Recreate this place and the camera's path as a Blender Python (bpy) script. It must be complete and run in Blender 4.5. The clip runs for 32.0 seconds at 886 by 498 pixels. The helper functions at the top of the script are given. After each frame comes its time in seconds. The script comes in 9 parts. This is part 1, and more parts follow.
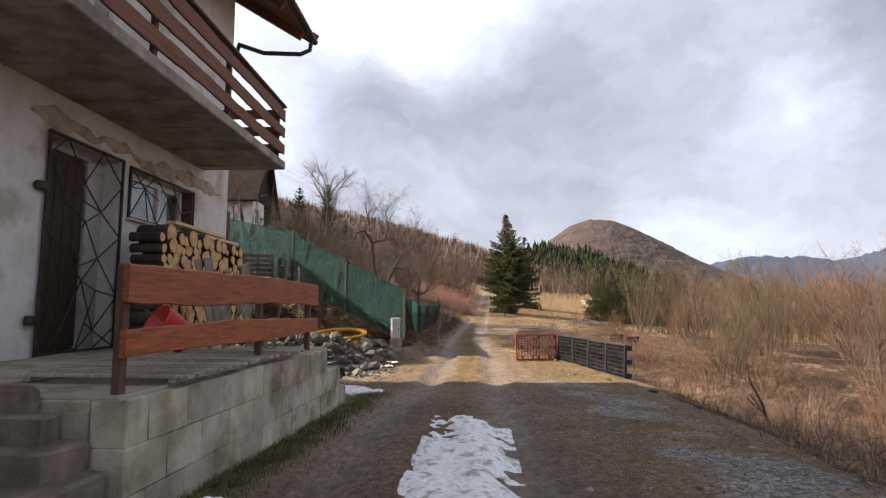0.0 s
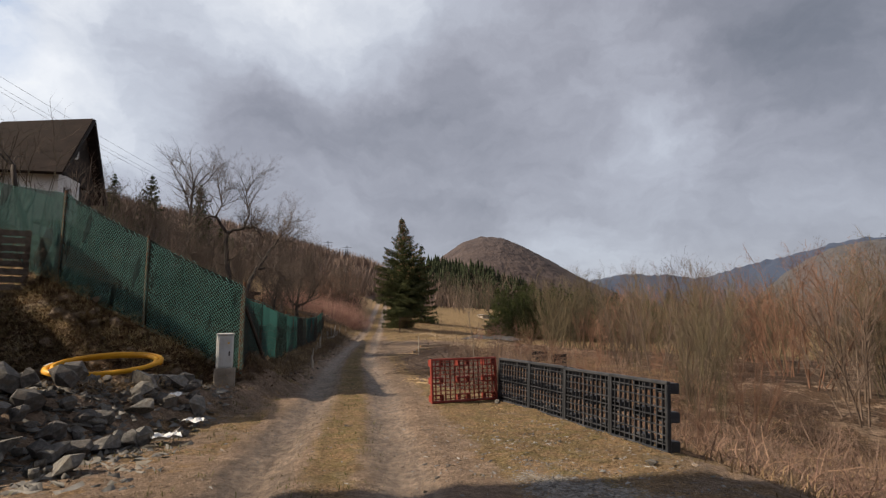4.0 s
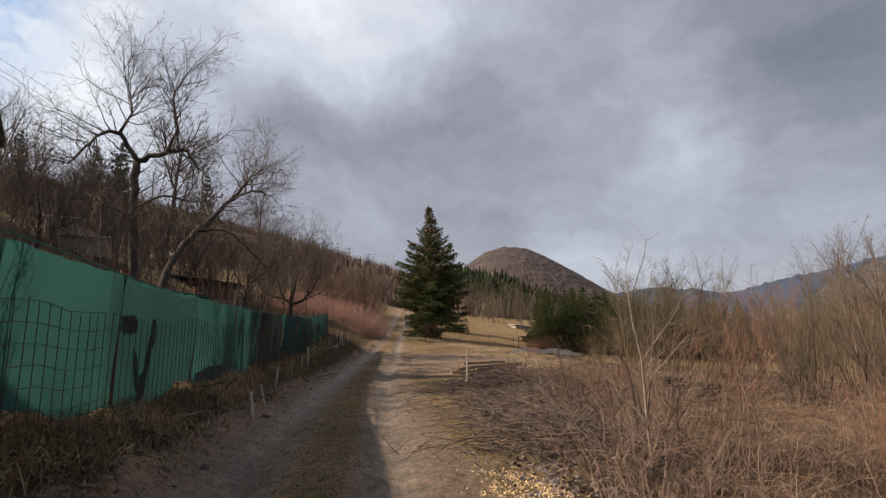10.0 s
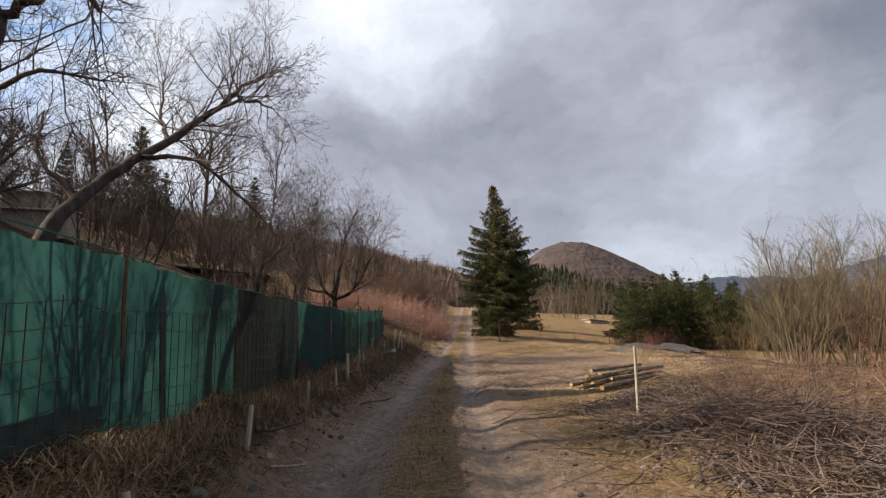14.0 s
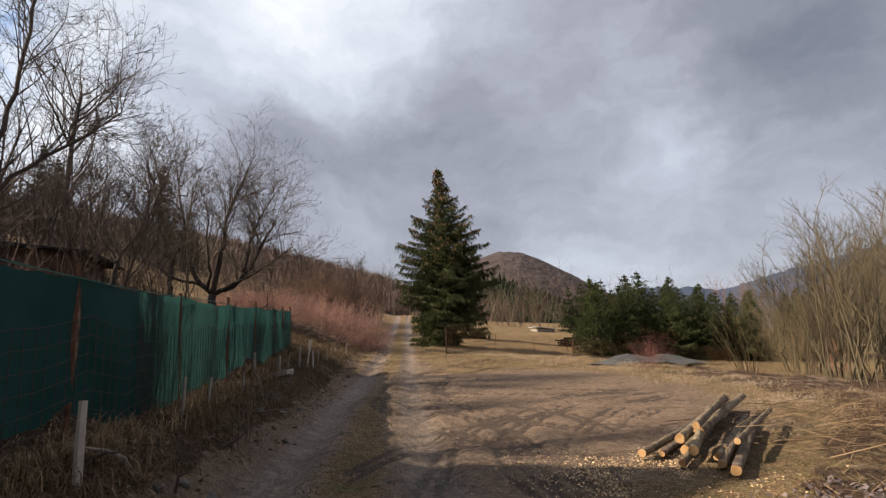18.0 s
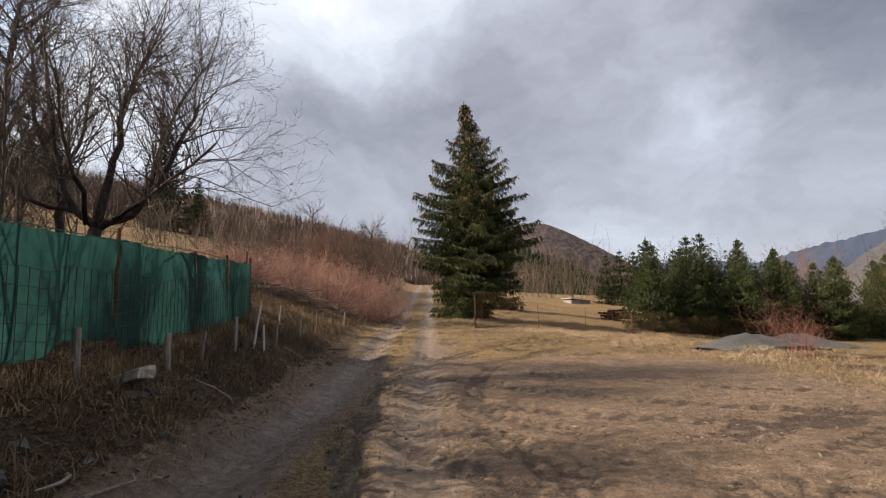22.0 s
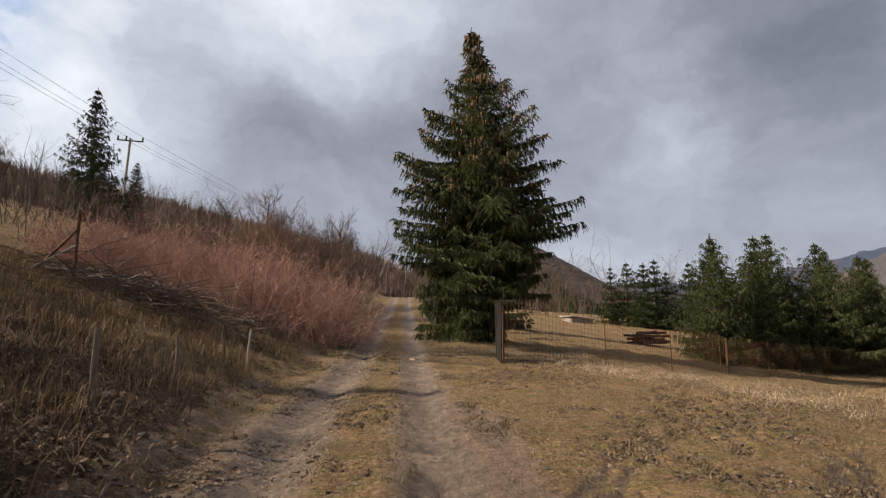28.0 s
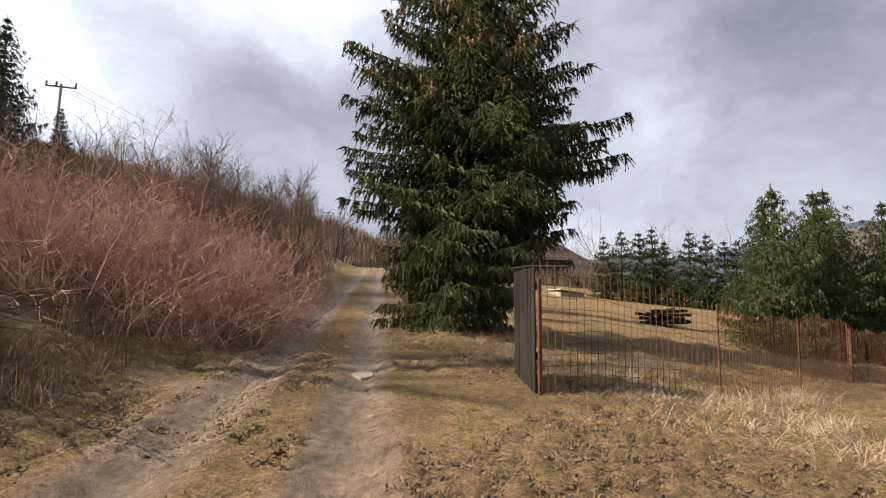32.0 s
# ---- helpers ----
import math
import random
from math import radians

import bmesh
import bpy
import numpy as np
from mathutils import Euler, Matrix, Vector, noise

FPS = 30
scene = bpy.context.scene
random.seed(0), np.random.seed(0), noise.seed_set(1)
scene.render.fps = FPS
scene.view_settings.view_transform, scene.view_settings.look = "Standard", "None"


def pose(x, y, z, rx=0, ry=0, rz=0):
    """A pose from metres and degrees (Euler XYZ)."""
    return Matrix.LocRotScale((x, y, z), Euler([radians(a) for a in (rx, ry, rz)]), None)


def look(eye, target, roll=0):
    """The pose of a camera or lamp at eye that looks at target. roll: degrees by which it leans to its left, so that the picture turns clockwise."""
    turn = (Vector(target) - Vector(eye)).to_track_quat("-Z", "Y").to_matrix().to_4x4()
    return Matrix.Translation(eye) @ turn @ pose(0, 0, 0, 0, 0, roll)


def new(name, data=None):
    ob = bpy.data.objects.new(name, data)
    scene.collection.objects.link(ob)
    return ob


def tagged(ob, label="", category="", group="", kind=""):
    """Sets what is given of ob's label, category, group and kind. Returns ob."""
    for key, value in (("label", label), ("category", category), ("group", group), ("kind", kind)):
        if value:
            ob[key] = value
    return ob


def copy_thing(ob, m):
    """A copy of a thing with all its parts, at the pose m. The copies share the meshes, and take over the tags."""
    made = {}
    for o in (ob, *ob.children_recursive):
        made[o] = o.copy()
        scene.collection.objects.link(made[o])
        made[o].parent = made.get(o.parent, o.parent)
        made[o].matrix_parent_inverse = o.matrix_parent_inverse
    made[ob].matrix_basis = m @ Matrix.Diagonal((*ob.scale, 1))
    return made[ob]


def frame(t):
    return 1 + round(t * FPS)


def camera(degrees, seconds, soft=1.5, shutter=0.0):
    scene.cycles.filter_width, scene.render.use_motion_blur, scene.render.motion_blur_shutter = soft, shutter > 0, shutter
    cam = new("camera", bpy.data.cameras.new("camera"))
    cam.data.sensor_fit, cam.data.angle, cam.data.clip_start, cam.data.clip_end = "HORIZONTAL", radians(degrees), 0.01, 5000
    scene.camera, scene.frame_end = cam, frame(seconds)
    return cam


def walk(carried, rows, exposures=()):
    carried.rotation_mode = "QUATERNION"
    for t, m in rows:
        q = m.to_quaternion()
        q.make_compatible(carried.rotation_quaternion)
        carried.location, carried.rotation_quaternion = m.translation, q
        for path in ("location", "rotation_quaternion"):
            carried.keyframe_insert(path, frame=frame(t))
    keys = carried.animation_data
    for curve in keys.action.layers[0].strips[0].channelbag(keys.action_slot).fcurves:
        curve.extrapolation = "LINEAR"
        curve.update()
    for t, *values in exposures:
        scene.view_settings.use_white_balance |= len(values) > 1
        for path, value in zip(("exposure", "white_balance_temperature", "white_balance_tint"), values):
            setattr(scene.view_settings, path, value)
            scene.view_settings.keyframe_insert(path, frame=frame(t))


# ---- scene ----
cam = camera(77.1, 32.0, 1.3)
METRES, EYE, TILT, LEAN, TURN = 48.0, 1.1, 6.0, 0.0, 0.0
ROWS = [
    (0.0, 0.0, 0.0, 0.0, -0.0, 0.0, -0.0),
    (0.5, -0.0013, 0.0154, -0.0022, -4.9, 2.13, -1.04),
    (1.0, -0.0001, 0.0313, -0.0049, -7.1, 1.61, -0.31),
    (1.5, 0.0004, 0.0479, -0.0068, -6.96, 0.9, -0.07),
    (2.0, 0.0024, 0.0639, -0.0095, -7.67, 1.33, -0.84),
    (2.5, 0.0026, 0.0786, -0.0107, -7.75, 2.02, -1.33),
    (3.0, 0.0048, 0.0948, -0.0129, -9.25, 1.68, -1.1),
    (3.5, 0.0063, 0.1109, -0.0148, -11.63, 1.64, -0.96),
    (5.5, 0.0195, 0.1702, -0.0218, -6.34, 3.13, -0.55),
    (6.0, 0.0213, 0.1857, -0.0237, -6.4, 4.3, -1.67),
    (6.5, 0.0229, 0.2019, -0.0257, -6.17, 4.3, -0.91),
    (7.0, 0.0228, 0.2185, -0.0277, -4.45, 3.67, -0.62),
    (7.5, 0.0232, 0.2344, -0.0296, -2.64, 3.51, -0.69),
    (8.0, 0.0233, 0.2508, -0.0316, -1.77, 3.68, -0.59),
    (8.5, 0.0234, 0.2663, -0.0335, -1.21, 3.46, -0.06),
    (9.0, 0.022, 0.2813, -0.0353, -1.6, 2.93, -0.68),
    (9.5, 0.0224, 0.2969, -0.0378, -4.63, 2.5, -1.37),
    (10.0, 0.0233, 0.3129, -0.0399, -8.78, 2.77, -1.53),
    (10.5, 0.0255, 0.3285, -0.0418, -7.67, 2.23, -1.13),
    (11.0, 0.0257, 0.344, -0.0446, -2.56, 3.1, -2.12),
    (11.5, 0.0258, 0.3597, -0.0467, 2.65, 1.97, 1.24),
    (12.0, 0.0236, 0.3755, -0.048, 3.19, 1.92, 2.55),
    (12.5, 0.0229, 0.3913, -0.05, 1.4, 2.79, 2.43),
    (13.0, 0.0218, 0.4071, -0.052, -0.6, 3.47, 1.67),
    (13.5, 0.0216, 0.423, -0.0541, -2.19, 3.23, 1.24),
    (14.0, 0.0215, 0.4385, -0.0559, -3.02, 2.87, 1.27),
    (14.5, 0.0216, 0.4546, -0.0576, -4.45, 2.73, 1.12),
    (15.0, 0.022, 0.4711, -0.0598, -6.59, 2.11, 1.01),
    (15.5, 0.0231, 0.4885, -0.0621, -9.0, 2.28, 0.53),
    (17.5, 0.0291, 0.5507, -0.0673, -10.06, 4.0, 0.61),
    (18.0, 0.0309, 0.5656, -0.0689, -9.47, 3.73, 0.95),
    (18.5, 0.0318, 0.5811, -0.0703, -9.14, 3.43, 0.47),
    (19.0, 0.0332, 0.5961, -0.0719, -10.56, 3.47, 0.12),
    (19.5, 0.0351, 0.6109, -0.0736, -13.72, 3.68, -0.83),
    (20.0, 0.0377, 0.625, -0.0753, -12.51, 2.41, -0.29),
    (20.5, 0.0387, 0.6397, -0.0767, -11.18, 1.84, -0.85),
    (21.0, 0.0419, 0.6546, -0.0786, -10.44, 1.36, -0.49),
    (21.5, 0.044, 0.6688, -0.0798, -8.43, 1.82, -0.59),
    (22.0, 0.0465, 0.684, -0.0814, -7.06, 0.86, 0.47),
    (22.5, 0.0461, 0.699, -0.0828, -5.31, 0.54, 1.05),
    (23.0, 0.0457, 0.7146, -0.084, -4.48, 1.41, 0.5),
    (23.5, 0.0453, 0.729, -0.0856, -5.36, 2.35, -0.34),
    (24.0, 0.0452, 0.7449, -0.0871, -7.79, 0.46, -0.4),
    (24.5, 0.0461, 0.7601, -0.0884, -8.47, 0.83, 0.14),
    (25.0, 0.047, 0.7754, -0.089, -9.36, 1.36, 0.34),
    (25.5, 0.0495, 0.7905, -0.091, -10.2, 1.72, 0.79),
    (27.5, 0.0561, 0.8513, -0.0958, -10.65, 2.47, -0.32),
    (28.0, 0.0567, 0.8665, -0.0972, -9.67, 2.49, -1.07),
    (28.5, 0.0585, 0.8816, -0.099, -10.22, 2.11, -0.7),
    (29.0, 0.0594, 0.8973, -0.1007, -10.81, 1.9, -0.65),
    (29.5, 0.0615, 0.9127, -0.1019, -12.48, 1.33, -0.37),
    (30.0, 0.0642, 0.9266, -0.1025, -16.75, -0.19, -0.31),
    (30.5, 0.0685, 0.941, -0.103, -21.35, -1.58, -1.18),
    (31.0, 0.0728, 0.9561, -0.104, -17.08, -1.38, -1.84),
    (31.5, 0.0756, 0.9721, -0.1045, -14.25, -0.94, -2.16),
    (32.0, 0.0778, 0.987, -0.1048, -12.2, -0.35, -1.56),
]
walk(cam, [(t, pose(0, 0, EYE, TILT, LEAN, TURN) @ pose(METRES * x, METRES * y, METRES * z, 90 + pitch, roll, yaw)) for t, x, y, z, yaw, pitch, roll in ROWS],
     exposures=[(0.0, 1.4), (1.0, 0.98), (2.0, 0.8), (3.5, 0.62), (6.0, 0.48), (9.0, 0.55), (11.0, 0.72), (15.0, 0.88), (18.0, 0.78), (20.0, 0.8), (22.0, 0.92), (25.0, 0.82), (28.0, 0.6), (30.0, 0.75), (31.0, 0.98), (32.0, 1.15)])


# ---- world, sun ----
SUN_EL, SUN_FROM = 35.0, Vector((-1.0, 0.04, 0.0)).normalized()


def build_world():
    world = bpy.data.worlds.new("sky_world")
    scene.world = world
    world.use_nodes = True
    nt = world.node_tree
    nt.nodes.clear()
    L = nt.links.new

    def node(kind, **kw):
        n = nt.nodes.new(kind)
        for k, v in kw.items():
            n.inputs[k].default_value = v
        return n

    def math_n(op, a, b=None, clamp=False):
        n = nt.nodes.new("ShaderNodeMath")
        n.operation, n.use_clamp = op, clamp
        for i, v in enumerate((a, b)):
            if v is None:
                continue
            if isinstance(v, (int, float)):
                n.inputs[i].default_value = v
            else:
                L(v, n.inputs[i])
        return n.outputs[0]

    def mix(fac, a, b):
        n = nt.nodes.new("ShaderNodeMix")
        n.data_type = "RGBA"
        for sock, v in ((n.inputs[0], fac), (n.inputs[6], a), (n.inputs[7], b)):
            if isinstance(v, (int, float)):
                sock.default_value = v
            elif isinstance(v, tuple):
                sock.default_value = (*v, 1)
            else:
                L(v, sock)
        return n.outputs[2]

    sky = nt.nodes.new("ShaderNodeTexSky")
    sky.sky_type, sky.sun_disc = "NISHITA", False
    sky.sun_elevation, sky.sun_rotation = radians(SUN_EL), math.atan2(SUN_FROM.x, SUN_FROM.y)
    sky_out = nt.nodes.new("ShaderNodeVectorMath")
    sky_out.operation = "SCALE"
    L(sky.outputs[0], sky_out.inputs[0])
    sky_out.inputs["Scale"].default_value = 0.10
    co = nt.nodes.new("ShaderNodeTexCoord")

    def blob(az, el, size, soft=1.0):
        """How near the direction is to a centre given in degrees: 1 there, 0 at size degrees."""
        a, e = radians(az), radians(el)
        n = nt.nodes.new("ShaderNodeVectorMath")
        n.operation = "DOT_PRODUCT"
        L(warp, n.inputs[0])
        n.inputs[1].default_value = (math.sin(a) * math.cos(e), math.cos(a) * math.cos(e), math.sin(e))
        r = nt.nodes.new("ShaderNodeMapRange")
        r.interpolation_type = "SMOOTHSTEP"
        r.inputs[1].default_value, r.inputs[2].default_value = math.cos(radians(size)), 1.0
        L(n.outputs["Value"], r.inputs[0])
        return r.outputs[0]

    # clouds lie on a plane high above: the direction over its height, so that they flatten towards the horizon
    sep = nt.nodes.new("ShaderNodeSeparateXYZ")
    L(co.outputs["Generated"], sep.inputs[0])
    wn = node("ShaderNodeTexNoise", Scale=4.5, Detail=6.0, Roughness=0.6)
    L(co.outputs["Generated"], wn.inputs["Vector"])
    wv = nt.nodes.new("ShaderNodeVectorMath")
    wv.operation = "MULTIPLY_ADD"
    wv.inputs[1].default_value, wv.inputs[2].default_value = (0.26, 0.26, 0.18), (-0.13, -0.13, -0.09)
    L(wn.outputs["Color"], wv.inputs[0])
    wa = nt.nodes.new("ShaderNodeVectorMath")
    wa.operation = "ADD"
    L(co.outputs["Generated"], wa.inputs[0])
    L(wv.outputs[0], wa.inputs[1])
    wz = nt.nodes.new("ShaderNodeVectorMath")
    wz.operation = "NORMALIZE"
    L(wa.outputs[0], wz.inputs[0])
    warp = wz.outputs[0]
    stretch = nt.nodes.new("ShaderNodeMapping")
    stretch.inputs["Scale"].default_value = (2.2, 2.2, 4.2)
    L(warp, stretch.inputs["Vector"])
    n1 = node("ShaderNodeTexNoise", Scale=1.4, Detail=7.0, Roughness=0.52)
    L(stretch.outputs[0], n1.inputs["Vector"])
    n2 = node("ShaderNodeTexNoise", Scale=5.0, Detail=5.0, Roughness=0.55)
    L(stretch.outputs[0], n2.inputs["Vector"])
    base = math_n("ADD", math_n("MULTIPLY", n1.outputs[0], 0.56), math_n("MULTIPLY", n2.outputs[0], 0.26))
    bright = math_n("ADD", base, 0.045)
    for az, el, size, amount in CLOUDS:
        bright = math_n("ADD", bright, math_n("MULTIPLY", blob(az, el, size), amount))
    ramp = nt.nodes.new("ShaderNodeValToRGB")
    ramp.color_ramp.interpolation = "B_SPLINE"
    while len(ramp.color_ramp.elements) < 5:
        ramp.color_ramp.elements.new(0.5)
    for e, (p, c) in zip(ramp.color_ramp.elements, ((0.05, (0.15, 0.165, 0.20)), (0.30, (0.285, 0.292, 0.342)), (0.5, (0.425, 0.434, 0.50)),
                                                  (0.72, (0.64, 0.69, 0.785)), (1.0, (1.15, 1.15, 1.15)))):
        e.position, e.color = p, (*c, 1)
    L(bright, ramp.inputs[0])
    gap = math_n("MULTIPLY", blob(-44, 27, 17), math_n("SUBTRACT", 1.9, math_n("MULTIPLY", n2.outputs[0], 2.6)), True)
    col = mix(gap, ramp.outputs[0], mix(1.0, (0, 0, 0), (0.22, 0.42, 0.78)))
    # a thin share of the clear sky everywhere
    col = mix(0.12, col, sky_out.outputs[0])
    bg = nt.nodes.new("ShaderNodeBackground")
    L(col, bg.inputs[0])
    bg.inputs[1].default_value = 0.69
    out = nt.nodes.new("ShaderNodeOutputWorld")
    L(bg.outputs[0], out.inputs[0])


# (azimuth, elevation, size in degrees, brightness) of the large cloud masses
CLOUDS = [(-34, 27, 24, 0.31), (-1, 33, 15, 0.34), (8, 40, 20, 0.1), (-12, 15, 15, -0.07), (-2, 13, 13, -0.10), (14, 24, 22, -0.06),
          (27, 14, 16, 0.02), (36, 21, 9, 0.10), (42, 28, 13, -0.20), (47, 20, 14, -0.14), (-4, 7, 11, 0.12), (-22, 12, 14, 0.16), (27, 6, 16, 0.05), (30, 34, 14, -0.05)]
build_world()
sun = new("sun", bpy.data.lights.new("sun", "SUN"))
sun.data.energy, sun.data.angle, sun.data.color = 5.0, radians(0.6), (1.0, 0.85, 0.68)
sun.matrix_basis = look((-60, 2.4, 42), Vector((-60, 2.4, 42)) - (SUN_FROM * math.cos(radians(SUN_EL)) + Vector((0, 0, math.sin(radians(SUN_EL))))))


# ---- building tools ----
class Geo:
    """Vertices and faces of one mesh in the making."""

    def __init__(self):
        self.v, self.f = [], []

    def add(self, vs, fs):
        n = len(self.v)
        self.v.extend(vs)
        self.f.extend([tuple(i + n for i in f) for f in fs])
        return self

    def box(self, c, s, m=None, chamfer=0.0, wob=0.0, rng=random):
        """A box with centre c and size s; chamfer cuts its edges; m turns or moves it."""
        c = Vector(c)
        if chamfer <= 0:
            pts = [Vector((x * s[0] / 2, y * s[1] / 2, z * s[2] / 2)) for x in (-1, 1) for y in (-1, 1) for z in (-1, 1)]
            fs = BOX_F
        else:
            b = min(chamfer, min(s) * 0.45)
            pts = [Vector((d[0] * (s[0] / 2 - b * (a != 0)), d[1] * (s[1] / 2 - b * (a != 1)), d[2] * (s[2] / 2 - b * (a != 2)))) for a, d in CHAMFER_P]
            fs = CHAMFER_F
        if wob:
            pts = [p + Vector([rng.uniform(-wob, wob) for _ in range(3)]) for p in pts]
        pts = [p + c for p in pts]
        if m is not None:
            pts = [m @ p for p in pts]
        return self.add([tuple(p) for p in pts], fs)

    def tube(self, pts, rads, sides=6, cap=True, twist=0.0):
        pts = [Vector(p) for p in pts]
        if isinstance(rads, (int, float)):
            rads = [rads] * len(pts)
        vs, fs = [], []
        ref = None
        for i, p in enumerate(pts):
            t = pts[min(i + 1, len(pts) - 1)] - pts[max(i - 1, 0)]
            t = t.normalized() if t.length > 1e-9 else Vector((0, 0, 1))
            if ref is None:
                ref = t.orthogonal().normalized()
            ref = ref - t * ref.dot(t)
            ref = ref.normalized() if ref.length > 1e-6 else t.orthogonal().normalized()
            o = t.cross(ref)
            for k in range(sides):
                a = 2 * math.pi * k / sides + twist
                vs.append(tuple(p + (ref * math.cos(a) + o * math.sin(a)) * rads[i]))
        for i in range(len(pts) - 1):
            for k in range(sides):
                a, b = i * sides + k, i * sides + (k + 1) % sides
                fs.append((a, b, b + sides, a + sides))
        if cap:
            fs.append(tuple(range(sides))[::-1])
            fs.append(tuple((len(pts) - 1) * sides + k for k in range(sides)))
        return self.add(vs, fs)

    def hull(self, pts):
        bm = bmesh.new()
        for p in pts:
            bm.verts.new(p)
        r = bmesh.ops.convex_hull(bm, input=bm.verts)
        bmesh.ops.delete(bm, geom=list({g for g in r["geom_interior"] + r["geom_unused"] if isinstance(g, bmesh.types.BMVert)}), context="VERTS")
        bm.verts.index_update()
        self.add([tuple(v.co) for v in bm.verts], [tuple(v.index for v in f.verts) for f in bm.faces])
        bm.free()
        return self

    def mesh(self, name, material, smooth=False):
        me = bpy.data.meshes.new(name)
        me.from_pydata(self.v, [], self.f)
        me.validate()
        if material:
            me.materials.append(material)
        if smooth:
            me.shade_smooth()
        me.update()
        return me


BOX_F = [(0, 1, 3, 2), (4, 6, 7, 5), (0, 4, 5, 1), (2, 3, 7, 6), (0, 2, 6, 4), (1, 5, 7, 3)]
CHAMFER_P = [(a, d) for d in [(x, y, z) for x in (-1, 1) for y in (-1, 1) for z in (-1, 1)] for a in range(3)]
CHAMFER_F = []


def chamfer_faces():
    bm = bmesh.new()
    vs = [bm.verts.new((d[0] * (1 - 0.2 * (a != 0)), d[1] * (1 - 0.2 * (a != 1)), d[2] * (1 - 0.2 * (a != 2)))) for a, d in CHAMFER_P]
    bm.verts.index_update()
    bmesh.ops.convex_hull(bm, input=bm.verts)
    bmesh.ops.dissolve_limit(bm, angle_limit=0.02, verts=bm.verts, edges=bm.edges)
    bm.normal_update()
    bm.verts.index_update()
    for f in bm.faces:
        CHAMFER_F.append(tuple(v.index for v in f.verts))
    bm.free()


chamfer_faces()


def part(name, geo, material, parent, label="", smooth=False, kind=""):
    ob = new(name, geo if isinstance(geo, bpy.types.Mesh) else geo.mesh(name, material, smooth))
    ob.parent = parent
    if label:
        ob["label"] = label
    if kind:
        ob["kind"] = kind
    return ob


def thing(name, geo, material, at=(0, 0, 0), turn=(0, 0, 0), label="", category="", group="", kind="", smooth=False):
    data = None if geo is None else geo if isinstance(geo, bpy.types.Mesh) else geo.mesh(name, material, smooth)
    ob = new(name, data)
    ob.matrix_basis = pose(*at, *turn)
    return tagged(ob, label, category, group, kind)


def array_mesh(name, verts, tris, material, smooth=False):
    """A mesh from numpy arrays: fast for large meshes."""
    verts, tris = np.asarray(verts, np.float32), np.asarray(tris, np.int32)
    me = bpy.data.meshes.new(name)
    k = tris.shape[1]
    me.vertices.add(len(verts))
    me.vertices.foreach_set("co", verts.ravel())
    me.loops.add(tris.size)
    me.loops.foreach_set("vertex_index", tris.ravel())
    me.polygons.add(len(tris))
    me.polygons.foreach_set("loop_start", np.arange(0, tris.size, k, dtype=np.int32))
    me.polygons.foreach_set("loop_total", np.full(len(tris), k, np.int32))
    me.update(calc_edges=True)
    me.materials.append(material)
    if smooth:
        me.shade_smooth()
    return me


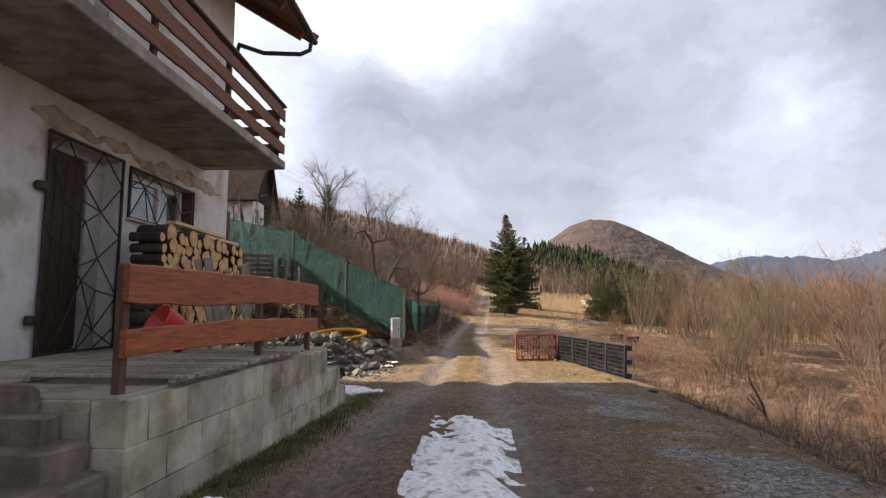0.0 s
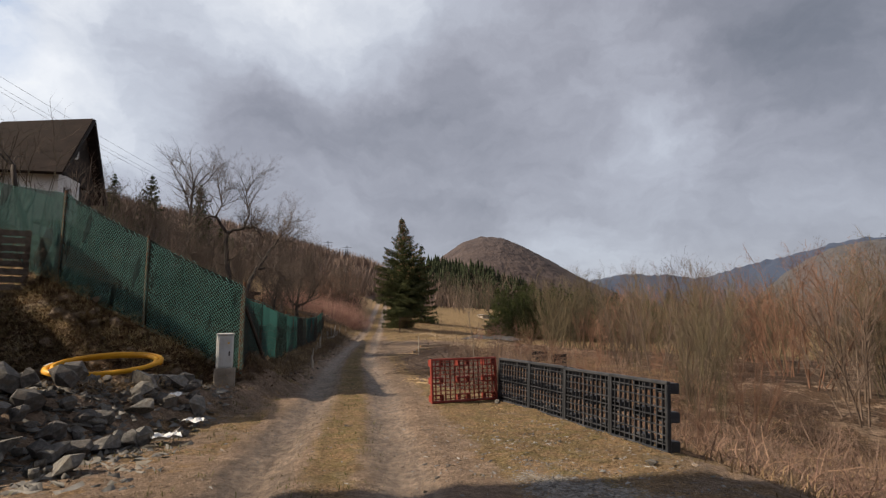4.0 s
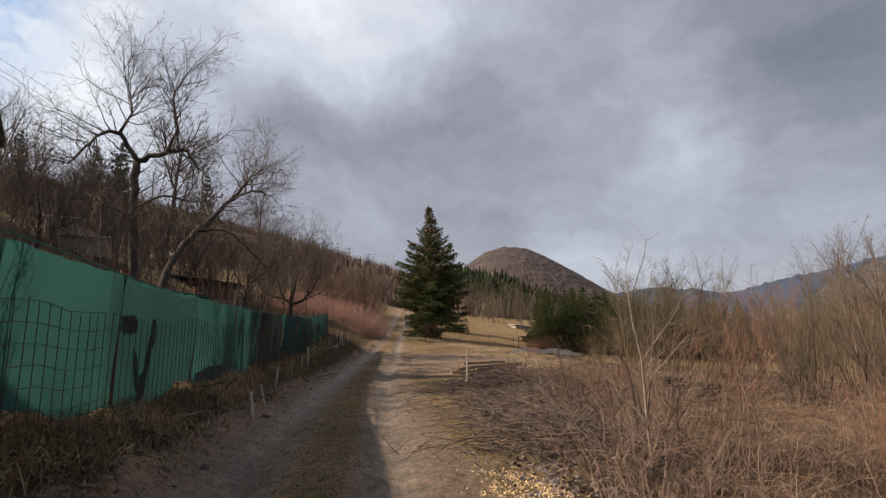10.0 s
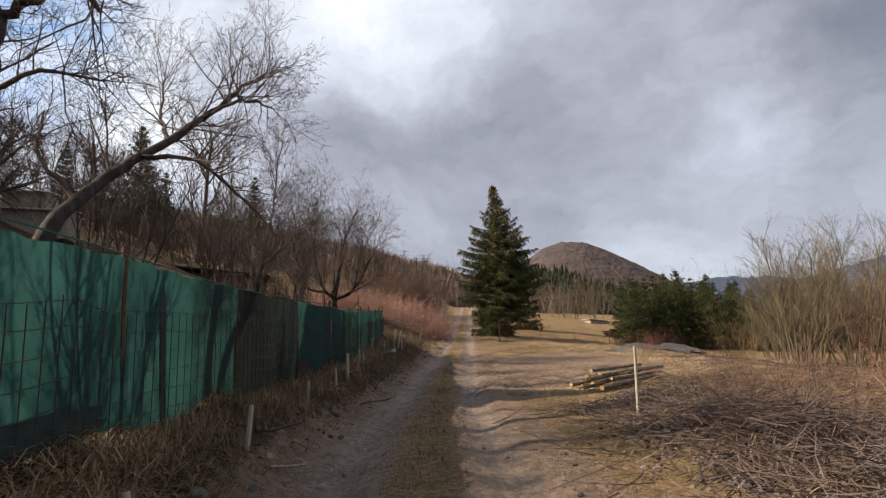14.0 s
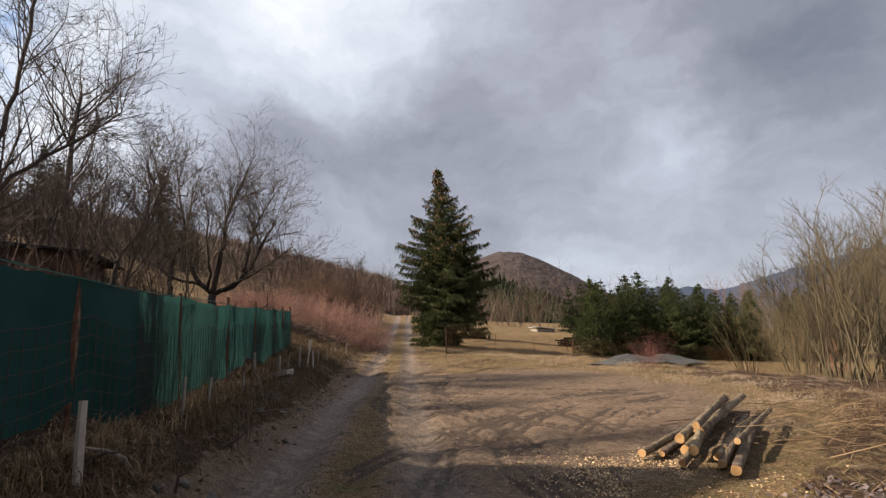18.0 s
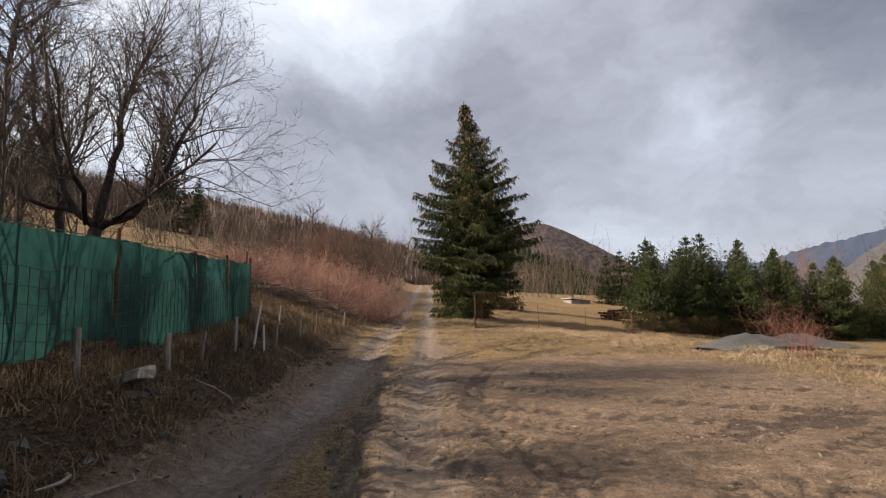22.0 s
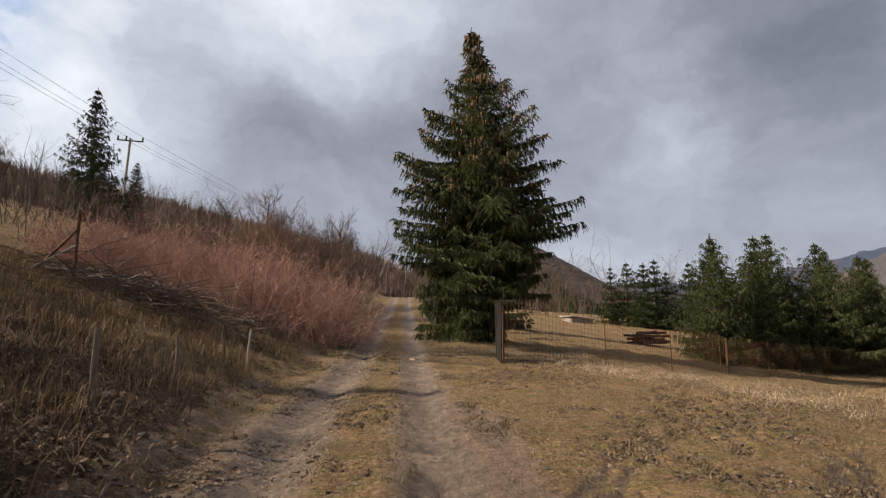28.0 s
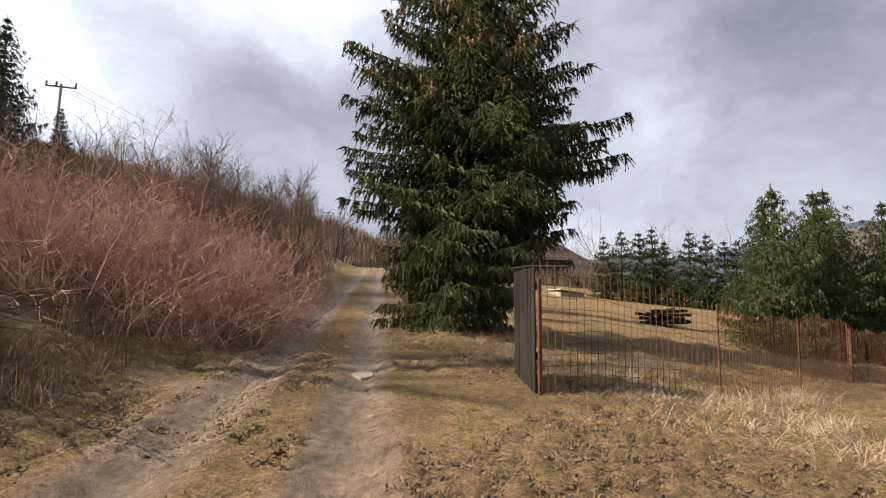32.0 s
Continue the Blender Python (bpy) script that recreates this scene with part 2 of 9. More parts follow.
# ---- materials ----
def material(name, colours, scale=6.0, detail=6.0, rough=0.8, bump=0.2, bump_scale=40.0, bump_dist=0.01, metal=0.0, stretch=(1, 1, 1), spots=None,
             spot_scale=3.0, vary=0.0, vary_hue=0.0, translucent=0.0, space="Object", spec=0.3, islands=False, rough_var=0.15):
    """A surface: colours run along a noise; spots is a second colour laid over in patches; vary changes it from piece to piece."""
    m = bpy.data.materials.new(name)
    m.use_nodes = True
    nt = m.node_tree
    L = nt.links.new
    bsdf = nt.nodes["Principled BSDF"]
    co = nt.nodes.new("ShaderNodeTexCoord")
    mp = nt.nodes.new("ShaderNodeMapping")
    mp.inputs["Scale"].default_value = stretch
    place = nt.nodes.new("ShaderNodeNewGeometry").outputs["Position"] if space == "World" else co.outputs[space]
    L(place, mp.inputs["Vector"])
    n = nt.nodes.new("ShaderNodeTexNoise")
    n.inputs["Scale"].default_value, n.inputs["Detail"].default_value, n.inputs["Roughness"].default_value = scale, detail, 0.62
    L(mp.outputs[0], n.inputs["Vector"])
    ramp = nt.nodes.new("ShaderNodeValToRGB")
    els = ramp.color_ramp.elements
    while len(els) < len(colours):
        els.new(0.5)
    for i, (e, c) in enumerate(zip(els, colours)):
        e.position, e.color = 0.3 + 0.4 * i / max(1, len(colours) - 1), (*c, 1)
    L(n.outputs[0], ramp.inputs[0])
    col = ramp.outputs[0]
    if spots:
        s = nt.nodes.new("ShaderNodeTexNoise")
        s.inputs["Scale"].default_value, s.inputs["Detail"].default_value, s.inputs["Roughness"].default_value = spot_scale, 5, 0.6
        L(place, s.inputs["Vector"])
        r = nt.nodes.new("ShaderNodeMapRange")
        r.inputs[1].default_value, r.inputs[2].default_value, r.inputs[4].default_value = 0.50, 0.64, spots[1]
        L(s.outputs[0], r.inputs[0])
        mx = nt.nodes.new("ShaderNodeMix")
        mx.data_type = "RGBA"
        L(r.outputs[0], mx.inputs[0])
        L(col, mx.inputs[6])
        mx.inputs[7].default_value = (*spots[0], 1)
        col = mx.outputs[2]
    if vary or vary_hue:
        hs = nt.nodes.new("ShaderNodeHueSaturation")
        if islands:
            rnd = nt.nodes.new("ShaderNodeNewGeometry").outputs["Random Per Island"]
        else:
            rnd = nt.nodes.new("ShaderNodeObjectInfo").outputs["Random"]
        for sock, lo, hi in (("Value", 1 - vary, 1 + vary), ("Hue", 0.5 - vary_hue, 0.5 + vary_hue)):
            r = nt.nodes.new("ShaderNodeMapRange")
            r.inputs[3].default_value, r.inputs[4].default_value = lo, hi
            L(rnd, r.inputs[0])
            L(r.outputs[0], hs.inputs[sock])
        L(col, hs.inputs["Color"])
        col = hs.outputs[0]
    L(col, bsdf.inputs["Base Color"])
    bsdf.inputs["Metallic"].default_value = metal
    bsdf.inputs["Specular IOR Level"].default_value = spec
    rr = nt.nodes.new("ShaderNodeMapRange")
    rr.inputs[3].default_value, rr.inputs[4].default_value = max(0.02, rough - rough_var), min(1, rough + rough_var)
    L(n.outputs[0], rr.inputs[0])
    L(rr.outputs[0], bsdf.inputs["Roughness"])
    if bump:
        b = nt.nodes.new("ShaderNodeTexNoise")
        b.inputs["Scale"].default_value, b.inputs["Detail"].default_value = bump_scale, 5
        L(mp.outputs[0], b.inputs["Vector"])
        bu = nt.nodes.new("ShaderNodeBump")
        bu.inputs["Strength"].default_value, bu.inputs["Distance"].default_value = bump, bump_dist
        L(b.outputs[0], bu.inputs["Height"])
        L(bu.outputs[0], bsdf.inputs["Normal"])
    if translucent:
        t = nt.nodes.new("ShaderNodeBsdfTranslucent")
        L(col, t.inputs[0])
        mx = nt.nodes.new("ShaderNodeMixShader")
        mx.inputs[0].default_value = translucent
        L(bsdf.outputs[0], mx.inputs[1])
        L(t.outputs[0], mx.inputs[2])
        L(mx.outputs[0], nt.nodes["Material Output"].inputs[0])
    return m


def ground_material():
    """Bare earth, ruts, short turf, gravel and leaf litter, told apart by the ground sheet's cover layers."""
    m = bpy.data.materials.new("earth_and_turf")
    m.use_nodes = True
    nt = m.node_tree
    L = nt.links.new
    bsdf = nt.nodes["Principled BSDF"]
    co = nt.nodes.new("ShaderNodeTexCoord")
    at = nt.nodes.new("ShaderNodeAttribute")
    at.attribute_name = "cover"
    sep = nt.nodes.new("ShaderNodeSeparateColor")
    L(at.outputs["Color"], sep.inputs[0])

    def noise_n(scale, detail=6, rough=0.6):
        n = nt.nodes.new("ShaderNodeTexNoise")
        n.inputs["Scale"].default_value, n.inputs["Detail"].default_value, n.inputs["Roughness"].default_value = scale, detail, rough
        L(co.outputs["Object"], n.inputs["Vector"])
        return n.outputs[0]

    def ramp(fac, *stops):
        r = nt.nodes.new("ShaderNodeValToRGB")
        while len(r.color_ramp.elements) < len(stops):
            r.color_ramp.elements.new(0.5)
        for e, (p, c) in zip(r.color_ramp.elements, stops):
            e.position, e.color = p, (*c, 1)
        L(fac, r.inputs[0])
        return r.outputs[0]

    def mix(fac, a, b):
        n = nt.nodes.new("ShaderNodeMix")
        n.data_type = "RGBA"
        for s, v in ((n.inputs[0], fac), (n.inputs[6], a), (n.inputs[7], b)):
            if isinstance(v, float):
                s.default_value = v
            else:
                L(v, s)
        return n.outputs[2]

    def broken(mask, noise_out, soft=0.10):
        """A mask whose border is broken up by a noise."""
        a = nt.nodes.new("ShaderNodeMath")
        a.operation = "SUBTRACT"
        L(mask, a.inputs[0])
        L(noise_out, a.inputs[1])
        r = nt.nodes.new("ShaderNodeMapRange")
        r.interpolation_type = "SMOOTHSTEP"
        r.inputs[1].default_value, r.inputs[2].default_value = -soft, soft
        L(a.outputs[0], r.inputs[0])
        return r.outputs[0]

    big, mid, fine, grit = noise_n(0.8, 5), noise_n(5, 7), noise_n(38, 6, 0.65), noise_n(150, 3, 0.7)
    ln = nt.nodes.new("ShaderNodeAttribute")
    ln.attribute_name = "lane"
    sn = nt.nodes.new("ShaderNodeTexNoise")
    sn.inputs["Scale"].default_value, sn.inputs["Detail"].default_value, sn.inputs["Roughness"].default_value = 16, 5, 0.6
    L(ln.outputs["Vector"], sn.inputs["Vector"])
    streak = sn.outputs[0]
    soil = ramp(mid, (0.28, (0.135, 0.096, 0.068)), (0.5, (0.225, 0.165, 0.120)), (0.72, (0.32, 0.242, 0.178)))
    soil = mix(grit, soil, ramp(fine, (0.36, (0.115, 0.083, 0.060)), (0.64, (0.285, 0.214, 0.157))))
    turf = ramp(fine, (0.3, (0.087, 0.056, 0.03)), (0.48, (0.197, 0.132, 0.073)), (0.62, (0.30, 0.209, 0.12)), (0.78, (0.39, 0.295, 0.185)))
    turf = mix(ramp(mid, (0.42, (0, 0, 0)), (0.66, (0.75, 0.75, 0.75))), turf, ramp(fine, (0.3, (0.06, 0.056, 0.02)), (0.7, (0.19, 0.165, 0.06))))
    rut = ramp(mid, (0.3, (0.158, 0.121, 0.091)), (0.7, (0.295, 0.231, 0.178)))
    rut = mix(ramp(streak, (0.44, (0, 0, 0)), (0.60, (0.5, 0.5, 0.5))), rut, ramp(fine, (0.35, (0.060, 0.049, 0.040)), (0.65, (0.13, 0.108, 0.088))))
    soil = mix(ramp(streak, (0.50, (0, 0, 0)), (0.66, (0.3, 0.3, 0.3))), soil, ramp(fine, (0.35, (0.085, 0.062, 0.045)), (0.65, (0.20, 0.148, 0.105))))
    vor = nt.nodes.new("ShaderNodeTexVoronoi")
    vor.inputs["Scale"].default_value = 42
    L(co.outputs["Object"], vor.inputs["Vector"])
    stone = ramp(vor.outputs["Color"], (0.1, (0.12, 0.115, 0.108)), (0.9, (0.40, 0.385, 0.365)))
    litter = ramp(fine, (0.3, (0.025, 0.017, 0.012)), (0.5, (0.075, 0.048, 0.031)), (0.7, (0.15, 0.10, 0.064)))
    col = mix(broken(sep.outputs[1], mid), soil, turf)
    col = mix(broken(at.outputs["Alpha"], mid), col, litter)
    col = mix(broken(sep.outputs[2], fine), col, stone)
    col = mix(broken(sep.outputs[0], mid, 0.3), col, rut)
    tr = nt.nodes.new("ShaderNodeAttribute")
    tr.attribute_name = "tread"
    col = mix(broken(tr.outputs["Fac"], mid, 0.16), col, ramp(fine, (0.35, (0.065, 0.048, 0.037)), (0.65, (0.145, 0.109, 0.083))))
    col2 = noise_n(13, 6, 0.65)
    tone = ramp(big, (0.3, (0.96, 0.94, 0.92)), (0.7, (1.48, 1.42, 1.36)))
    mul = nt.nodes.new("ShaderNodeMix")
    mul.data_type, mul.blend_type = "RGBA", "MULTIPLY"
    mul.inputs[0].default_value = 1.0
    L(col, mul.inputs[6])
    L(tone, mul.inputs[7])
    mul2 = nt.nodes.new("ShaderNodeMix")
    mul2.data_type, mul2.blend_type = "RGBA", "MULTIPLY"
    mul2.inputs[0].default_value = 1.0
    L(mul.outputs[2], mul2.inputs[6])
    L(ramp(col2, (0.36, (0.70, 0.68, 0.66)), (0.5, (0.96, 0.96, 0.96)), (0.64, (1.18, 1.17, 1.15))), mul2.inputs[7])
    L(mul2.outputs[2], bsdf.inputs["Base Color"])
    rr = nt.nodes.new("ShaderNodeMapRange")
    rr.inputs[3].default_value, rr.inputs[4].default_value = 0.98, 0.46
    L(sep.outputs[0], rr.inputs[0])
    L(rr.outputs[0], bsdf.inputs["Roughness"])
    bsdf.inputs["Specular IOR Level"].default_value = 0.2
    h = nt.nodes.new("ShaderNodeMath")
    h.operation = "MULTIPLY_ADD"
    L(mid, h.inputs[0])
    h.inputs[1].default_value = 1.6
    h2 = nt.nodes.new("ShaderNodeMath")
    h2.operation = "MULTIPLY_ADD"
    L(streak, h2.inputs[0])
    h2.inputs[1].default_value = 0.4
    L(fine, h2.inputs[2])
    L(h2.outputs[0], h.inputs[2])
    bu = nt.nodes.new("ShaderNodeBump")
    bu.inputs["Strength"].default_value, bu.inputs["Distance"].default_value = 1.0, 0.065
    L(h.outputs[0], bu.inputs["Height"])
    bu2 = nt.nodes.new("ShaderNodeBump")
    bu2.inputs["Strength"].default_value, bu2.inputs["Distance"].default_value = 0.8, 0.012
    L(grit, bu2.inputs["Height"])
    L(bu.outputs[0], bu2.inputs["Normal"])
    L(bu2.outputs[0], bsdf.inputs["Normal"])
    return m


GROUND = ground_material()
PLASTER = material("grey_plaster", [(0.45, 0.43, 0.40), (0.62, 0.60, 0.575), (0.70, 0.685, 0.665)], 1.6, 8, 0.9, 0.35, 55, 0.006, spots=((0.30, 0.255, 0.20), 0.75), spot_scale=1.6)
CONCRETE = material("weathered_concrete", [(0.16, 0.135, 0.105), (0.29, 0.255, 0.21), (0.39, 0.35, 0.295)], 3.0, 8, 0.9, 0.5, 60, 0.008, spots=((0.13, 0.115, 0.09), 0.7), spot_scale=2.2)
BLOCK = material("concrete_block", [(0.17, 0.14, 0.105), (0.37, 0.325, 0.255), (0.54, 0.49, 0.405)], 2.3, 9, 0.95, 0.6, 60, 0.008, spots=((0.17, 0.148, 0.075), 0.85), spot_scale=2.9, vary=0.2, vary_hue=0.008, space="World")
BOARD = material("varnished_board", [(0.105, 0.025, 0.010), (0.27, 0.068, 0.021), (0.38, 0.115, 0.04)], 5, 8, 0.55, 0.3, 30, 0.004, stretch=(12, 0.9, 12), vary=0.08, spec=0.4)
DARKWOOD = material("dark_stained_wood", [(0.055, 0.03, 0.02), (0.10, 0.055, 0.038), (0.15, 0.085, 0.06)], 6, 6, 0.7, 0.3, 30, 0.004, stretch=(8, 8, 0.8), vary=0.1)
GREYWOOD = material("weathered_grey_wood", [(0.15, 0.125, 0.10), (0.27, 0.235, 0.195), (0.38, 0.34, 0.29)], 5, 8, 0.85, 0.4, 30, 0.004, stretch=(10, 1, 1), vary=0.2)
PALEWOOD = material("pale_sawn_wood", [(0.42, 0.29, 0.15), (0.58, 0.43, 0.25), (0.66, 0.52, 0.33)], 6, 6, 0.75, 0.2, 40, 0.003, stretch=(1, 8, 8), vary=0.1)
CUTWOOD = material("log_end", [(0.27, 0.135, 0.055), (0.45, 0.265, 0.12), (0.56, 0.365, 0.19)], 9, 5, 0.85, 0.25, 60, 0.003, vary=0.16, vary_hue=0.012, islands=True)
BARK = material("bark", [(0.021, 0.016, 0.013), (0.043, 0.034, 0.028), (0.078, 0.063, 0.052)], 9, 8, 0.95, 0.8, 30, 0.012, stretch=(1, 1, 0.35))
TWIG = material("bare_twig", [(0.066, 0.049, 0.039), (0.13, 0.10, 0.078)], 8, 4, 0.9, 0, vary=0.15)
RUST = material("rusty_iron", [(0.06, 0.03, 0.02), (0.12, 0.058, 0.033), (0.19, 0.095, 0.05)], 14, 6, 0.75, 0.3, 80, 0.002, metal=0.35)
IRON = material("dark_iron", [(0.03, 0.027, 0.025), (0.075, 0.06, 0.05)], 12, 5, 0.6, 0.15, 80, 0.002, metal=0.5)
WIRE = material("galvanised_wire", [(0.09, 0.085, 0.08), (0.19, 0.185, 0.18)], 20, 4, 0.5, 0, metal=0.6)
STONE = material("rubble_stone", [(0.05, 0.047, 0.043), (0.115, 0.108, 0.098), (0.205, 0.192, 0.175)], 4, 8, 0.9, 0.7, 30, 0.012, vary=0.3, vary_hue=0.015, spots=((0.11, 0.085, 0.06), 0.6))
SNOW = material("melting_snow", [(0.55, 0.55, 0.56), (0.78, 0.78, 0.80), (0.86, 0.86, 0.87)], 9, 7, 0.55, 0.8, 22, 0.03, spots=((0.22, 0.18, 0.14), 0.8), spot_scale=9)
ROOFTILE = material("brown_roof_sheet", [(0.011, 0.007, 0.006), (0.02, 0.013, 0.011), (0.032, 0.022, 0.018)], 3, 6, 0.9, 0.3, 30, 0.01, spec=0.1)
SOFFIT = material("stained_soffit_board", [(0.085, 0.035, 0.02), (0.15, 0.065, 0.035), (0.20, 0.09, 0.05)], 4, 7, 0.7, 0.25, 40, 0.004, stretch=(8, 0.8, 8))
WHITEWALL = material("white_render", [(0.60, 0.59, 0.57), (0.72, 0.71, 0.69), (0.78, 0.77, 0.75)], 2, 7, 0.9, 0.25, 60, 0.004, spots=((0.50, 0.47, 0.42), 0.4), spot_scale=0.8)
BLACKWOOD = material("black_stained_cladding", [(0.012, 0.010, 0.009), (0.03, 0.024, 0.021)], 4, 6, 0.8, 0.3, 30, 0.005, stretch=(1, 6, 0.6))
NEEDLE = material("spruce_needles", [(0.038, 0.048, 0.023), (0.084, 0.094, 0.042), (0.155, 0.156, 0.074)], 1.6, 5, 0.9, 0, translucent=0.25, vary=0.4, islands=True, spec=0.08)
NEEDLE_DARK = material("far_spruce_needles", [(0.022, 0.032, 0.014), (0.045, 0.058, 0.024), (0.08, 0.09, 0.036)], 0.7, 5, 0.9, 0, spec=0.08, translucent=0.15, vary=0.3, islands=True)
FIRGREEN = material("dark_fir_needles", [(0.032, 0.044, 0.019), (0.072, 0.087, 0.035), (0.13, 0.138, 0.057)], 1.2, 5, 0.85, 0, translucent=0.22, vary=0.35, islands=True, spec=0.08)
NEEDLE_LIME = material("yew_green_needles", [(0.034, 0.045, 0.015), (0.072, 0.085, 0.026), (0.13, 0.13, 0.042)], 1.4, 5, 0.7, 0, translucent=0.25, vary=0.3, islands=True)
STRAW = material("dry_straw", [(0.21, 0.15, 0.075), (0.36, 0.27, 0.145), (0.52, 0.42, 0.26)], 0.9, 4, 0.85, 0, vary=0.35, islands=True, translucent=0.25)
DEADGRASS = material("dead_brown_grass", [(0.10, 0.066, 0.037), (0.21, 0.142, 0.078), (0.345, 0.24, 0.135)], 0.9, 4, 0.88, 0, vary=0.35, islands=True, translucent=0.2)
GREENGRASS = material("short_green_grass", [(0.06, 0.062, 0.022), (0.12, 0.115, 0.04), (0.20, 0.175, 0.07)], 1.2, 4, 0.8, 0, vary=0.35, islands=True, translucent=0.25)
GREYLEAVES = material("grey_dead_leaves", [(0.055, 0.04, 0.038), (0.115, 0.088, 0.085), (0.21, 0.17, 0.16)], 3, 4, 0.8, 0, vary=0.5, islands=True)
LEAVES = material("fallen_leaves", [(0.075, 0.046, 0.026), (0.15, 0.095, 0.055), (0.23, 0.16, 0.10)], 3, 4, 0.85, 0, vary=0.4, islands=True)
OLIVE_TWIG = material("olive_willow_twig", [(0.064, 0.051, 0.031), (0.115, 0.092, 0.054)], 1.5, 4, 0.85, 0, vary=0.36)
TAN_TWIG = material("tan_shrub_twig", [(0.068, 0.048, 0.036), (0.12, 0.088, 0.066)], 1.5, 4, 0.85, 0, vary=0.36)
RED_TWIG = material("russet_bramble_twig", [(0.23, 0.122, 0.095), (0.52, 0.315, 0.245)], 1.5, 4, 0.85, 0, vary=0.45, vary_hue=0.018)
ORANGE_TWIG = material("orange_willow_twig", [(0.125, 0.066, 0.044), (0.21, 0.118, 0.077)], 1.5, 4, 0.85, 0, vary=0.36)
HILLWOOD = material("far_bare_woods", [(0.034, 0.025, 0.025), (0.056, 0.041, 0.038), (0.08, 0.06, 0.054)], 0.05, 9, 0.95, 0.8, 0.12, 6.0, space="Object")
# the blue of distance haze is mixed into this hill colour
BLUEHILL = material("haze_tinted_far_hills", [(0.034, 0.048, 0.082), (0.048, 0.064, 0.10)], 0.004, 6, 1.0, 0, space="Object")


# ---- the lie of the land ----
def curve(xs, ys):
    xs, ys = np.array(xs, float), np.array(ys, float)
    return lambda q: np.interp(q, xs, ys)


ROAD_Z = curve([-60, 0, 3.2, 6.8, 10, 15, 17, 20.3, 23.5, 27.2, 31, 34, 39, 41, 44.4, 47.5, 49.7, 51.7, 54.4, 60, 70, 80, 90, 100, 110, 130, 200],
               [0.6, -.02, -.06, -.14, -.27, -.28, -.29, -.37, -.39, -.41, -.46, -.45, -.40, -.32, -.22, -.02, .04, .12, .24, .6, 1.3, 2.1, 3.0, 4.0, 4.9, 6, 8])
BANK_X = curve([-20, 11, 13, 15.4, 19, 22, 27, 32, 36, 40, 44, 46.5, 50, 55, 65, 80, 110, 200], [-3, -2.6, -1.5, -.6, -.1, -.1, .15, .5, .9, 1.25, 1.5, 1.7, 1.9, 2.3, 3.4, 5, 7.5, 15])
CUT_X = curve([-40, 9, 11, 13, 18, 20, 24], [-11, -9.6, -8.0, -6.35, -6.3, -6.8, -9.0])
FENCE_FOOT = curve([-3, -1, 0, 2.1, 4.6, 9.4, 16], [0, .2, .43, 1.28, 2.33, 3.5, 5.0])
EDGE_X = curve([-40, 4, 8, 11, 15, 18, 23, 27, 31, 34, 38, 42, 46, 50, 53, 56, 70, 110, 200], [2.4, 2.7, 3.15, 3.5, 3.2, 2.2, 2.5, 2.9, 4.2, 7.5, 9.2, 9.2, 8.5, 7.9, 6.6, 6.2, 6.8, 11, 20])
FENCE_X = curve([16.3, 20, 27, 33, 45], [-1.12, -.95, -.82, -.5, -.3])
CUT_UP = curve([-9, 0, .25, .6, 2, 8, 14, 40, 120, 400], [0, 0, 1.6, 2.6, 3.2, 5.0, 6.8, 15, 32, 70])
BANK_UP = curve([-9, 0, .3, .8, 1.2, 4, 14, 40, 120, 400], [0, 0, .2, .42, .52, 1.75, 6.1, 15, 32, 70])
SLOPE_UP = curve([-9, 0, 1, 3, 8, 20, 40, 120, 400], [0, 0, .28, 1.15, 2.35, 5.5, 10, 26, 65])
DROP_A = curve([-9, 0, .5, 2, 4, 8, 20, 60, 200, 900], [0, 0, -.12, -.75, -1.3, -1.8, -2.6, -4.5, -10, -14])
DROP_B = curve([-9, 0, 1, 3, 8, 20, 60, 200, 900], [0, 0, .08, -.15, -.6, -1.4, -3.6, -10, -14])
DROP_C = curve([-9, 0, 1, 5, 14, 40, 100, 200, 900], [0, 0, -.12, -.5, -1.5, -3.0, -6, -10, -14])
L_RUT = curve([0, 3.7, 6.6, 10.4, 14, 17, 23.6, 27.6, 32, 37.9, 41.5, 45.5, 50, 52.3, 55, 66, 110], [-.85, -.8, -.66, -.2, .08, .2, .36, .58, .85, 1.3, 1.75, 2.15, 2.6, 2.85, 3.15, 4.1, 8.6])
R_RUT = curve([0, 3.8, 7.5, 10.7, 14.2, 18, 23.4, 27, 30, 39.4, 48, 52.7, 59, 66, 110], [.5, .58, .75, 1.0, 1.2, 1.4, 1.6, 1.8, 1.95, 2.75, 3.6, 4.05, 4.75, 5.45, 9.9])


def smooth_step(a, b, q):
    u = np.clip((q - a) / (b - a), 0, 1)
    return u * u * (3 - 2 * u)


def lumps(x, y, s, seed=0.0):
    """A cheap, even noise from sines, about -1 to 1."""
    return (np.sin(x * s + 1.3 * np.sin(y * s * .7 + seed) + seed) + np.sin(y * s * 1.13 + 1.7 * np.sin(x * s * .61 + 2 * seed) + 2.1)
            + .6 * np.sin((x + y) * s * 1.9 + seed * 3) + .5 * np.sin((x - 1.3 * y) * s * 2.7 + 1.1 * seed)) / 2.6


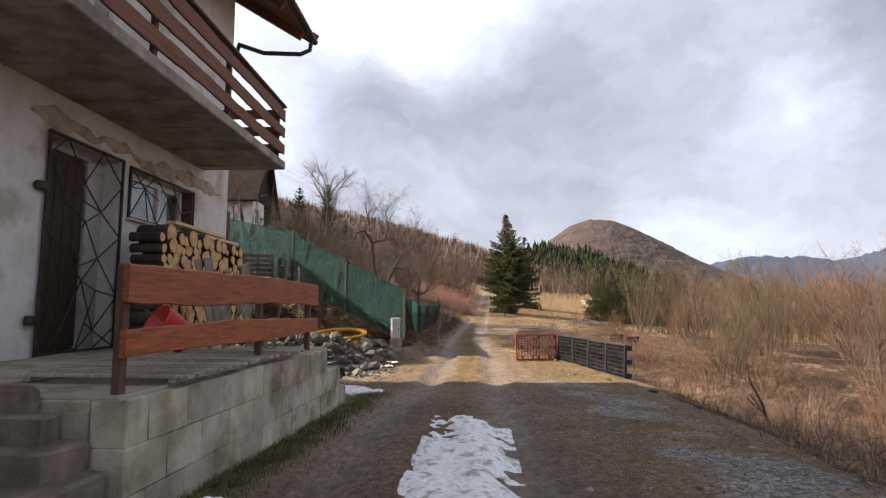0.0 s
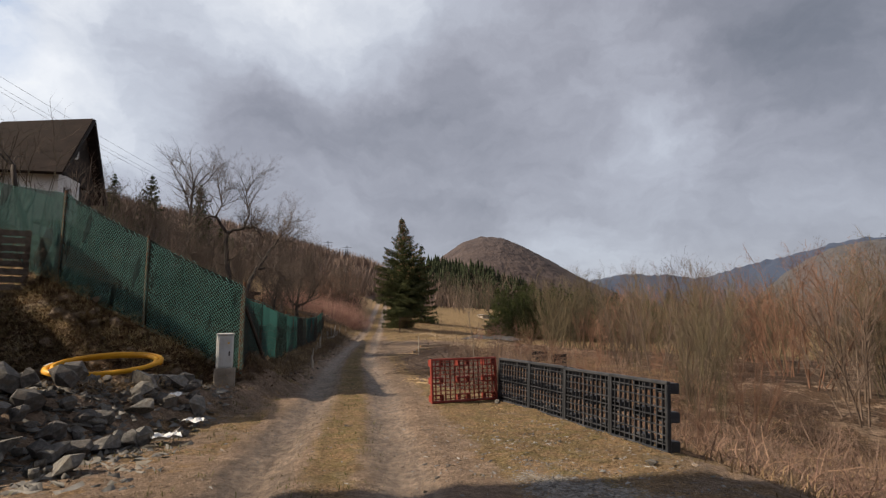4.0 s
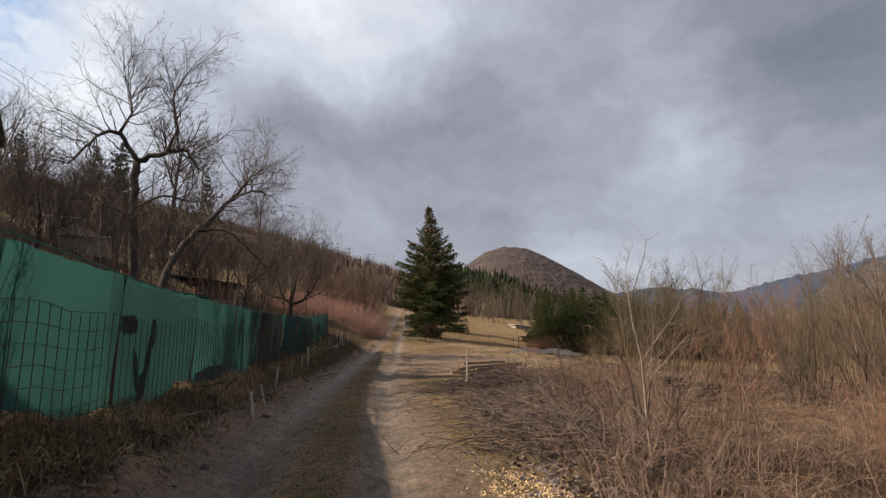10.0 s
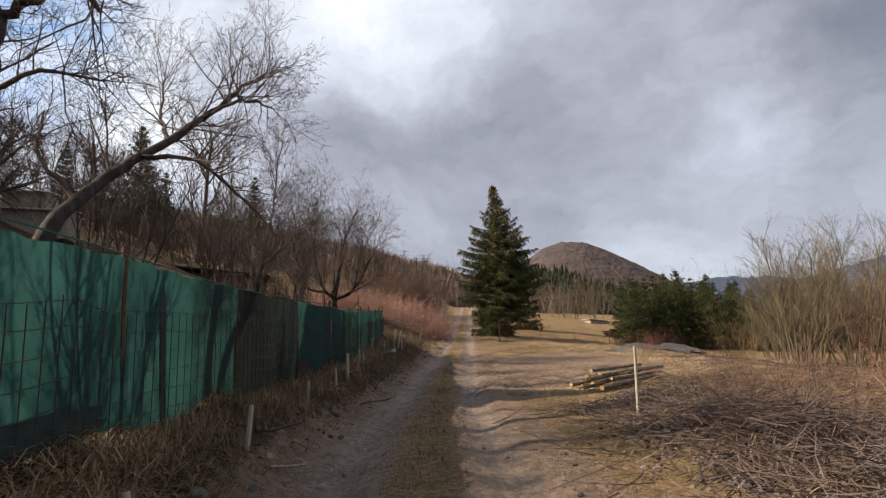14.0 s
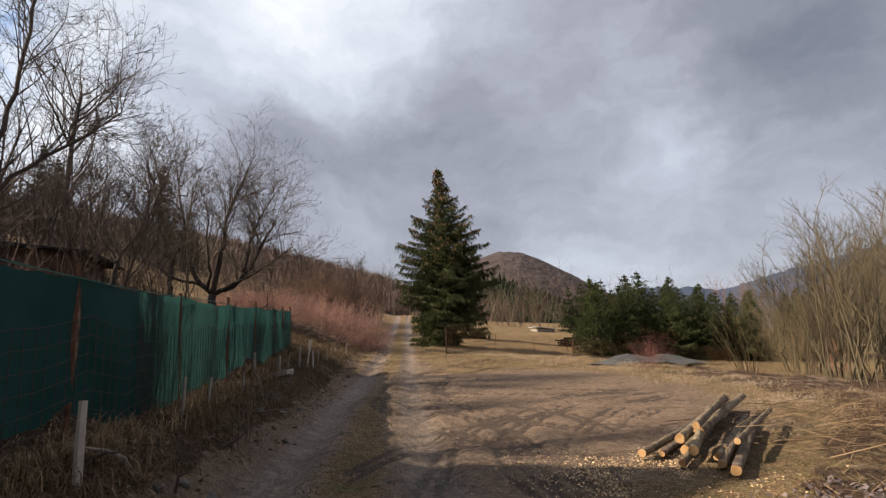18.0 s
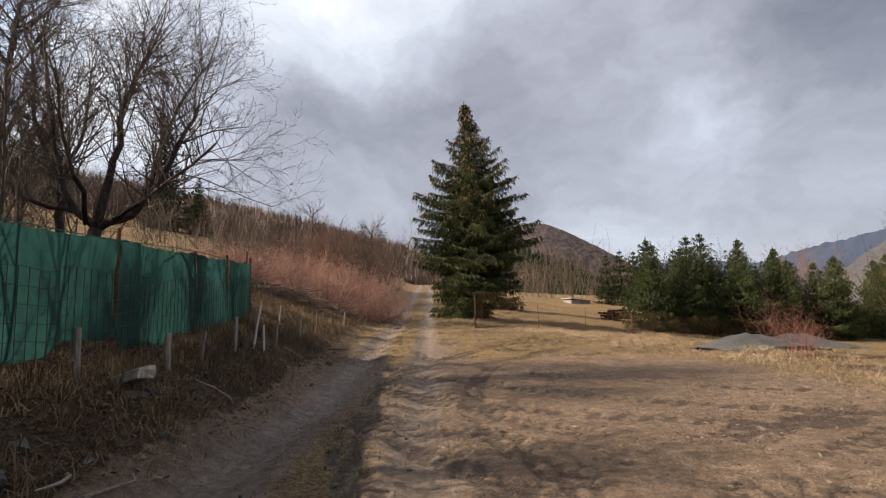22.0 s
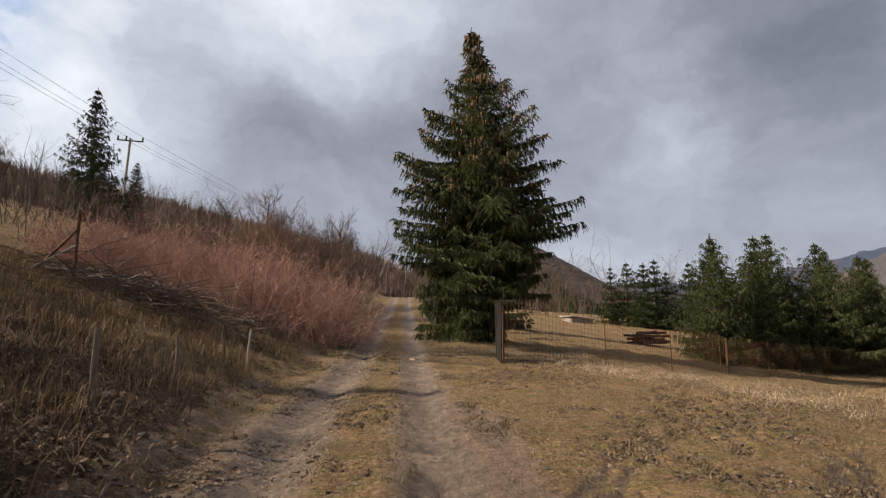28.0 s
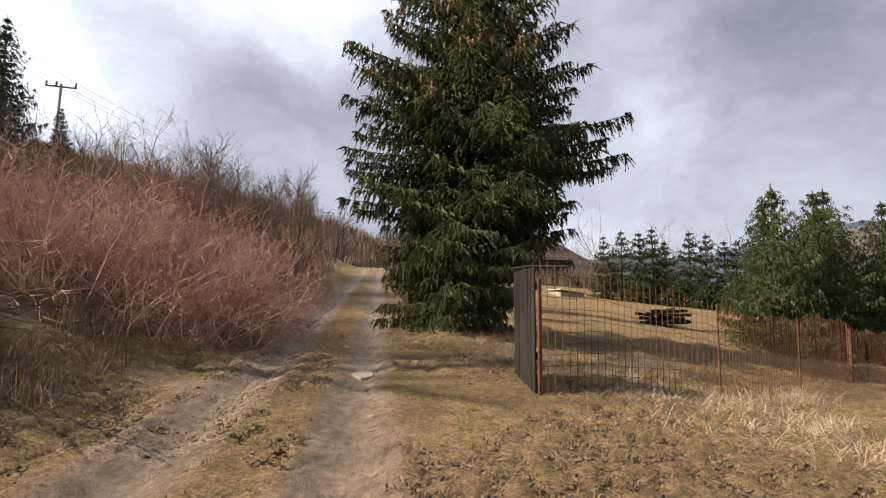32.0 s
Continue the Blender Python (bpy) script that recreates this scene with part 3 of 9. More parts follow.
def height(x, y, rough=True):
    """The ground's height, for numbers or arrays."""
    x, y = np.asarray(x, float), np.asarray(y, float)
    z = ROAD_Z(y)
    dl = BANK_X(y) - x
    cut = CUT_UP(CUT_X(y) - x)
    bank = BANK_UP(dl)
    slope = SLOPE_UP(dl)
    along = (x + 1.12) * -.826 + (y - 16.3) * .563
    before = (x + 1.12) * -.563 + (y - 16.3) * -.826
    foot = FENCE_FOOT(along)
    ramp = foot * np.clip(1 - np.maximum(before - .1, 0) / (.9 + .62 * foot), 0, 1) ** 1.15 + .15 * np.maximum(-before, 0)
    ramp = ramp * (1 - smooth_step(1.2, .2, along) * (1 - smooth_step(.6, -.2, before)))
    cut = np.maximum(cut * (1 - smooth_step(20, 23, y)), ramp)
    left = cut + (bank - cut) * np.maximum(smooth_step(.15, 1.5, -before), smooth_step(.2, -.6, along))
    left = left + (slope - left) * smooth_step(44, 50, y)
    dr = x - EDGE_X(y)
    right = DROP_A(dr) + (DROP_B(dr) - DROP_A(dr)) * smooth_step(16, 24, y)
    right = right + (DROP_C(dr) - right) * smooth_step(46, 54, y)
    z = z + left + right
    if rough:
        wild = smooth_step(0.0, 1.2, np.maximum(dl, dr)) * (1 - .75 * smooth_step(0, 9, -np.minimum(y - 11, 0) * (x < 0)))
        near = np.exp(-np.maximum(np.abs(x) - 14, 0) / 10)
        z = z + wild * near * (.09 * lumps(x, y, 1.7, .4) + .05 * lumps(x, y, 4.6, 1.2)) + .013 * lumps(x, y, 2.1, 3) + .008 * lumps(x, y, 7, 5)
        for rut, deep in ((L_RUT, .07), (R_RUT, .05)):
            d = x - rut(y) - .05 * lumps(y * 0 + 3, y, 1.1, 2)
            z = z - deep * np.exp(-(d / .19) ** 2) + .018 * np.exp(-((np.abs(d) - .36) / .12) ** 2)
    return z


def up(x, y):
    return float(height(x, y))


def steps(points):
    """Coordinates whose spacing changes: (from, spacing) pairs."""
    out = []
    for (a, s), (b, _) in zip(points, points[1:]):
        n = max(1, round((b - a) / s))
        out += [a + (b - a) * i / n for i in range(n)]
    return np.array(out + [points[-1][0]])


TURNS = [(11.5, 30.0, 8.2, 1), (10.5, 46.5, 7.3, 1), (13.0, 38.5, 9.6, 1), (9.0, 28.5, 8.5, 1), (9.5, 31.5, 5.2, 1), (-6.0, 34.0, 9.3, 1), (8.0, 44.0, 6.2, 1)]


def build_ground():
    xs = steps([(-3000, 600), (-600, 100), (-200, 25), (-80, 6), (-30, 1.2), (-12, .35), (-4, .12), (0, .09), (9, .14), (11, .4), (20, 1.2), (50, 6), (110, 25), (260, 100), (700, 600), (3000, 1)])
    ys = steps([(-900, 220), (-240, 50), (-60, 8), (-12, .9), (1.5, .13), (52, .18), (62, .45), (82, 1.4), (130, 8), (250, 60), (700, 400), (3000, 1)])
    X, Y = np.meshgrid(xs, ys)
    Z = height(X, Y)
    hash_a = np.modf(np.abs(np.sin(X * 127.1 + Y * 311.7) * 43758.5))[0] - .5
    hash_b = np.modf(np.abs(np.sin(X * 269.5 + Y * 183.3) * 27183.1))[0] - .5
    # curved tyre marks across the clearing
    marks = np.zeros_like(X)
    for cx, cy, r, side in TURNS:
        d = np.hypot(X - cx, Y - cy)
        for o in (0, .17, 1.35, 1.52):
            marks = np.maximum(marks, np.exp(-((d - r - o - .04 * lumps(X, Y, 1.3, r)) / .065) ** 2))
    marks = marks * smooth_step(30, 32, Y) * (1 - smooth_step(45, 48, Y)) * (X > L_RUT(Y) + .5) * (1 - smooth_step(-2, -.5, X - EDGE_X(Y))) * np.clip(.75 + .6 * lumps(X, Y, 1.6, 3), 0, 1)
    Z = Z - .045 * marks
    near_track = np.exp(-np.maximum(np.abs(X - 2) - 6, 0) / 3) * (Y > 1) * (Y < 64)
    in_rut = np.maximum(np.exp(-((X - L_RUT(Y)) / .2) ** 2), np.exp(-((X - R_RUT(Y)) / .18) ** 2))
    wild_side = np.clip(smooth_step(.0, .5, BANK_X(Y) - X) + smooth_step(0, .6, X - EDGE_X(Y)), 0, 1)
    rooted = smooth_step(43, 48, Y) * (lumps(X, Y, 1.5, 11) > .0)
    Z = Z + near_track * (1 - .7 * in_rut) * ((.010 + .022 * wild_side) * hash_a + (.006 + .012 * wild_side) * hash_b + rooted * .05 * hash_a * (1 - in_rut))
    nx, ny = len(xs), len(ys)
    i = np.arange(nx * ny).reshape(ny, nx)
    quads = np.stack([i[:-1, :-1], i[:-1, 1:], i[1:, 1:], i[1:, :-1]], -1).reshape(-1, 4)
    me = array_mesh("ground", np.stack([X, Y, Z], -1).reshape(-1, 3), quads, GROUND, True)
    # cover layers: rut, turf, gravel, litter
    dl, dr = BANK_X(Y) - X, X - EDGE_X(Y)
    noise_a = lumps(X, Y, 1.5, 7) * .5 + .5 * lumps(X, Y, 5, 9)
    ruts = np.zeros_like(X)
    for rut, wide in ((L_RUT, .30), (R_RUT, .26)):
        d = X - rut(Y) - .05 * lumps(Y * 0 + 3, Y, 1.1, 2)
        ruts = np.maximum(ruts, np.minimum(1, 1.35 * np.exp(-(d / wide) ** 2)) * (.92 + .12 * noise_a))
    ruts = np.maximum(ruts, .3 * marks)
    mid = (L_RUT(Y) + R_RUT(Y)) / 2
    strip = np.exp(-((X - mid) / .38) ** 2) * (.84 + .2 * noise_a)
    verge = smooth_step(.35, .9, X - R_RUT(Y)) * (.72 + .2 * noise_a)
    lverge = smooth_step(.3, .6, L_RUT(Y) - X) * smooth_step(0.9, 0, dl) * (.5 + .25 * noise_a)
    yard = smooth_step(30, 33, Y) * (1 - smooth_step(41, 46, Y)) * smooth_step(1.6, 2.6, X) * (1 - smooth_step(-2, .3, dr))
    start = 1 - smooth_step(9.5, 12.5, Y)
    turf = np.maximum(np.maximum(strip, verge), lverge) * (1 - .88 * yard)
    turf = turf * (1 - .35 * start) + .5 * start * smooth_step(1.7, 2.1, X) * smooth_step(3.6, 2.2, X) * (.6 + .5 * noise_a)
    turf = np.maximum(turf, smooth_step(44, 49, Y) * (.62 + .28 * noise_a) * (1 - ruts))
    turf = np.maximum(turf, smooth_step(.4, 1.2, np.maximum(dl, dr)) * (.75 + .2 * noise_a))
    turf = turf * (1 - .7 * smooth_step(.6, 2.5, dr) * (1 - smooth_step(38, 46, Y)))
    yard_left = (1 - smooth_step(10, 16.3, Y)) * smooth_step(-.9, -1.4, X)
    gravel = start * smooth_step(1.3, 2.0, X) * smooth_step(3.4, 2.7, X) * (.55 + .45 * noise_a) + .25 * yard_left
    litter = smooth_step(.05, .5, dl) * smooth_step(15, 17, Y) * (.78 + .3 * noise_a) * (1 - smooth_step(46, 52, Y) * .8) * smooth_step(9, 4, dl)
    litter = np.maximum(litter, smooth_step(3, 6, dl) * smooth_step(60, 40, dl) * smooth_step(16.5, 19, Y) * (1 - .9 * smooth_step(49, 57, Y)) * (.54 + .3 * noise_a))
    litter = np.maximum(litter, smooth_step(0, .6, dr) * smooth_step(40, 25, dr) * (1 - smooth_step(40, 46, Y)) * (.62 + .4 * noise_a))
    litter = np.maximum(litter, smooth_step(.25, .7, Z - ROAD_Z(Y)) * (X < -1) * (1 - smooth_step(17.5, 19, Y)) * (.6 + .35 * noise_a))
    att = me.attributes.new("cover", "FLOAT_COLOR", "POINT")
    att.data.foreach_set("color", np.clip(np.stack([ruts, turf, gravel, litter], -1), 0, 1).astype(np.float32).ravel())
    tread = me.attributes.new("tread", "FLOAT", "POINT")
    tread.data.foreach_set("value", np.clip(marks, 0, 1).astype(np.float32).ravel())
    lane = me.attributes.new("lane", "FLOAT_VECTOR", "POINT")
    lane.data.foreach_set("vector", np.stack([X - L_RUT(Y), Y * .22, np.zeros_like(X)], -1).astype(np.float32).ravel())
    ob = new("ground", me)
    tagged(ob, "muddy dirt track with wheel ruts, dry turf and earth banks", "ground", kind="structure")


build_ground()


# ---- hills and far woods ----
def far_hill(name, dist, az0, az1, crest, base, depth, mat, label, seed, n_az=160, n_r=40, rough=3.0):
    """A hill as part of a ring round the valley: crest gives its height in metres for an azimuth in degrees."""
    az = np.linspace(az0, az1, n_az)
    u = np.linspace(0, 1, n_r)
    A, U = np.meshgrid(az, u)
    R = dist + (U - .5) * depth
    prof = np.sin(np.clip(U, 0, 1) * np.pi) ** .8
    X, Y = R * np.sin(np.radians(A)), R * np.cos(np.radians(A))
    C = crest(A)
    Z = base + (C - base) * prof + prof * rough * (lumps(X, Y, .035, seed) + .6 * lumps(X, Y, .11, seed + 2) + .5 * lumps(X, Y, .31, seed + 4))
    i = np.arange(n_az * n_r).reshape(n_r, n_az)
    q = np.stack([i[:-1, :-1], i[:-1, 1:], i[1:, 1:], i[1:, :-1]], -1).reshape(-1, 4)
    ob = new(name, array_mesh(name, np.stack([X, Y, Z], -1).reshape(-1, 3), q, mat, True))
    tagged(ob, label, "hill", kind="structure")
    return lambda a, uu: (lambda r, p: (r * math.sin(radians(a)), r * math.cos(radians(a)), base + (float(crest(a)) - base) * p))(dist + (uu - .5) * depth, max(0, math.sin(uu * math.pi)) ** .8)


TANWOOD = material("pale_bare_woods", [(0.062, 0.043, 0.035), (0.105, 0.076, 0.061), (0.15, 0.112, 0.09)], 0.09, 9, 0.95, 0.8, 0.2, 5.0)
hill_round = far_hill("backdrop_hill", 720, -4, 40, curve([-5, 2, 6, 9, 11, 13, 15, 17, 19, 22, 25, 29, 39], [-10, -5, 20, 62, 86, 102, 109, 107, 97, 76, 54, 30, -10]), -14, 420, HILLWOOD,
                      "rounded hill covered with bare brown woods", 1.0, 220, 60, 1.2)
# brown woods with distance haze painted in as a grey-blue cast
HAZYWOOD = material("haze_greyed_brown_woods", [(0.055, 0.055, 0.06), (0.07, 0.066, 0.068), (0.09, 0.083, 0.082)], 0.05, 9, 0.95, 0.8, 0.12, 6.0)
far_hill("backdrop_ridge", 1900, 18, 62, curve([18, 27, 31, 35, 39, 43, 46, 50, 54, 62], [40, 145, 150, 130, 155, 185, 215, 220, 205, 130]), -14, 700, BLUEHILL, "distant forested ridge tinted blue for haze", 2.2, 160, 24, 6)
far_hill("backdrop_slope", 620, 34, 80, curve([34, 38, 42, 46, 50, 56, 66, 80], [-10, 6, 42, 66, 72, 80, 92, 84]), -14, 300, HAZYWOOD, "wooded brown hillside beyond the valley", 3.1, 140, 36, 2.5)
valley_side = far_hill("backdrop_valley_side", 330, -40, 16, curve([-40, -20, -10, -4, 0, 3, 6, 10, 16], [75, 62, 52, 44, 38, 34, 26, 20, 0]), -5, 200, TANWOOD, "bare woodland slope above the track", 4.0, 140, 30, 2.0)


def cone_trees(name, spots, mat, label, seed):
    """Far spruces as one mass: each a ragged stack of drooping tiers."""
    rng = random.Random(seed)
    g = Geo()
    for x, y, z, h in spots:
        r = h * rng.uniform(.20, .27)
        tiers, sides = 6, 7
        for k in range(tiers):
            a0 = rng.uniform(0, 6.28)
            z0 = z + h * (.06 + .84 * k / tiers)
            z1 = z + h * min(1.0, .30 + .84 * k / tiers)
            rr = r * (1 - k / tiers) ** .8 + .05 * h * .2
            vs = [(x + rr * rng.uniform(.65, 1.25) * math.cos(a0 + 6.283 * s / sides), y + rr * rng.uniform(.65, 1.25) * math.sin(a0 + 6.283 * s / sides), z0 - rng.uniform(0, .05) * h) for s in range(sides)]
            g.add(vs + [(x, y, z1)], [(s, (s + 1) % sides, sides) for s in range(sides)])
    return tagged(new(name, g.mesh(name, mat)), label, "woods", kind="stuff")


FARWOOD = material("far_wood_needles", [(0.012, 0.017, 0.010), (0.026, 0.033, 0.018), (0.045, 0.052, 0.027)], 0.7, 5, 0.95, 0, spec=0.05, vary=0.35, islands=True)


def far_spruces():
    rng = random.Random(5)
    spots = []
    for _ in range(1500):
        a = rng.uniform(6, 25)
        d = rng.uniform(250, 360)
        top = np.interp(a, [7, 10, 14, 18, 22, 25], [30, 34, 30, 20, 8, -2])
        z = -8 + (d - 250) / 110 * (top + 8)
        spots.append((d * math.sin(radians(a)) + 2, d * math.cos(radians(a)), z, rng.uniform(8, 13)))
    cone_trees("far_spruce_wood", spots, FARWOOD, "dark spruce wood at the foot of the hill", 8)
    ob = array_mesh("wood_floor", [(d * math.sin(radians(a)), d * math.cos(radians(a)), -9 + (d - 240) / 120 * (np.interp(a, [7, 10, 14, 18, 22, 25], [30, 34, 30, 20, 8, -2]) + 8))
                                   for d in (200, 240, 290, 340, 380) for a in range(4, 30, 2)], [(r * 13 + c, r * 13 + c + 1, r * 13 + c + 14, r * 13 + c + 13) for r in range(4) for c in range(12)], HILLWOOD, True)
    tagged(new("backdrop_wood_floor", ob), "sloping forest floor under the spruce wood", "ground", kind="structure")
    spots = []
    for _ in range(60):
        a = rng.uniform(-36, -8)
        d = rng.uniform(170, 260)
        x, y = d * math.sin(radians(a)), d * math.cos(radians(a))
        spots.append((x, y, up(x, y) - .5, rng.uniform(7, 12)))
    cone_trees("hillside_spruces", spots, NEEDLE_DARK, "scattered dark spruces on the hillside", 9)


far_spruces()


# ---- plants ----
def grow(g, p, d, length, radius, level, rng, spec, sides=5, low=.25, least=.0022):
    """One limb and all that grows from it. spec: per level (pieces, bend, lift, children, child length, child angle)."""
    n, bend, lift, kids, ratio, angle = spec[level]
    pts, rads = [p.copy()], [radius]
    d = d.normalized()
    end = radius * (.45 if level < len(spec) - 1 else .35)
    for i in range(n):
        d = (d + Vector((rng.gauss(0, bend), rng.gauss(0, bend), rng.gauss(0, bend) + lift))).normalized()
        p = p + d * (length / n)
        pts.append(p.copy())
        rads.append(radius + (end - radius) * (i + 1) / n)
    if n == 1:
        # the last twigs are thin three-sided points
        a = pts[1] - pts[0]
        s1 = a.orthogonal().normalized() * radius
        s2 = s1.cross(a).normalized() * radius
        g.add([tuple(pts[0] + s1), tuple(pts[0] - s1 * .5 + s2 * .87), tuple(pts[0] - s1 * .5 - s2 * .87), tuple(pts[1])], [(0, 1, 3), (1, 2, 3), (2, 0, 3)])
    else:
        g.tube(pts, rads, max(3, sides), cap=level == 0)
    if level + 1 >= len(spec):
        return
    for k in range(kids):
        u = rng.uniform(low if level == 0 else .2, 1.0) if k else 1.0
        i = min(n - 1, int(u * n))
        q = pts[i].lerp(pts[i + 1], u * n - i)
        ax = (pts[i + 1] - pts[i]).normalized()
        side = ax.orthogonal().normalized()
        side.rotate(Matrix.Rotation(rng.uniform(0, 6.283), 3, ax))
        a = radians(rng.uniform(angle * .6, angle * 1.3))
        cd = ax * math.cos(a) + side * math.sin(a)
        grow(g, q, cd, length * ratio * rng.uniform(.65, 1.2) * (1.15 - .45 * u), max(least, rads[i] * (rng.uniform(.40, .62) if level < 2 else rng.uniform(.34, .52))), level + 1, rng, spec, sides - 1, least=least)


def bare_tree(name, at, tall, radius, seed, spec, lean=(0, 0, 1), forks=(), label="", mats=(BARK, TWIG), category="tree", group=""):
    rng = random.Random(seed)
    g = Geo()
    starts = forks or [(lean, 1.0, 1.0)]
    for d, lf, rf in starts:
        grow(g, Vector((0, 0, -.15)), Vector(d), tall * lf, radius * rf, 0, rng, spec, 7)
    t = thing(name, None, None, at, label=label, category=category, group=group)
    split_tree(g, t, mats)
    return t


def split_tree(g, parent, mats):
    """Parts a grown tree's tubes into trunk with limbs, and twigs, by their thickness."""
    v = np.array(g.v, np.float32)
    thick = []
    for f in g.f:
        a = v[f[0]] - v[f[1]]
        thick.append(float(np.sqrt((a * a).sum())))
    trunk, twigs = Geo(), Geo()
    for out, keep in ((trunk, [f for f, t in zip(g.f, thick) if t > .026]), (twigs, [f for f, t in zip(g.f, thick) if t <= .026])):
        used = {}
        for f in keep:
            for i in f:
                if i not in used:
                    used[i] = len(used)
                    out.v.append(g.v[i])
            out.f.append(tuple(used[i] for i in f))
    if trunk.f:
        part("trunk", trunk, mats[0], parent, smooth=True)
    if twigs.f:
        part("twig", twigs, mats[1], parent, kind="stuff")


def shrub_mesh(name, seed, stems, tall, spread, mat, twiggy=5, curl=.12, thin=.006, fine=0, up_bias=.02, wide_lean=.75, low=.06):
    """A bare many-stemmed shrub as one mesh."""
    rng = random.Random(seed)
    g = Geo()
    for _ in range(stems):
        a, r = rng.uniform(0, 6.283), spread * math.sqrt(rng.random()) * .45
        p = Vector((r * math.cos(a), r * math.sin(a), -.1))
        lean = rng.uniform(.05, wide_lean)
        d = Vector((math.cos(a) * lean, math.sin(a) * lean, 1)).normalized()
        ln = tall * rng.uniform(.55, 1.05)
        spec = [(6, curl, up_bias, twiggy, .5, 44), (3, curl * 1.4, .05, fine, .6, 46), (1, .12, .04, 0, .5, 40)]
        grow(g, p, d, ln, thin * rng.uniform(.8, 1.7), 0, rng, spec if fine else spec[:2], 3, low)
    return g.mesh(name, mat)


WAND = [(6, .045, .02, 13, .34, 30), (3, .09, .06, 6, .5, 34), (2, .10, .05, 3, .62, 38), (1, .1, .05, 0, .5, 40)]
MOUND = [(5, .24, -.05, 7, .42, 50), (3, .30, -.03, 5, .56, 50), (1, .1, .05, 0, .5, 40)]


def crown_shrub(name, seed, stems, tall, spread, mat, spec, thin, wide_lean=.5, least=.003, low=.25):
    """A shrub of a few stems that branch again and again into a crown of fine twigs, as one mesh."""
    rng = random.Random(seed)
    g = Geo()
    for k in range(stems):
        a, r = 6.283 * (k + rng.random()) / stems, spread * math.sqrt(rng.random()) * .4
        lean = rng.uniform(.05, wide_lean)
        grow(g, Vector((r * math.cos(a), r * math.sin(a), -.12)), Vector((math.cos(a) * lean, math.sin(a) * lean, 1)), tall * rng.uniform(.6, 1.0), thin * rng.uniform(.7, 1.3), 0, rng, spec, 5, low, least)
    return g.mesh(name, mat)


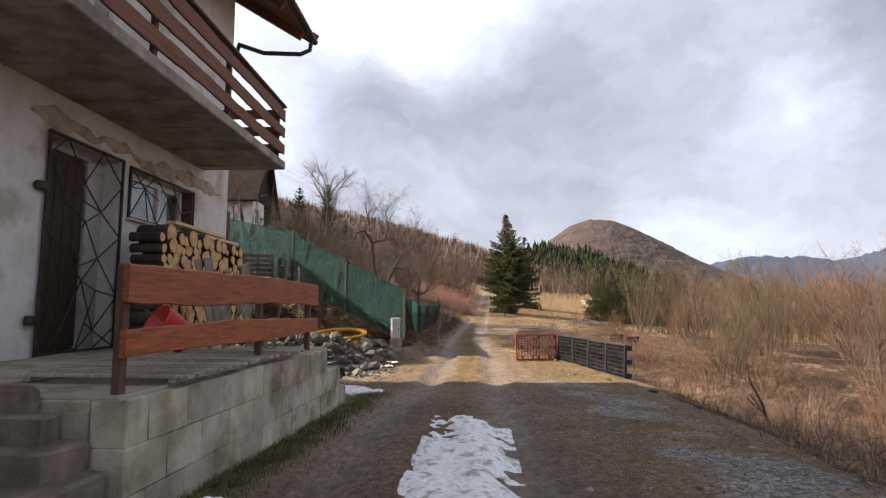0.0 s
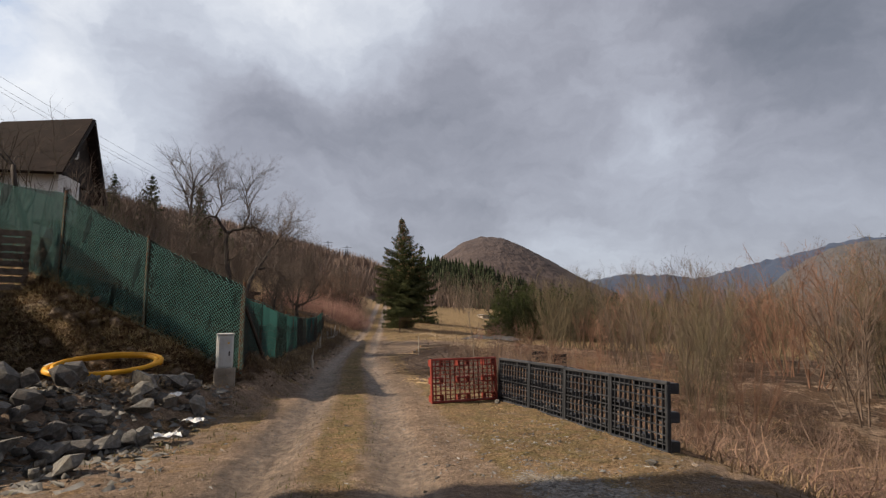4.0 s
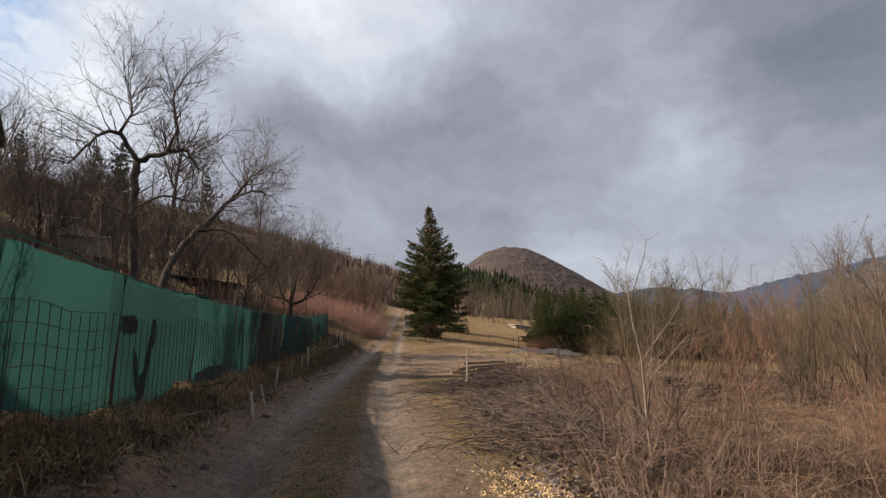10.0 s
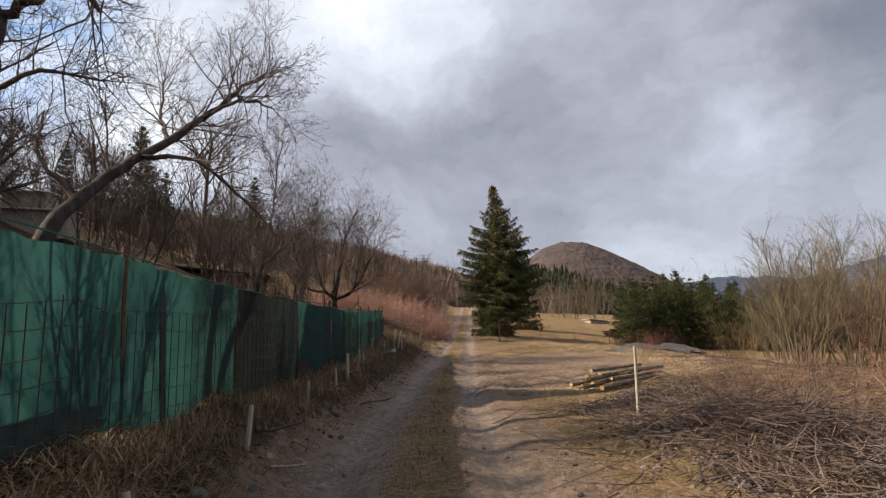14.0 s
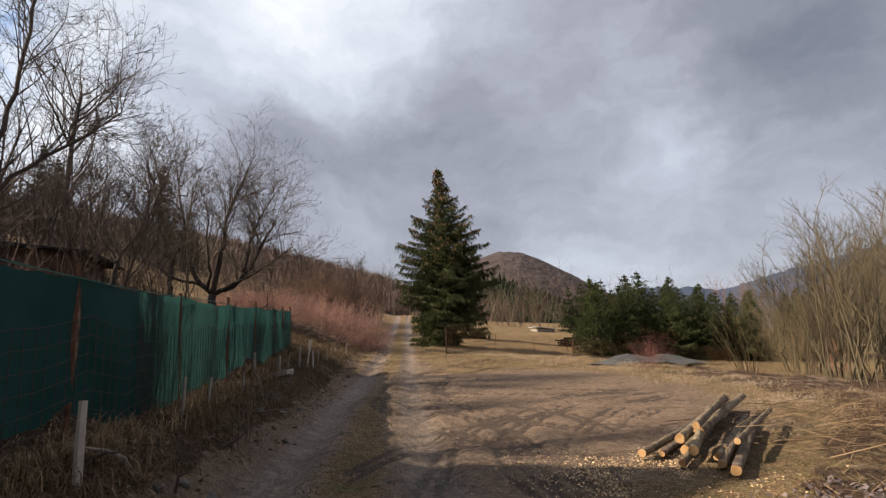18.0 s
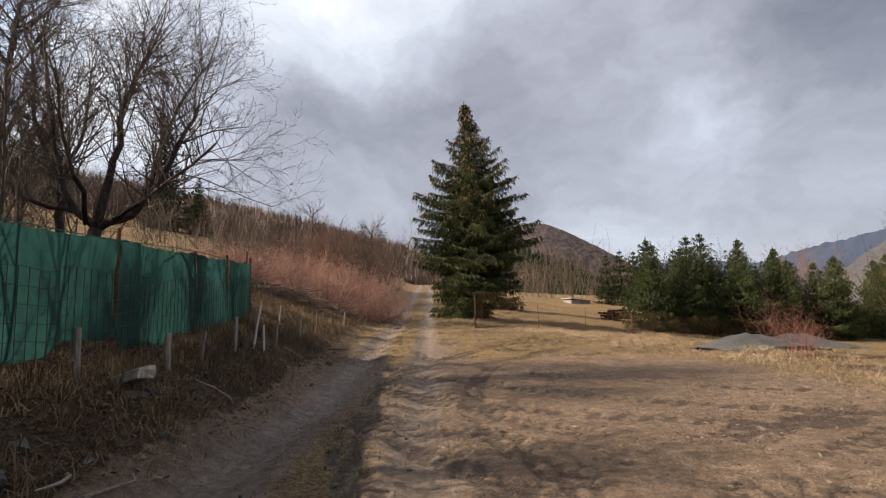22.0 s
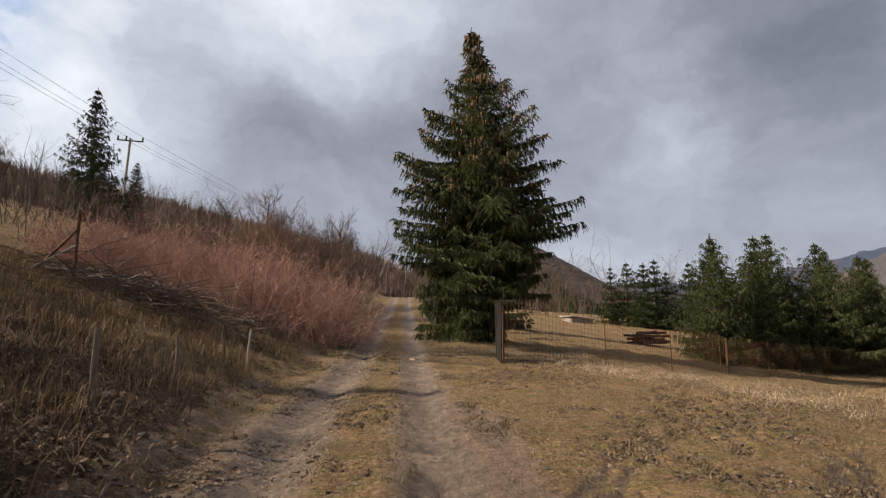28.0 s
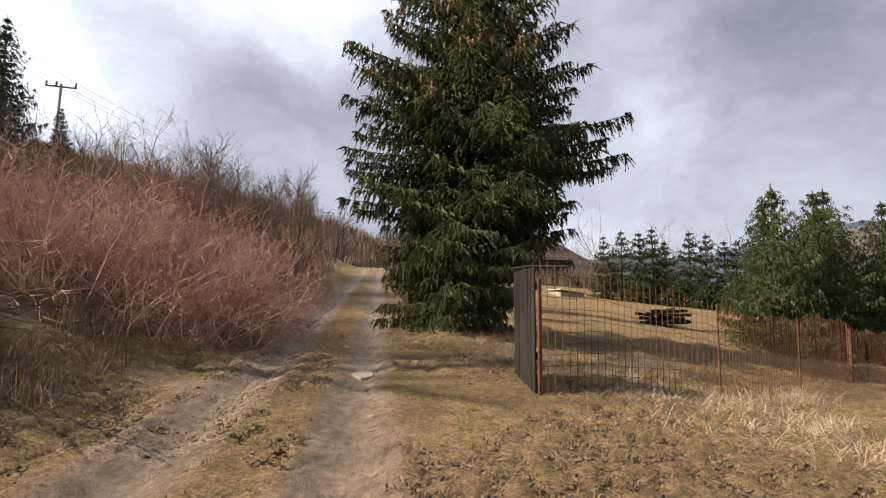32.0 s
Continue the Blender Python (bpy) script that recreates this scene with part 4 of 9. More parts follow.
def spruce(name, at, tall, wide, seed, label, mat, whorls=34, per=7, dense=1.0, skirt=.04, lean=(0, 0), cones=0, category="spruce tree", group="", hang=1.0, shaped=False, fine=1.0, uneven=.18, arms=(), bare=None, droop=-.42):
    """A spruce: trunk, whorls of limbs that dip and lift at the tip, and curtains of hanging needle sprays on each of them."""
    rng = random.Random(seed)
    t = thing(name, None, None, at, label=label, category=category, group=group)
    trunk, limbs, needles, fruit = Geo(), Geo(), Geo(), Geo()
    us = (0, .1, .3, .5, .7, .85, 1)
    trunk.tube([(lean[0] * u * u, lean[1] * u * u, tall * u - .2 * (u == 0)) for u in us], [wide * .05 * (1 - u) + .012 for u in us], 10)
    # where the limbs leave the trunk: height share, direction, length; their reach changes with side and height
    bulge = [[rng.uniform(1 - uneven, 1 + uneven * .8) for _ in range(9)] for _ in range(9)]
    starts = []
    for w in range(whorls):
        u = skirt + (1 - skirt) * ((w + rng.uniform(-.4, .4)) / whorls)
        u = min(max(u, skirt), .985)
        reach = wide * (np.interp(u, (0, .06, .15, .25, .37, .5, .7, .85, 1), SHAPE) if shaped else (1 - u) ** .86 * (.62 + .38 * min(1, (u + .02) / .2))) + .12 * (1 - u)
        n_l = max(4, round(per * (1.1 - .5 * u)))
        for k in range(n_l):
            a = 6.283 * (k + rng.uniform(-.4, .4)) / n_l + w * 2.4
            ln = reach * rng.choice((.62, .8, .95, 1.05, 1.12)) * bulge[int(u * 8.9)][int((a % 6.283) / 6.284 * 9)] * rng.uniform(.92, 1.08)
            if bare and u < bare[1] and math.cos(a - bare[0]) > .25:
                continue
            starts.append((u, a, ln))
    for u, a, ln in starts + list(arms):
        z0 = tall * u
        drop = droop + 1.05 * u
        out = Vector((math.cos(a), math.sin(a), 0))
        n = max(3, round(ln / .25))
        pts = []
        for i in range(n + 1):
            s = i / n
            pts.append(Vector((lean[0] * u * u, lean[1] * u * u, z0)) + out * ln * s + Vector((rng.uniform(-.02, .02), rng.uniform(-.02, .02), ln * (drop * s + .30 * s * s * (1 - .6 * u)))))
        limbs.tube(pts, [max(.004, .010 * ln * (1 - .85 * i / n)) for i in range(n + 1)], 4, False)
        side = Vector((-out.y, out.x, 0))
        m = max(4, round(ln * 9 * dense / fine))
        for j in range(m):
            s = .08 + .92 * (j + rng.random()) / m
            i = min(n - 1, int(s * n))
            q = pts[i].lerp(pts[i + 1], s * n - i)
            for hand in (-1, 1):
                tw = (ln * rng.uniform(.10, .20) * (1.1 - .6 * s) + .10) * fine
                d = (out * rng.uniform(.05, .6) + side * hand * rng.uniform(.3, 1.0) + Vector((0, 0, rng.uniform(-1.1, -.1) * hang + .45 * u))).normalized()
                spray(needles, q, d, tw, rng, dense, fine)
            if rng.random() < .75 * hang:
                d = (out * rng.uniform(-.05, .35) + side * rng.uniform(-.3, .3) + Vector((0, 0, -1))).normalized()
                spray(needles, q, d, rng.uniform(.14, .36) * (1.05 - .5 * u) * fine, rng, dense, 1.25 * fine)
        # side branchlets with their own hanging sprays fill the fan of each limb
        nb = max(1, round(ln / (.34 * fine)))
        for j in range(nb):
            s = .25 + .7 * (j + rng.random()) / nb
            i = min(n - 1, int(s * n))
            q = pts[i].lerp(pts[i + 1], s * n - i)
            for hand in (-1, 1):
                bl = (.42 * ln * (1 - s) + .16) * rng.uniform(.7, 1.2)
                bd = (out * rng.uniform(.5, .9) + side * hand + Vector((0, 0, rng.uniform(-.35, .0)))).normalized()
                for c in range(max(2, round(bl / (.13 * fine)))):
                    e = q + bd * bl * (c + rng.random()) / max(2, round(bl / (.13 * fine)))
                    d = (bd * rng.uniform(.1, .9) + side * rng.uniform(-.5, .5) + Vector((0, 0, -rng.uniform(.25, 1.1) * hang))).normalized()
                    spray(needles, e, d, rng.uniform(.13, .30) * (1.05 - .45 * u) * fine, rng, dense, 1.1 * fine)
        for _ in range(4 if shaped else 2):
            spray(needles, pts[-1] - out * rng.uniform(.02, .16), (out * rng.uniform(.2, .8) + side * rng.uniform(-.6, .6) + Vector((0, 0, rng.uniform(-.9, .1)))).normalized(), rng.uniform(.12, .22) * fine, rng, dense, fine)
        if cones and u > .42 and rng.random() < cones:
            for _ in range(rng.randint(2, 6)):
                q = pts[-1] + side * rng.uniform(-.2, .2) - out * rng.uniform(-.05, .4) + Vector((0, 0, -.03))
                fruit.tube([q, q - Vector((0, 0, .06)), q - Vector((0, 0, .16))], [.009, .024, .008], 5)
    for k in range(8):
        spray(needles, Vector((lean[0], lean[1], tall * (.93 + .01 * k))), Vector((rng.uniform(-.4, .4), rng.uniform(-.4, .4), 1)).normalized(), .03 * tall * (1.3 - .1 * k) * .6 + .05, rng, dense)
    part("trunk", trunk, BARK, t, smooth=True)
    part("limb", limbs, BARK, t, kind="stuff")
    part("needle", needles, mat, t, kind="stuff")
    if fruit.f:
        part("cone", fruit, CONE, t, "orange-brown hanging spruce cones", kind="stuff")
    return t


SHAPE = (.60, .66, .82, .93, 1.0, .86, .54, .22, .02)


def spray(g, p, d, ln, rng, dense, fat=1.0):
    """A needle-covered twig: two crossed blades with saw-toothed edges, tapering and sagging."""
    side = d.cross(Vector((rng.uniform(-.6, .6), rng.uniform(-.6, .6), 1)))
    side = side.normalized() if side.length > .01 else Vector((1, 0, 0))
    nrm = side.cross(d)
    w = (.020 + .055 * min(ln, .5)) * fat
    n = 2 if dense < .9 else 4
    vs, fs = [], []
    for b, ax in enumerate((side, nrm)):
        o = len(vs)
        for i in range(n + 1):
            s = i / n
            c = p + d * ln * s + Vector((0, 0, -.20 * ln * s * s))
            ww = w * (1 - .7 * s) * (rng.uniform(.25, .55) if i % 2 else rng.uniform(.9, 1.35))
            vs += [tuple(c + ax * ww + d * ww * .9), tuple(c), tuple(c - ax * ww * rng.uniform(.8, 1.2) + d * ww * .9)]
        for i in range(n):
            a = o + 3 * i
            fs += [(a + 1, a + 4, a + 3), (a + 1, a + 3, a), (a + 1, a + 2, a + 5), (a + 1, a + 5, a + 4)][0 if i else 0:]
    g.add(vs, fs)


CONE = material("spruce_cone", [(0.21, 0.11, 0.055), (0.33, 0.19, 0.10)], 20, 4, 0.8, 0)


def scatter_blades(name, pts, mat, label, tall=(.08, .25), width=.006, lean=.5, seed=1, per=6, curl=.5, category="grass", clump=.05):
    """Grass, straw or litter over many spots: each spot a small tuft of bent blades, all in one mesh."""
    rng = np.random.default_rng(seed)
    pts = np.repeat(np.asarray(pts, float), per, 0)
    n = len(pts)
    base = pts + np.column_stack([rng.normal(0, clump, (n, 2)), np.full(n, -.01)])
    ang = rng.uniform(0, 2 * np.pi, n)
    ln = rng.uniform(*tall, n)
    lean_a = rng.uniform(.7, 1.5, n) if lean >= 1.2 else np.abs(rng.normal(0, lean, n))
    out = np.column_stack([np.cos(ang) * np.sin(lean_a), np.sin(ang) * np.sin(lean_a), np.cos(lean_a)])
    side = np.column_stack([-np.sin(ang), np.cos(ang), np.zeros(n)]) * (width * rng.uniform(.6, 1.4, n))[:, None]
    mid = base + out * (ln * .55)[:, None]
    bend = np.column_stack([np.cos(ang), np.sin(ang), -np.ones(n) * .8]) * (ln * curl * rng.uniform(.1, .6, n))[:, None]
    tip = base + out * ln[:, None] + bend
    v = np.stack([base - side, base + side, mid - side * .8, mid + side * .8, tip], 1).reshape(-1, 3)
    k = (np.arange(n) * 5)[:, None]
    tri = np.concatenate([k + [0, 1, 3], k + [0, 3, 2], k + [2, 3, 4]], 0)
    ob = new(name, array_mesh(name, v, tri, mat))
    return tagged(ob, label, category, kind="stuff")


def spots(n, box, seed, keep=None):
    """Random spots on the ground within box (x0, x1, y0, y1), thinned by keep(x, y) in 0..1."""
    rng = np.random.default_rng(seed)
    x, y = rng.uniform(box[0], box[1], n), rng.uniform(box[2], box[3], n)
    if keep is not None:
        k = rng.random(n) < keep(x, y)
        x, y = x[k], y[k]
    return np.column_stack([x, y, height(x, y)])


def far_brush():
    """Bare trees and brush far up the valley, each a few upright spikes, as one mass."""
    r = np.random.default_rng(91)
    pts = []
    for _ in range(2600):
        x, y, z = valley_side(r.uniform(-30, 14), r.uniform(.12, .52))
        pts.append((x, y, z - 1.0))
    scatter_blades("far_brush", pts, FARTWIG, "far bare brush and trees on the valley side", (3.0, 8.0), .22, .22, 92, 7, .2, "woods", 1.6)
    near = []
    while len(near) < 900:
        y = r.uniform(105, 230)
        x = r.uniform(-60, 22)
        if x > float(BANK_X(y)) - 4 and x < float(EDGE_X(y)) + 1:
            continue
        near.append((x, y, up(x, y) - .3))
    scatter_blades("distant_brush", near, FARTWIG, "distant bare brush beside the track", (2.0, 5.0), .09, .28, 93, 9, .2, "woods", .9)


FARTWIG = material("far_bare_twig", [(0.11, 0.075, 0.060), (0.185, 0.132, 0.106), (0.27, 0.20, 0.162)], 0.05, 4, 0.95, 0, vary=.4, islands=True)
far_brush()


# ---- the house with the balcony ----
HOUSE_TURN = -2.0


def wall_slab(g, x0, x1, y0, y1, z0, z1, holes=()):
    """A wall along y between x0 and x1 with openings (y0, y1, z0, z1) cut through it."""
    ys = sorted({y0, y1, *[h[0] for h in holes], *[h[1] for h in holes]})
    zs = sorted({z0, z1, *[h[2] for h in holes], *[h[3] for h in holes]})
    ny, nz = len(ys), len(zs)
    solid = {(i, k) for i in range(ny - 1) for k in range(nz - 1)
             if not any(ys[i] >= h[0] - 1e-6 and ys[i + 1] <= h[1] + 1e-6 and zs[k] >= h[2] - 1e-6 and zs[k + 1] <= h[3] + 1e-6 for h in holes)}
    at = lambda side, i, k: (side * ny + i) * nz + k
    fs = []
    for i, k in solid:
        fs += [(at(1, i, k), at(1, i + 1, k), at(1, i + 1, k + 1), at(1, i, k + 1)), (at(0, i, k), at(0, i, k + 1), at(0, i + 1, k + 1), at(0, i + 1, k))]
        for di, dk, p, q in ((0, -1, (i, k), (i + 1, k)), (1, 0, (i + 1, k), (i + 1, k + 1)), (0, 1, (i + 1, k + 1), (i, k + 1)), (-1, 0, (i, k + 1), (i, k))):
            if (i + di, k + dk) not in solid:
                fs.append((at(0, *p), at(0, *q), at(1, *q), at(1, *p)))
    g.add([(x, y, z) for x in (x0, x1) for y in ys for z in zs], fs)


def grille(g, x, y0, y1, z0, z1, seed, n=26, r=.008):
    """An iron grille of crossing slanted bars in a frame, in the plane x."""
    rng = random.Random(seed)
    for a, b in (((y0, z0), (y1, z0)), ((y0, z1), (y1, z1)), ((y0, z0), (y0, z1)), ((y1, z0), (y1, z1))):
        g.box((x, (a[0] + b[0]) / 2, (a[1] + b[1]) / 2), (.03, abs(b[0] - a[0]) + .03, abs(b[1] - a[1]) + .03), chamfer=.004)
    # an uneven net: jittered nodes joined to their neighbours, some bars left out
    ny, nz = max(2, round((y1 - y0) / .30)), max(2, round((z1 - z0) / .30))
    node = {}
    for i in range(ny + 1):
        for k in range(nz + 1):
            jy = 0 if i in (0, ny) else rng.uniform(-.12, .12)
            jz = 0 if k in (0, nz) else rng.uniform(-.12, .12)
            if i in (0, ny):
                jz = rng.uniform(-.1, .1) if 0 < k < nz else 0
            node[i, k] = (x + rng.uniform(-.004, .004), y0 + (y1 - y0) * i / ny + jy, min(z1, max(z0, z0 + (z1 - z0) * k / nz + jz)))
    for i in range(ny):
        for k in range(nz):
            e = [((i, k), (i + 1, k + 1)), ((i + 1, k), (i, k + 1))]
            pick = [e[(i + k) % 2]] if rng.random() < .75 else e
            if rng.random() < .35:
                pick.append(((i, k), (i + 1, k)) if k else ((i, k), (i, k + 1)))
            for a, b in pick:
                g.tube([node[a], node[b]], r, 5)


def balcony_house():
    h = thing("house", None, None, (-3.80, 9.65, 0), (0, 0, HOUSE_TURN), "two-storey grey plastered house with a timber balcony", "house")
    # local axes: x out of the wall towards the track, y along it; the near corner is at y = 0
    y_of = lambda y: y - 9.65
    door, win = (y_of(5.42), y_of(6.58), .60, 2.84), (y_of(6.78), y_of(8.40), 2.20, 2.84)
    g = Geo()
    wall_slab(g, -.38, 0, -15, 0, -.3, 7.3, [door, win, (y_of(5.3), y_of(6.2), 3.55, 5.6)])
    part("wall", g, PLASTER, h, "grey weathered plaster wall")
    for c, size in (((-4.68, -.19, 3.15), (8.6, .38, 6.9)), ((-4.68, -14.81, 3.15), (8.6, .38, 6.9)), ((-8.79, -7.5, 3.15), (.38, 14.2, 6.9))):
        part("wall", Geo().box(c, size), PLASTER, h)
    for z, tall in ((.35, .1), (3.4, .16)):
        part("floor_slab", Geo().box((-4.49, -7.5, z), (8.2, 14.2, tall)), CONCRETE, h)
    # the rough band of bare mortar over door and window
    g = Geo()
    rng = random.Random(3)
    n, lo, hi = 64, 0.0, 0.0
    vs = []
    for k in range(n + 1):
        lo = lo * .8 + rng.gauss(0, .022)
        hi = hi * .8 + rng.gauss(0, .022)
        y, end = y_of(5.15 + 4.2 * k / n), min(1, k / 5, (n - k) / 5)
        a, b = 3.0 - (.07 + lo) * end, 3.01 + (.10 + hi) * end
        vs += [(0.0, y, a - .012), (.012, y, a), (.017, y, (a + b) / 2), (.012, y, b), (0.0, y, b + .012)]
    g.add(vs, [(5 * k + j, 5 * k + j + 1, 5 * k + j + 6, 5 * k + j + 5) for k in range(n) for j in range(4)])
    part("mortar_patch", g, MORTAR, h, "rough unpainted mortar over the door")
    # door leaf deep in its reveal
    d = part("door", Geo().box((-.24, (door[0] + door[1]) / 2 - .16, 1.70), (.05, .80, 2.16), chamfer=.008), DOORWOOD, h, "dark brown panelled wooden door")
    for k in range(5):
        part("door_panel", Geo().box((-.212, door[0] + .16 + k * .155, 1.70), (.012, .14, 2.05), chamfer=.004), DOORWOOD, d)
    part("door_handle", Geo().box((-.19, door[0] + .76, 1.62), (.05, .03, .14), chamfer=.006).tube([(-.17, door[0] + .76, 1.64), (-.14, door[0] + .76, 1.64), (-.14, door[0] + .66, 1.64)], .009, 8), IRON, d)
    part("door_frame", Geo().box((-.24, door[1] - .14, 1.72), (.10, .28, 2.24), chamfer=.006).box((-.24, door[0] + .02, 1.72), (.10, .05, 2.24)).box((-.24, (door[0] + door[1]) / 2, 2.81), (.10, 1.16, .06)), PALEPAINT, h, "pale painted door frame")
    part("door_sill", Geo().box((-.12, (door[0] + door[1]) / 2, .605), (.36, 1.22, .05), chamfer=.01), CONCRETE, h)
    g = Geo()
    grille(g, .035, door[0] - .02, door[1] + .02, .64, 2.86, 11)
    gate = part("iron_grille", g, IRON, h, "rusty wrought-iron security grille over the door")
    for z in (.98, 2.28):
        part("hinge", Geo().box((.05, door[0] - .12, z), (.07, .11, .085), chamfer=.012).tube([(.06, door[0] - .05, z - .06), (.06, door[0] - .05, z + .06)], .016, 8), IRON, gate)
    # window
    w = part("window", Geo().box((-.17, win[0] + .05, 2.52), (.06, .10, .62), chamfer=.006).box((-.17, win[1] - .05, 2.52), (.06, .10, .62), chamfer=.006)
             .box((-.17, (win[0] + win[1]) / 2, 2.79), (.06, 1.6, .08), chamfer=.006).box((-.17, (win[0] + win[1]) / 2, 2.25), (.06, 1.6, .08), chamfer=.006)
             .box((-.17, win[0] + .95, 2.52), (.06, .08, .6), chamfer=.006), WHITEPAINT, h, "white window frame behind a grille")
    part("pane", Geo().box((-.18, (win[0] + win[1]) / 2, 2.52), (.008, 1.5, .52)), GLASS, w).visible_shadow = False
    part("curtain", Geo().box((-.32, (win[0] + win[1]) / 2, 2.52), (.01, 1.6, .62)), CURTAIN, w)
    part("window_sill", Geo().box((-.03, (win[0] + win[1]) / 2, 2.185), (.20, 1.70, .03), chamfer=.006), PALEPAINT, w)
    part("window_reveal", Geo().box((-.10, win[1] - .02, 2.52), (.24, .05, .66)), RUSTPAINT, w, "dark steel lining of the window opening")
    g = Geo()
    grille(g, .02, win[0], win[1], 2.21, 2.84, 5)
    part("iron_grille", g, IRON, w)
    # upper door behind the balcony
    u = part("balcony_door", Geo().box((-.2, y_of(5.75), 4.55), (.06, .88, 2.0), chamfer=.01), WHITEPAINT, h)
    part("pane", Geo().box((-.165, y_of(5.75), 4.7), (.012, .66, 1.4)), GLASS, u)
    # balcony
    b = part("balcony_slab", Geo().box((.66, y_of(6.12), 3.345), (1.32, 5.2, .13), chamfer=.012), CONCRETE, h, "bare concrete balcony slab with formwork marks")
    for k in range(6):
        part("formwork_ridge", Geo().box((.66, y_of(3.9 + .9 * k), 3.276), (1.30, .012, .012)), CONCRETE, b)
    for y in (3.62, 5.05, 6.7, 8.55):
        part("balcony_post", Geo().box((1.235, y_of(y), 3.86), (.055, .055, .98), chamfer=.006), DARKWOOD, b)
    part("balcony_post", Geo().box((.10, y_of(8.58), 3.86), (.055, .055, .98), chamfer=.006), DARKWOOD, b)
    rng = random.Random(9)
    for z in (3.60, 3.88, 4.16):
        part("balcony_board", board(1.285, y_of(3.5), y_of(8.72), z, .17, rng), SOFFIT, b, "brown stained balcony board")
        part("balcony_board", Geo().box((.65, y_of(8.63), z), (1.24, .03, .15), chamfer=.006), SOFFIT, b)
        part("balcony_board", Geo().box((.65, y_of(3.55), z), (1.24, .03, .15), chamfer=.006), SOFFIT, b)
    part("balcony_handrail", Geo().box((1.26, y_of(6.12), 4.31), (.12, 5.24, .035), chamfer=.008), DARKWOOD, b)
    # roof: gable end over the balcony, deep eaves
    r = part("roof", roof_geo(), ROOFTILE, h, "brown sheet roof with deep eaves")
    for k in range(9):
        part("rafter", Geo().box((0, 0, 0), (2.2, .09, .16), pose(.15, .55 - 1.1 * k, 6.84, 0, 32, 0), chamfer=.008), SOFFIT, r, "brown stained rafter")
    part("soffit_board", Geo().add([(-.3, .96, 7.22), (1.12, .96, 6.38), (1.12, -15.9, 6.38), (-.3, -15.9, 7.22), (-.3, .96, 7.25), (1.12, .96, 6.41), (1.12, -15.9, 6.41), (-.3, -15.9, 7.25)],
                                   [(0, 1, 2, 3), (7, 6, 5, 4), (0, 4, 5, 1), (1, 5, 6, 2), (2, 6, 7, 3), (3, 7, 4, 0)]), SOFFIT, r, "reddish brown boarded soffit")
    part("bargeboard", Geo().box((0, 0, 0), (6.7, .035, .22), pose(-1.6, .995, 8.18, 0, 32.1, 0), chamfer=.006), SOFFIT, r)
    part("gutter", Geo().tube([(1.2, y, 6.38 + .003 * y) for y in (1.05, -3, -8, -15.6)], .06, 10), GUTTER, r, "dark brown metal rain gutter")
    part("downpipe", Geo().tube([(1.18, .85, 6.32), (1.16, .83, 6.12), (1.0, .75, 6.0), (.35, .55, 5.94), (.05, .12, 5.90), (.03, .03, 5.6)], .042, 10), GUTTER, r)


def board(x, y0, y1, z, tall, rng, thick=.032, wave=.018):
    """A natural-edged board along y, a little wavy along both long edges."""
    g = Geo()
    n = max(8, round((y1 - y0) / .12))
    lo, hi, dl, dh = 0, 0, rng.uniform(0, 6), rng.uniform(0, 6)
    vs, fs = [], []
    for i in range(n + 1):
        y = y0 + (y1 - y0) * i / n
        a = z - tall / 2 + wave * (math.sin(y * 2.1 + dl) * .6 + rng.uniform(-.35, .35))
        b = z + tall / 2 + wave * (math.sin(y * 1.7 + dh) * .6 + rng.uniform(-.35, .35))
        c = .006
        vs += [(x - thick / 2, y, a + c), (x - thick / 2, y, b - c), (x - thick / 2 + c, y, b), (x + thick / 2 - c, y, b), (x + thick / 2, y, b - c), (x + thick / 2, y, a + c), (x + thick / 2 - c, y, a), (x - thick / 2 + c, y, a)]
    for i in range(n):
        for k in range(8):
            p, q = i * 8 + k, i * 8 + (k + 1) % 8
            fs.append((p, q, q + 8, p + 8))
    fs += [tuple(range(8)), tuple(n * 8 + k for k in range(8))[::-1]]
    return g.add(vs, fs)


def roof_geo():
    g = Geo()
    # two slopes whose ridge runs along the house; the eaves reach out over the balcony
    for s, (xa, xb) in ((1, (-4.4, 1.15)), (-1, (-4.4, -9.95))):
        za, zb = 9.9, 6.42
        vs = [(xa, .98, za), (xb, .98, zb), (xb, -16, zb), (xa, -16, za)]
        vs += [(x, y, z + .10) for x, y, z in vs]
        g.add(vs, [(0, 1, 2, 3), (7, 6, 5, 4), (0, 4, 5, 1), (1, 5, 6, 2), (2, 6, 7, 3), (3, 7, 4, 0)])
    return g


MORTAR = material("rough_mortar", [(0.20, 0.16, 0.11), (0.42, 0.355, 0.27), (0.52, 0.45, 0.35)], 5, 8, 0.95, 0.9, 30, 0.03)
DOORWOOD = material("dark_door_wood", [(0.022, 0.014, 0.010), (0.05, 0.032, 0.023), (0.075, 0.05, 0.037)], 5, 7, 0.7, 0.3, 30, 0.004, stretch=(8, 8, .8))
PALEPAINT = material("pale_flaking_paint", [(0.34, 0.335, 0.32), (0.47, 0.46, 0.445)], 3, 8, 0.75, 0.2, 60, 0.002, spots=((0.24, 0.21, 0.18), .5), spot_scale=5)
WHITEPAINT = material("white_paint", [(0.55, 0.55, 0.54), (0.68, 0.68, 0.67)], 3, 6, 0.55, 0.1, 60, 0.002)
RUSTPAINT = material("brown_steel", [(0.07, 0.04, 0.03), (0.13, 0.075, 0.055)], 5, 6, 0.65, 0.2, 60, 0.002)
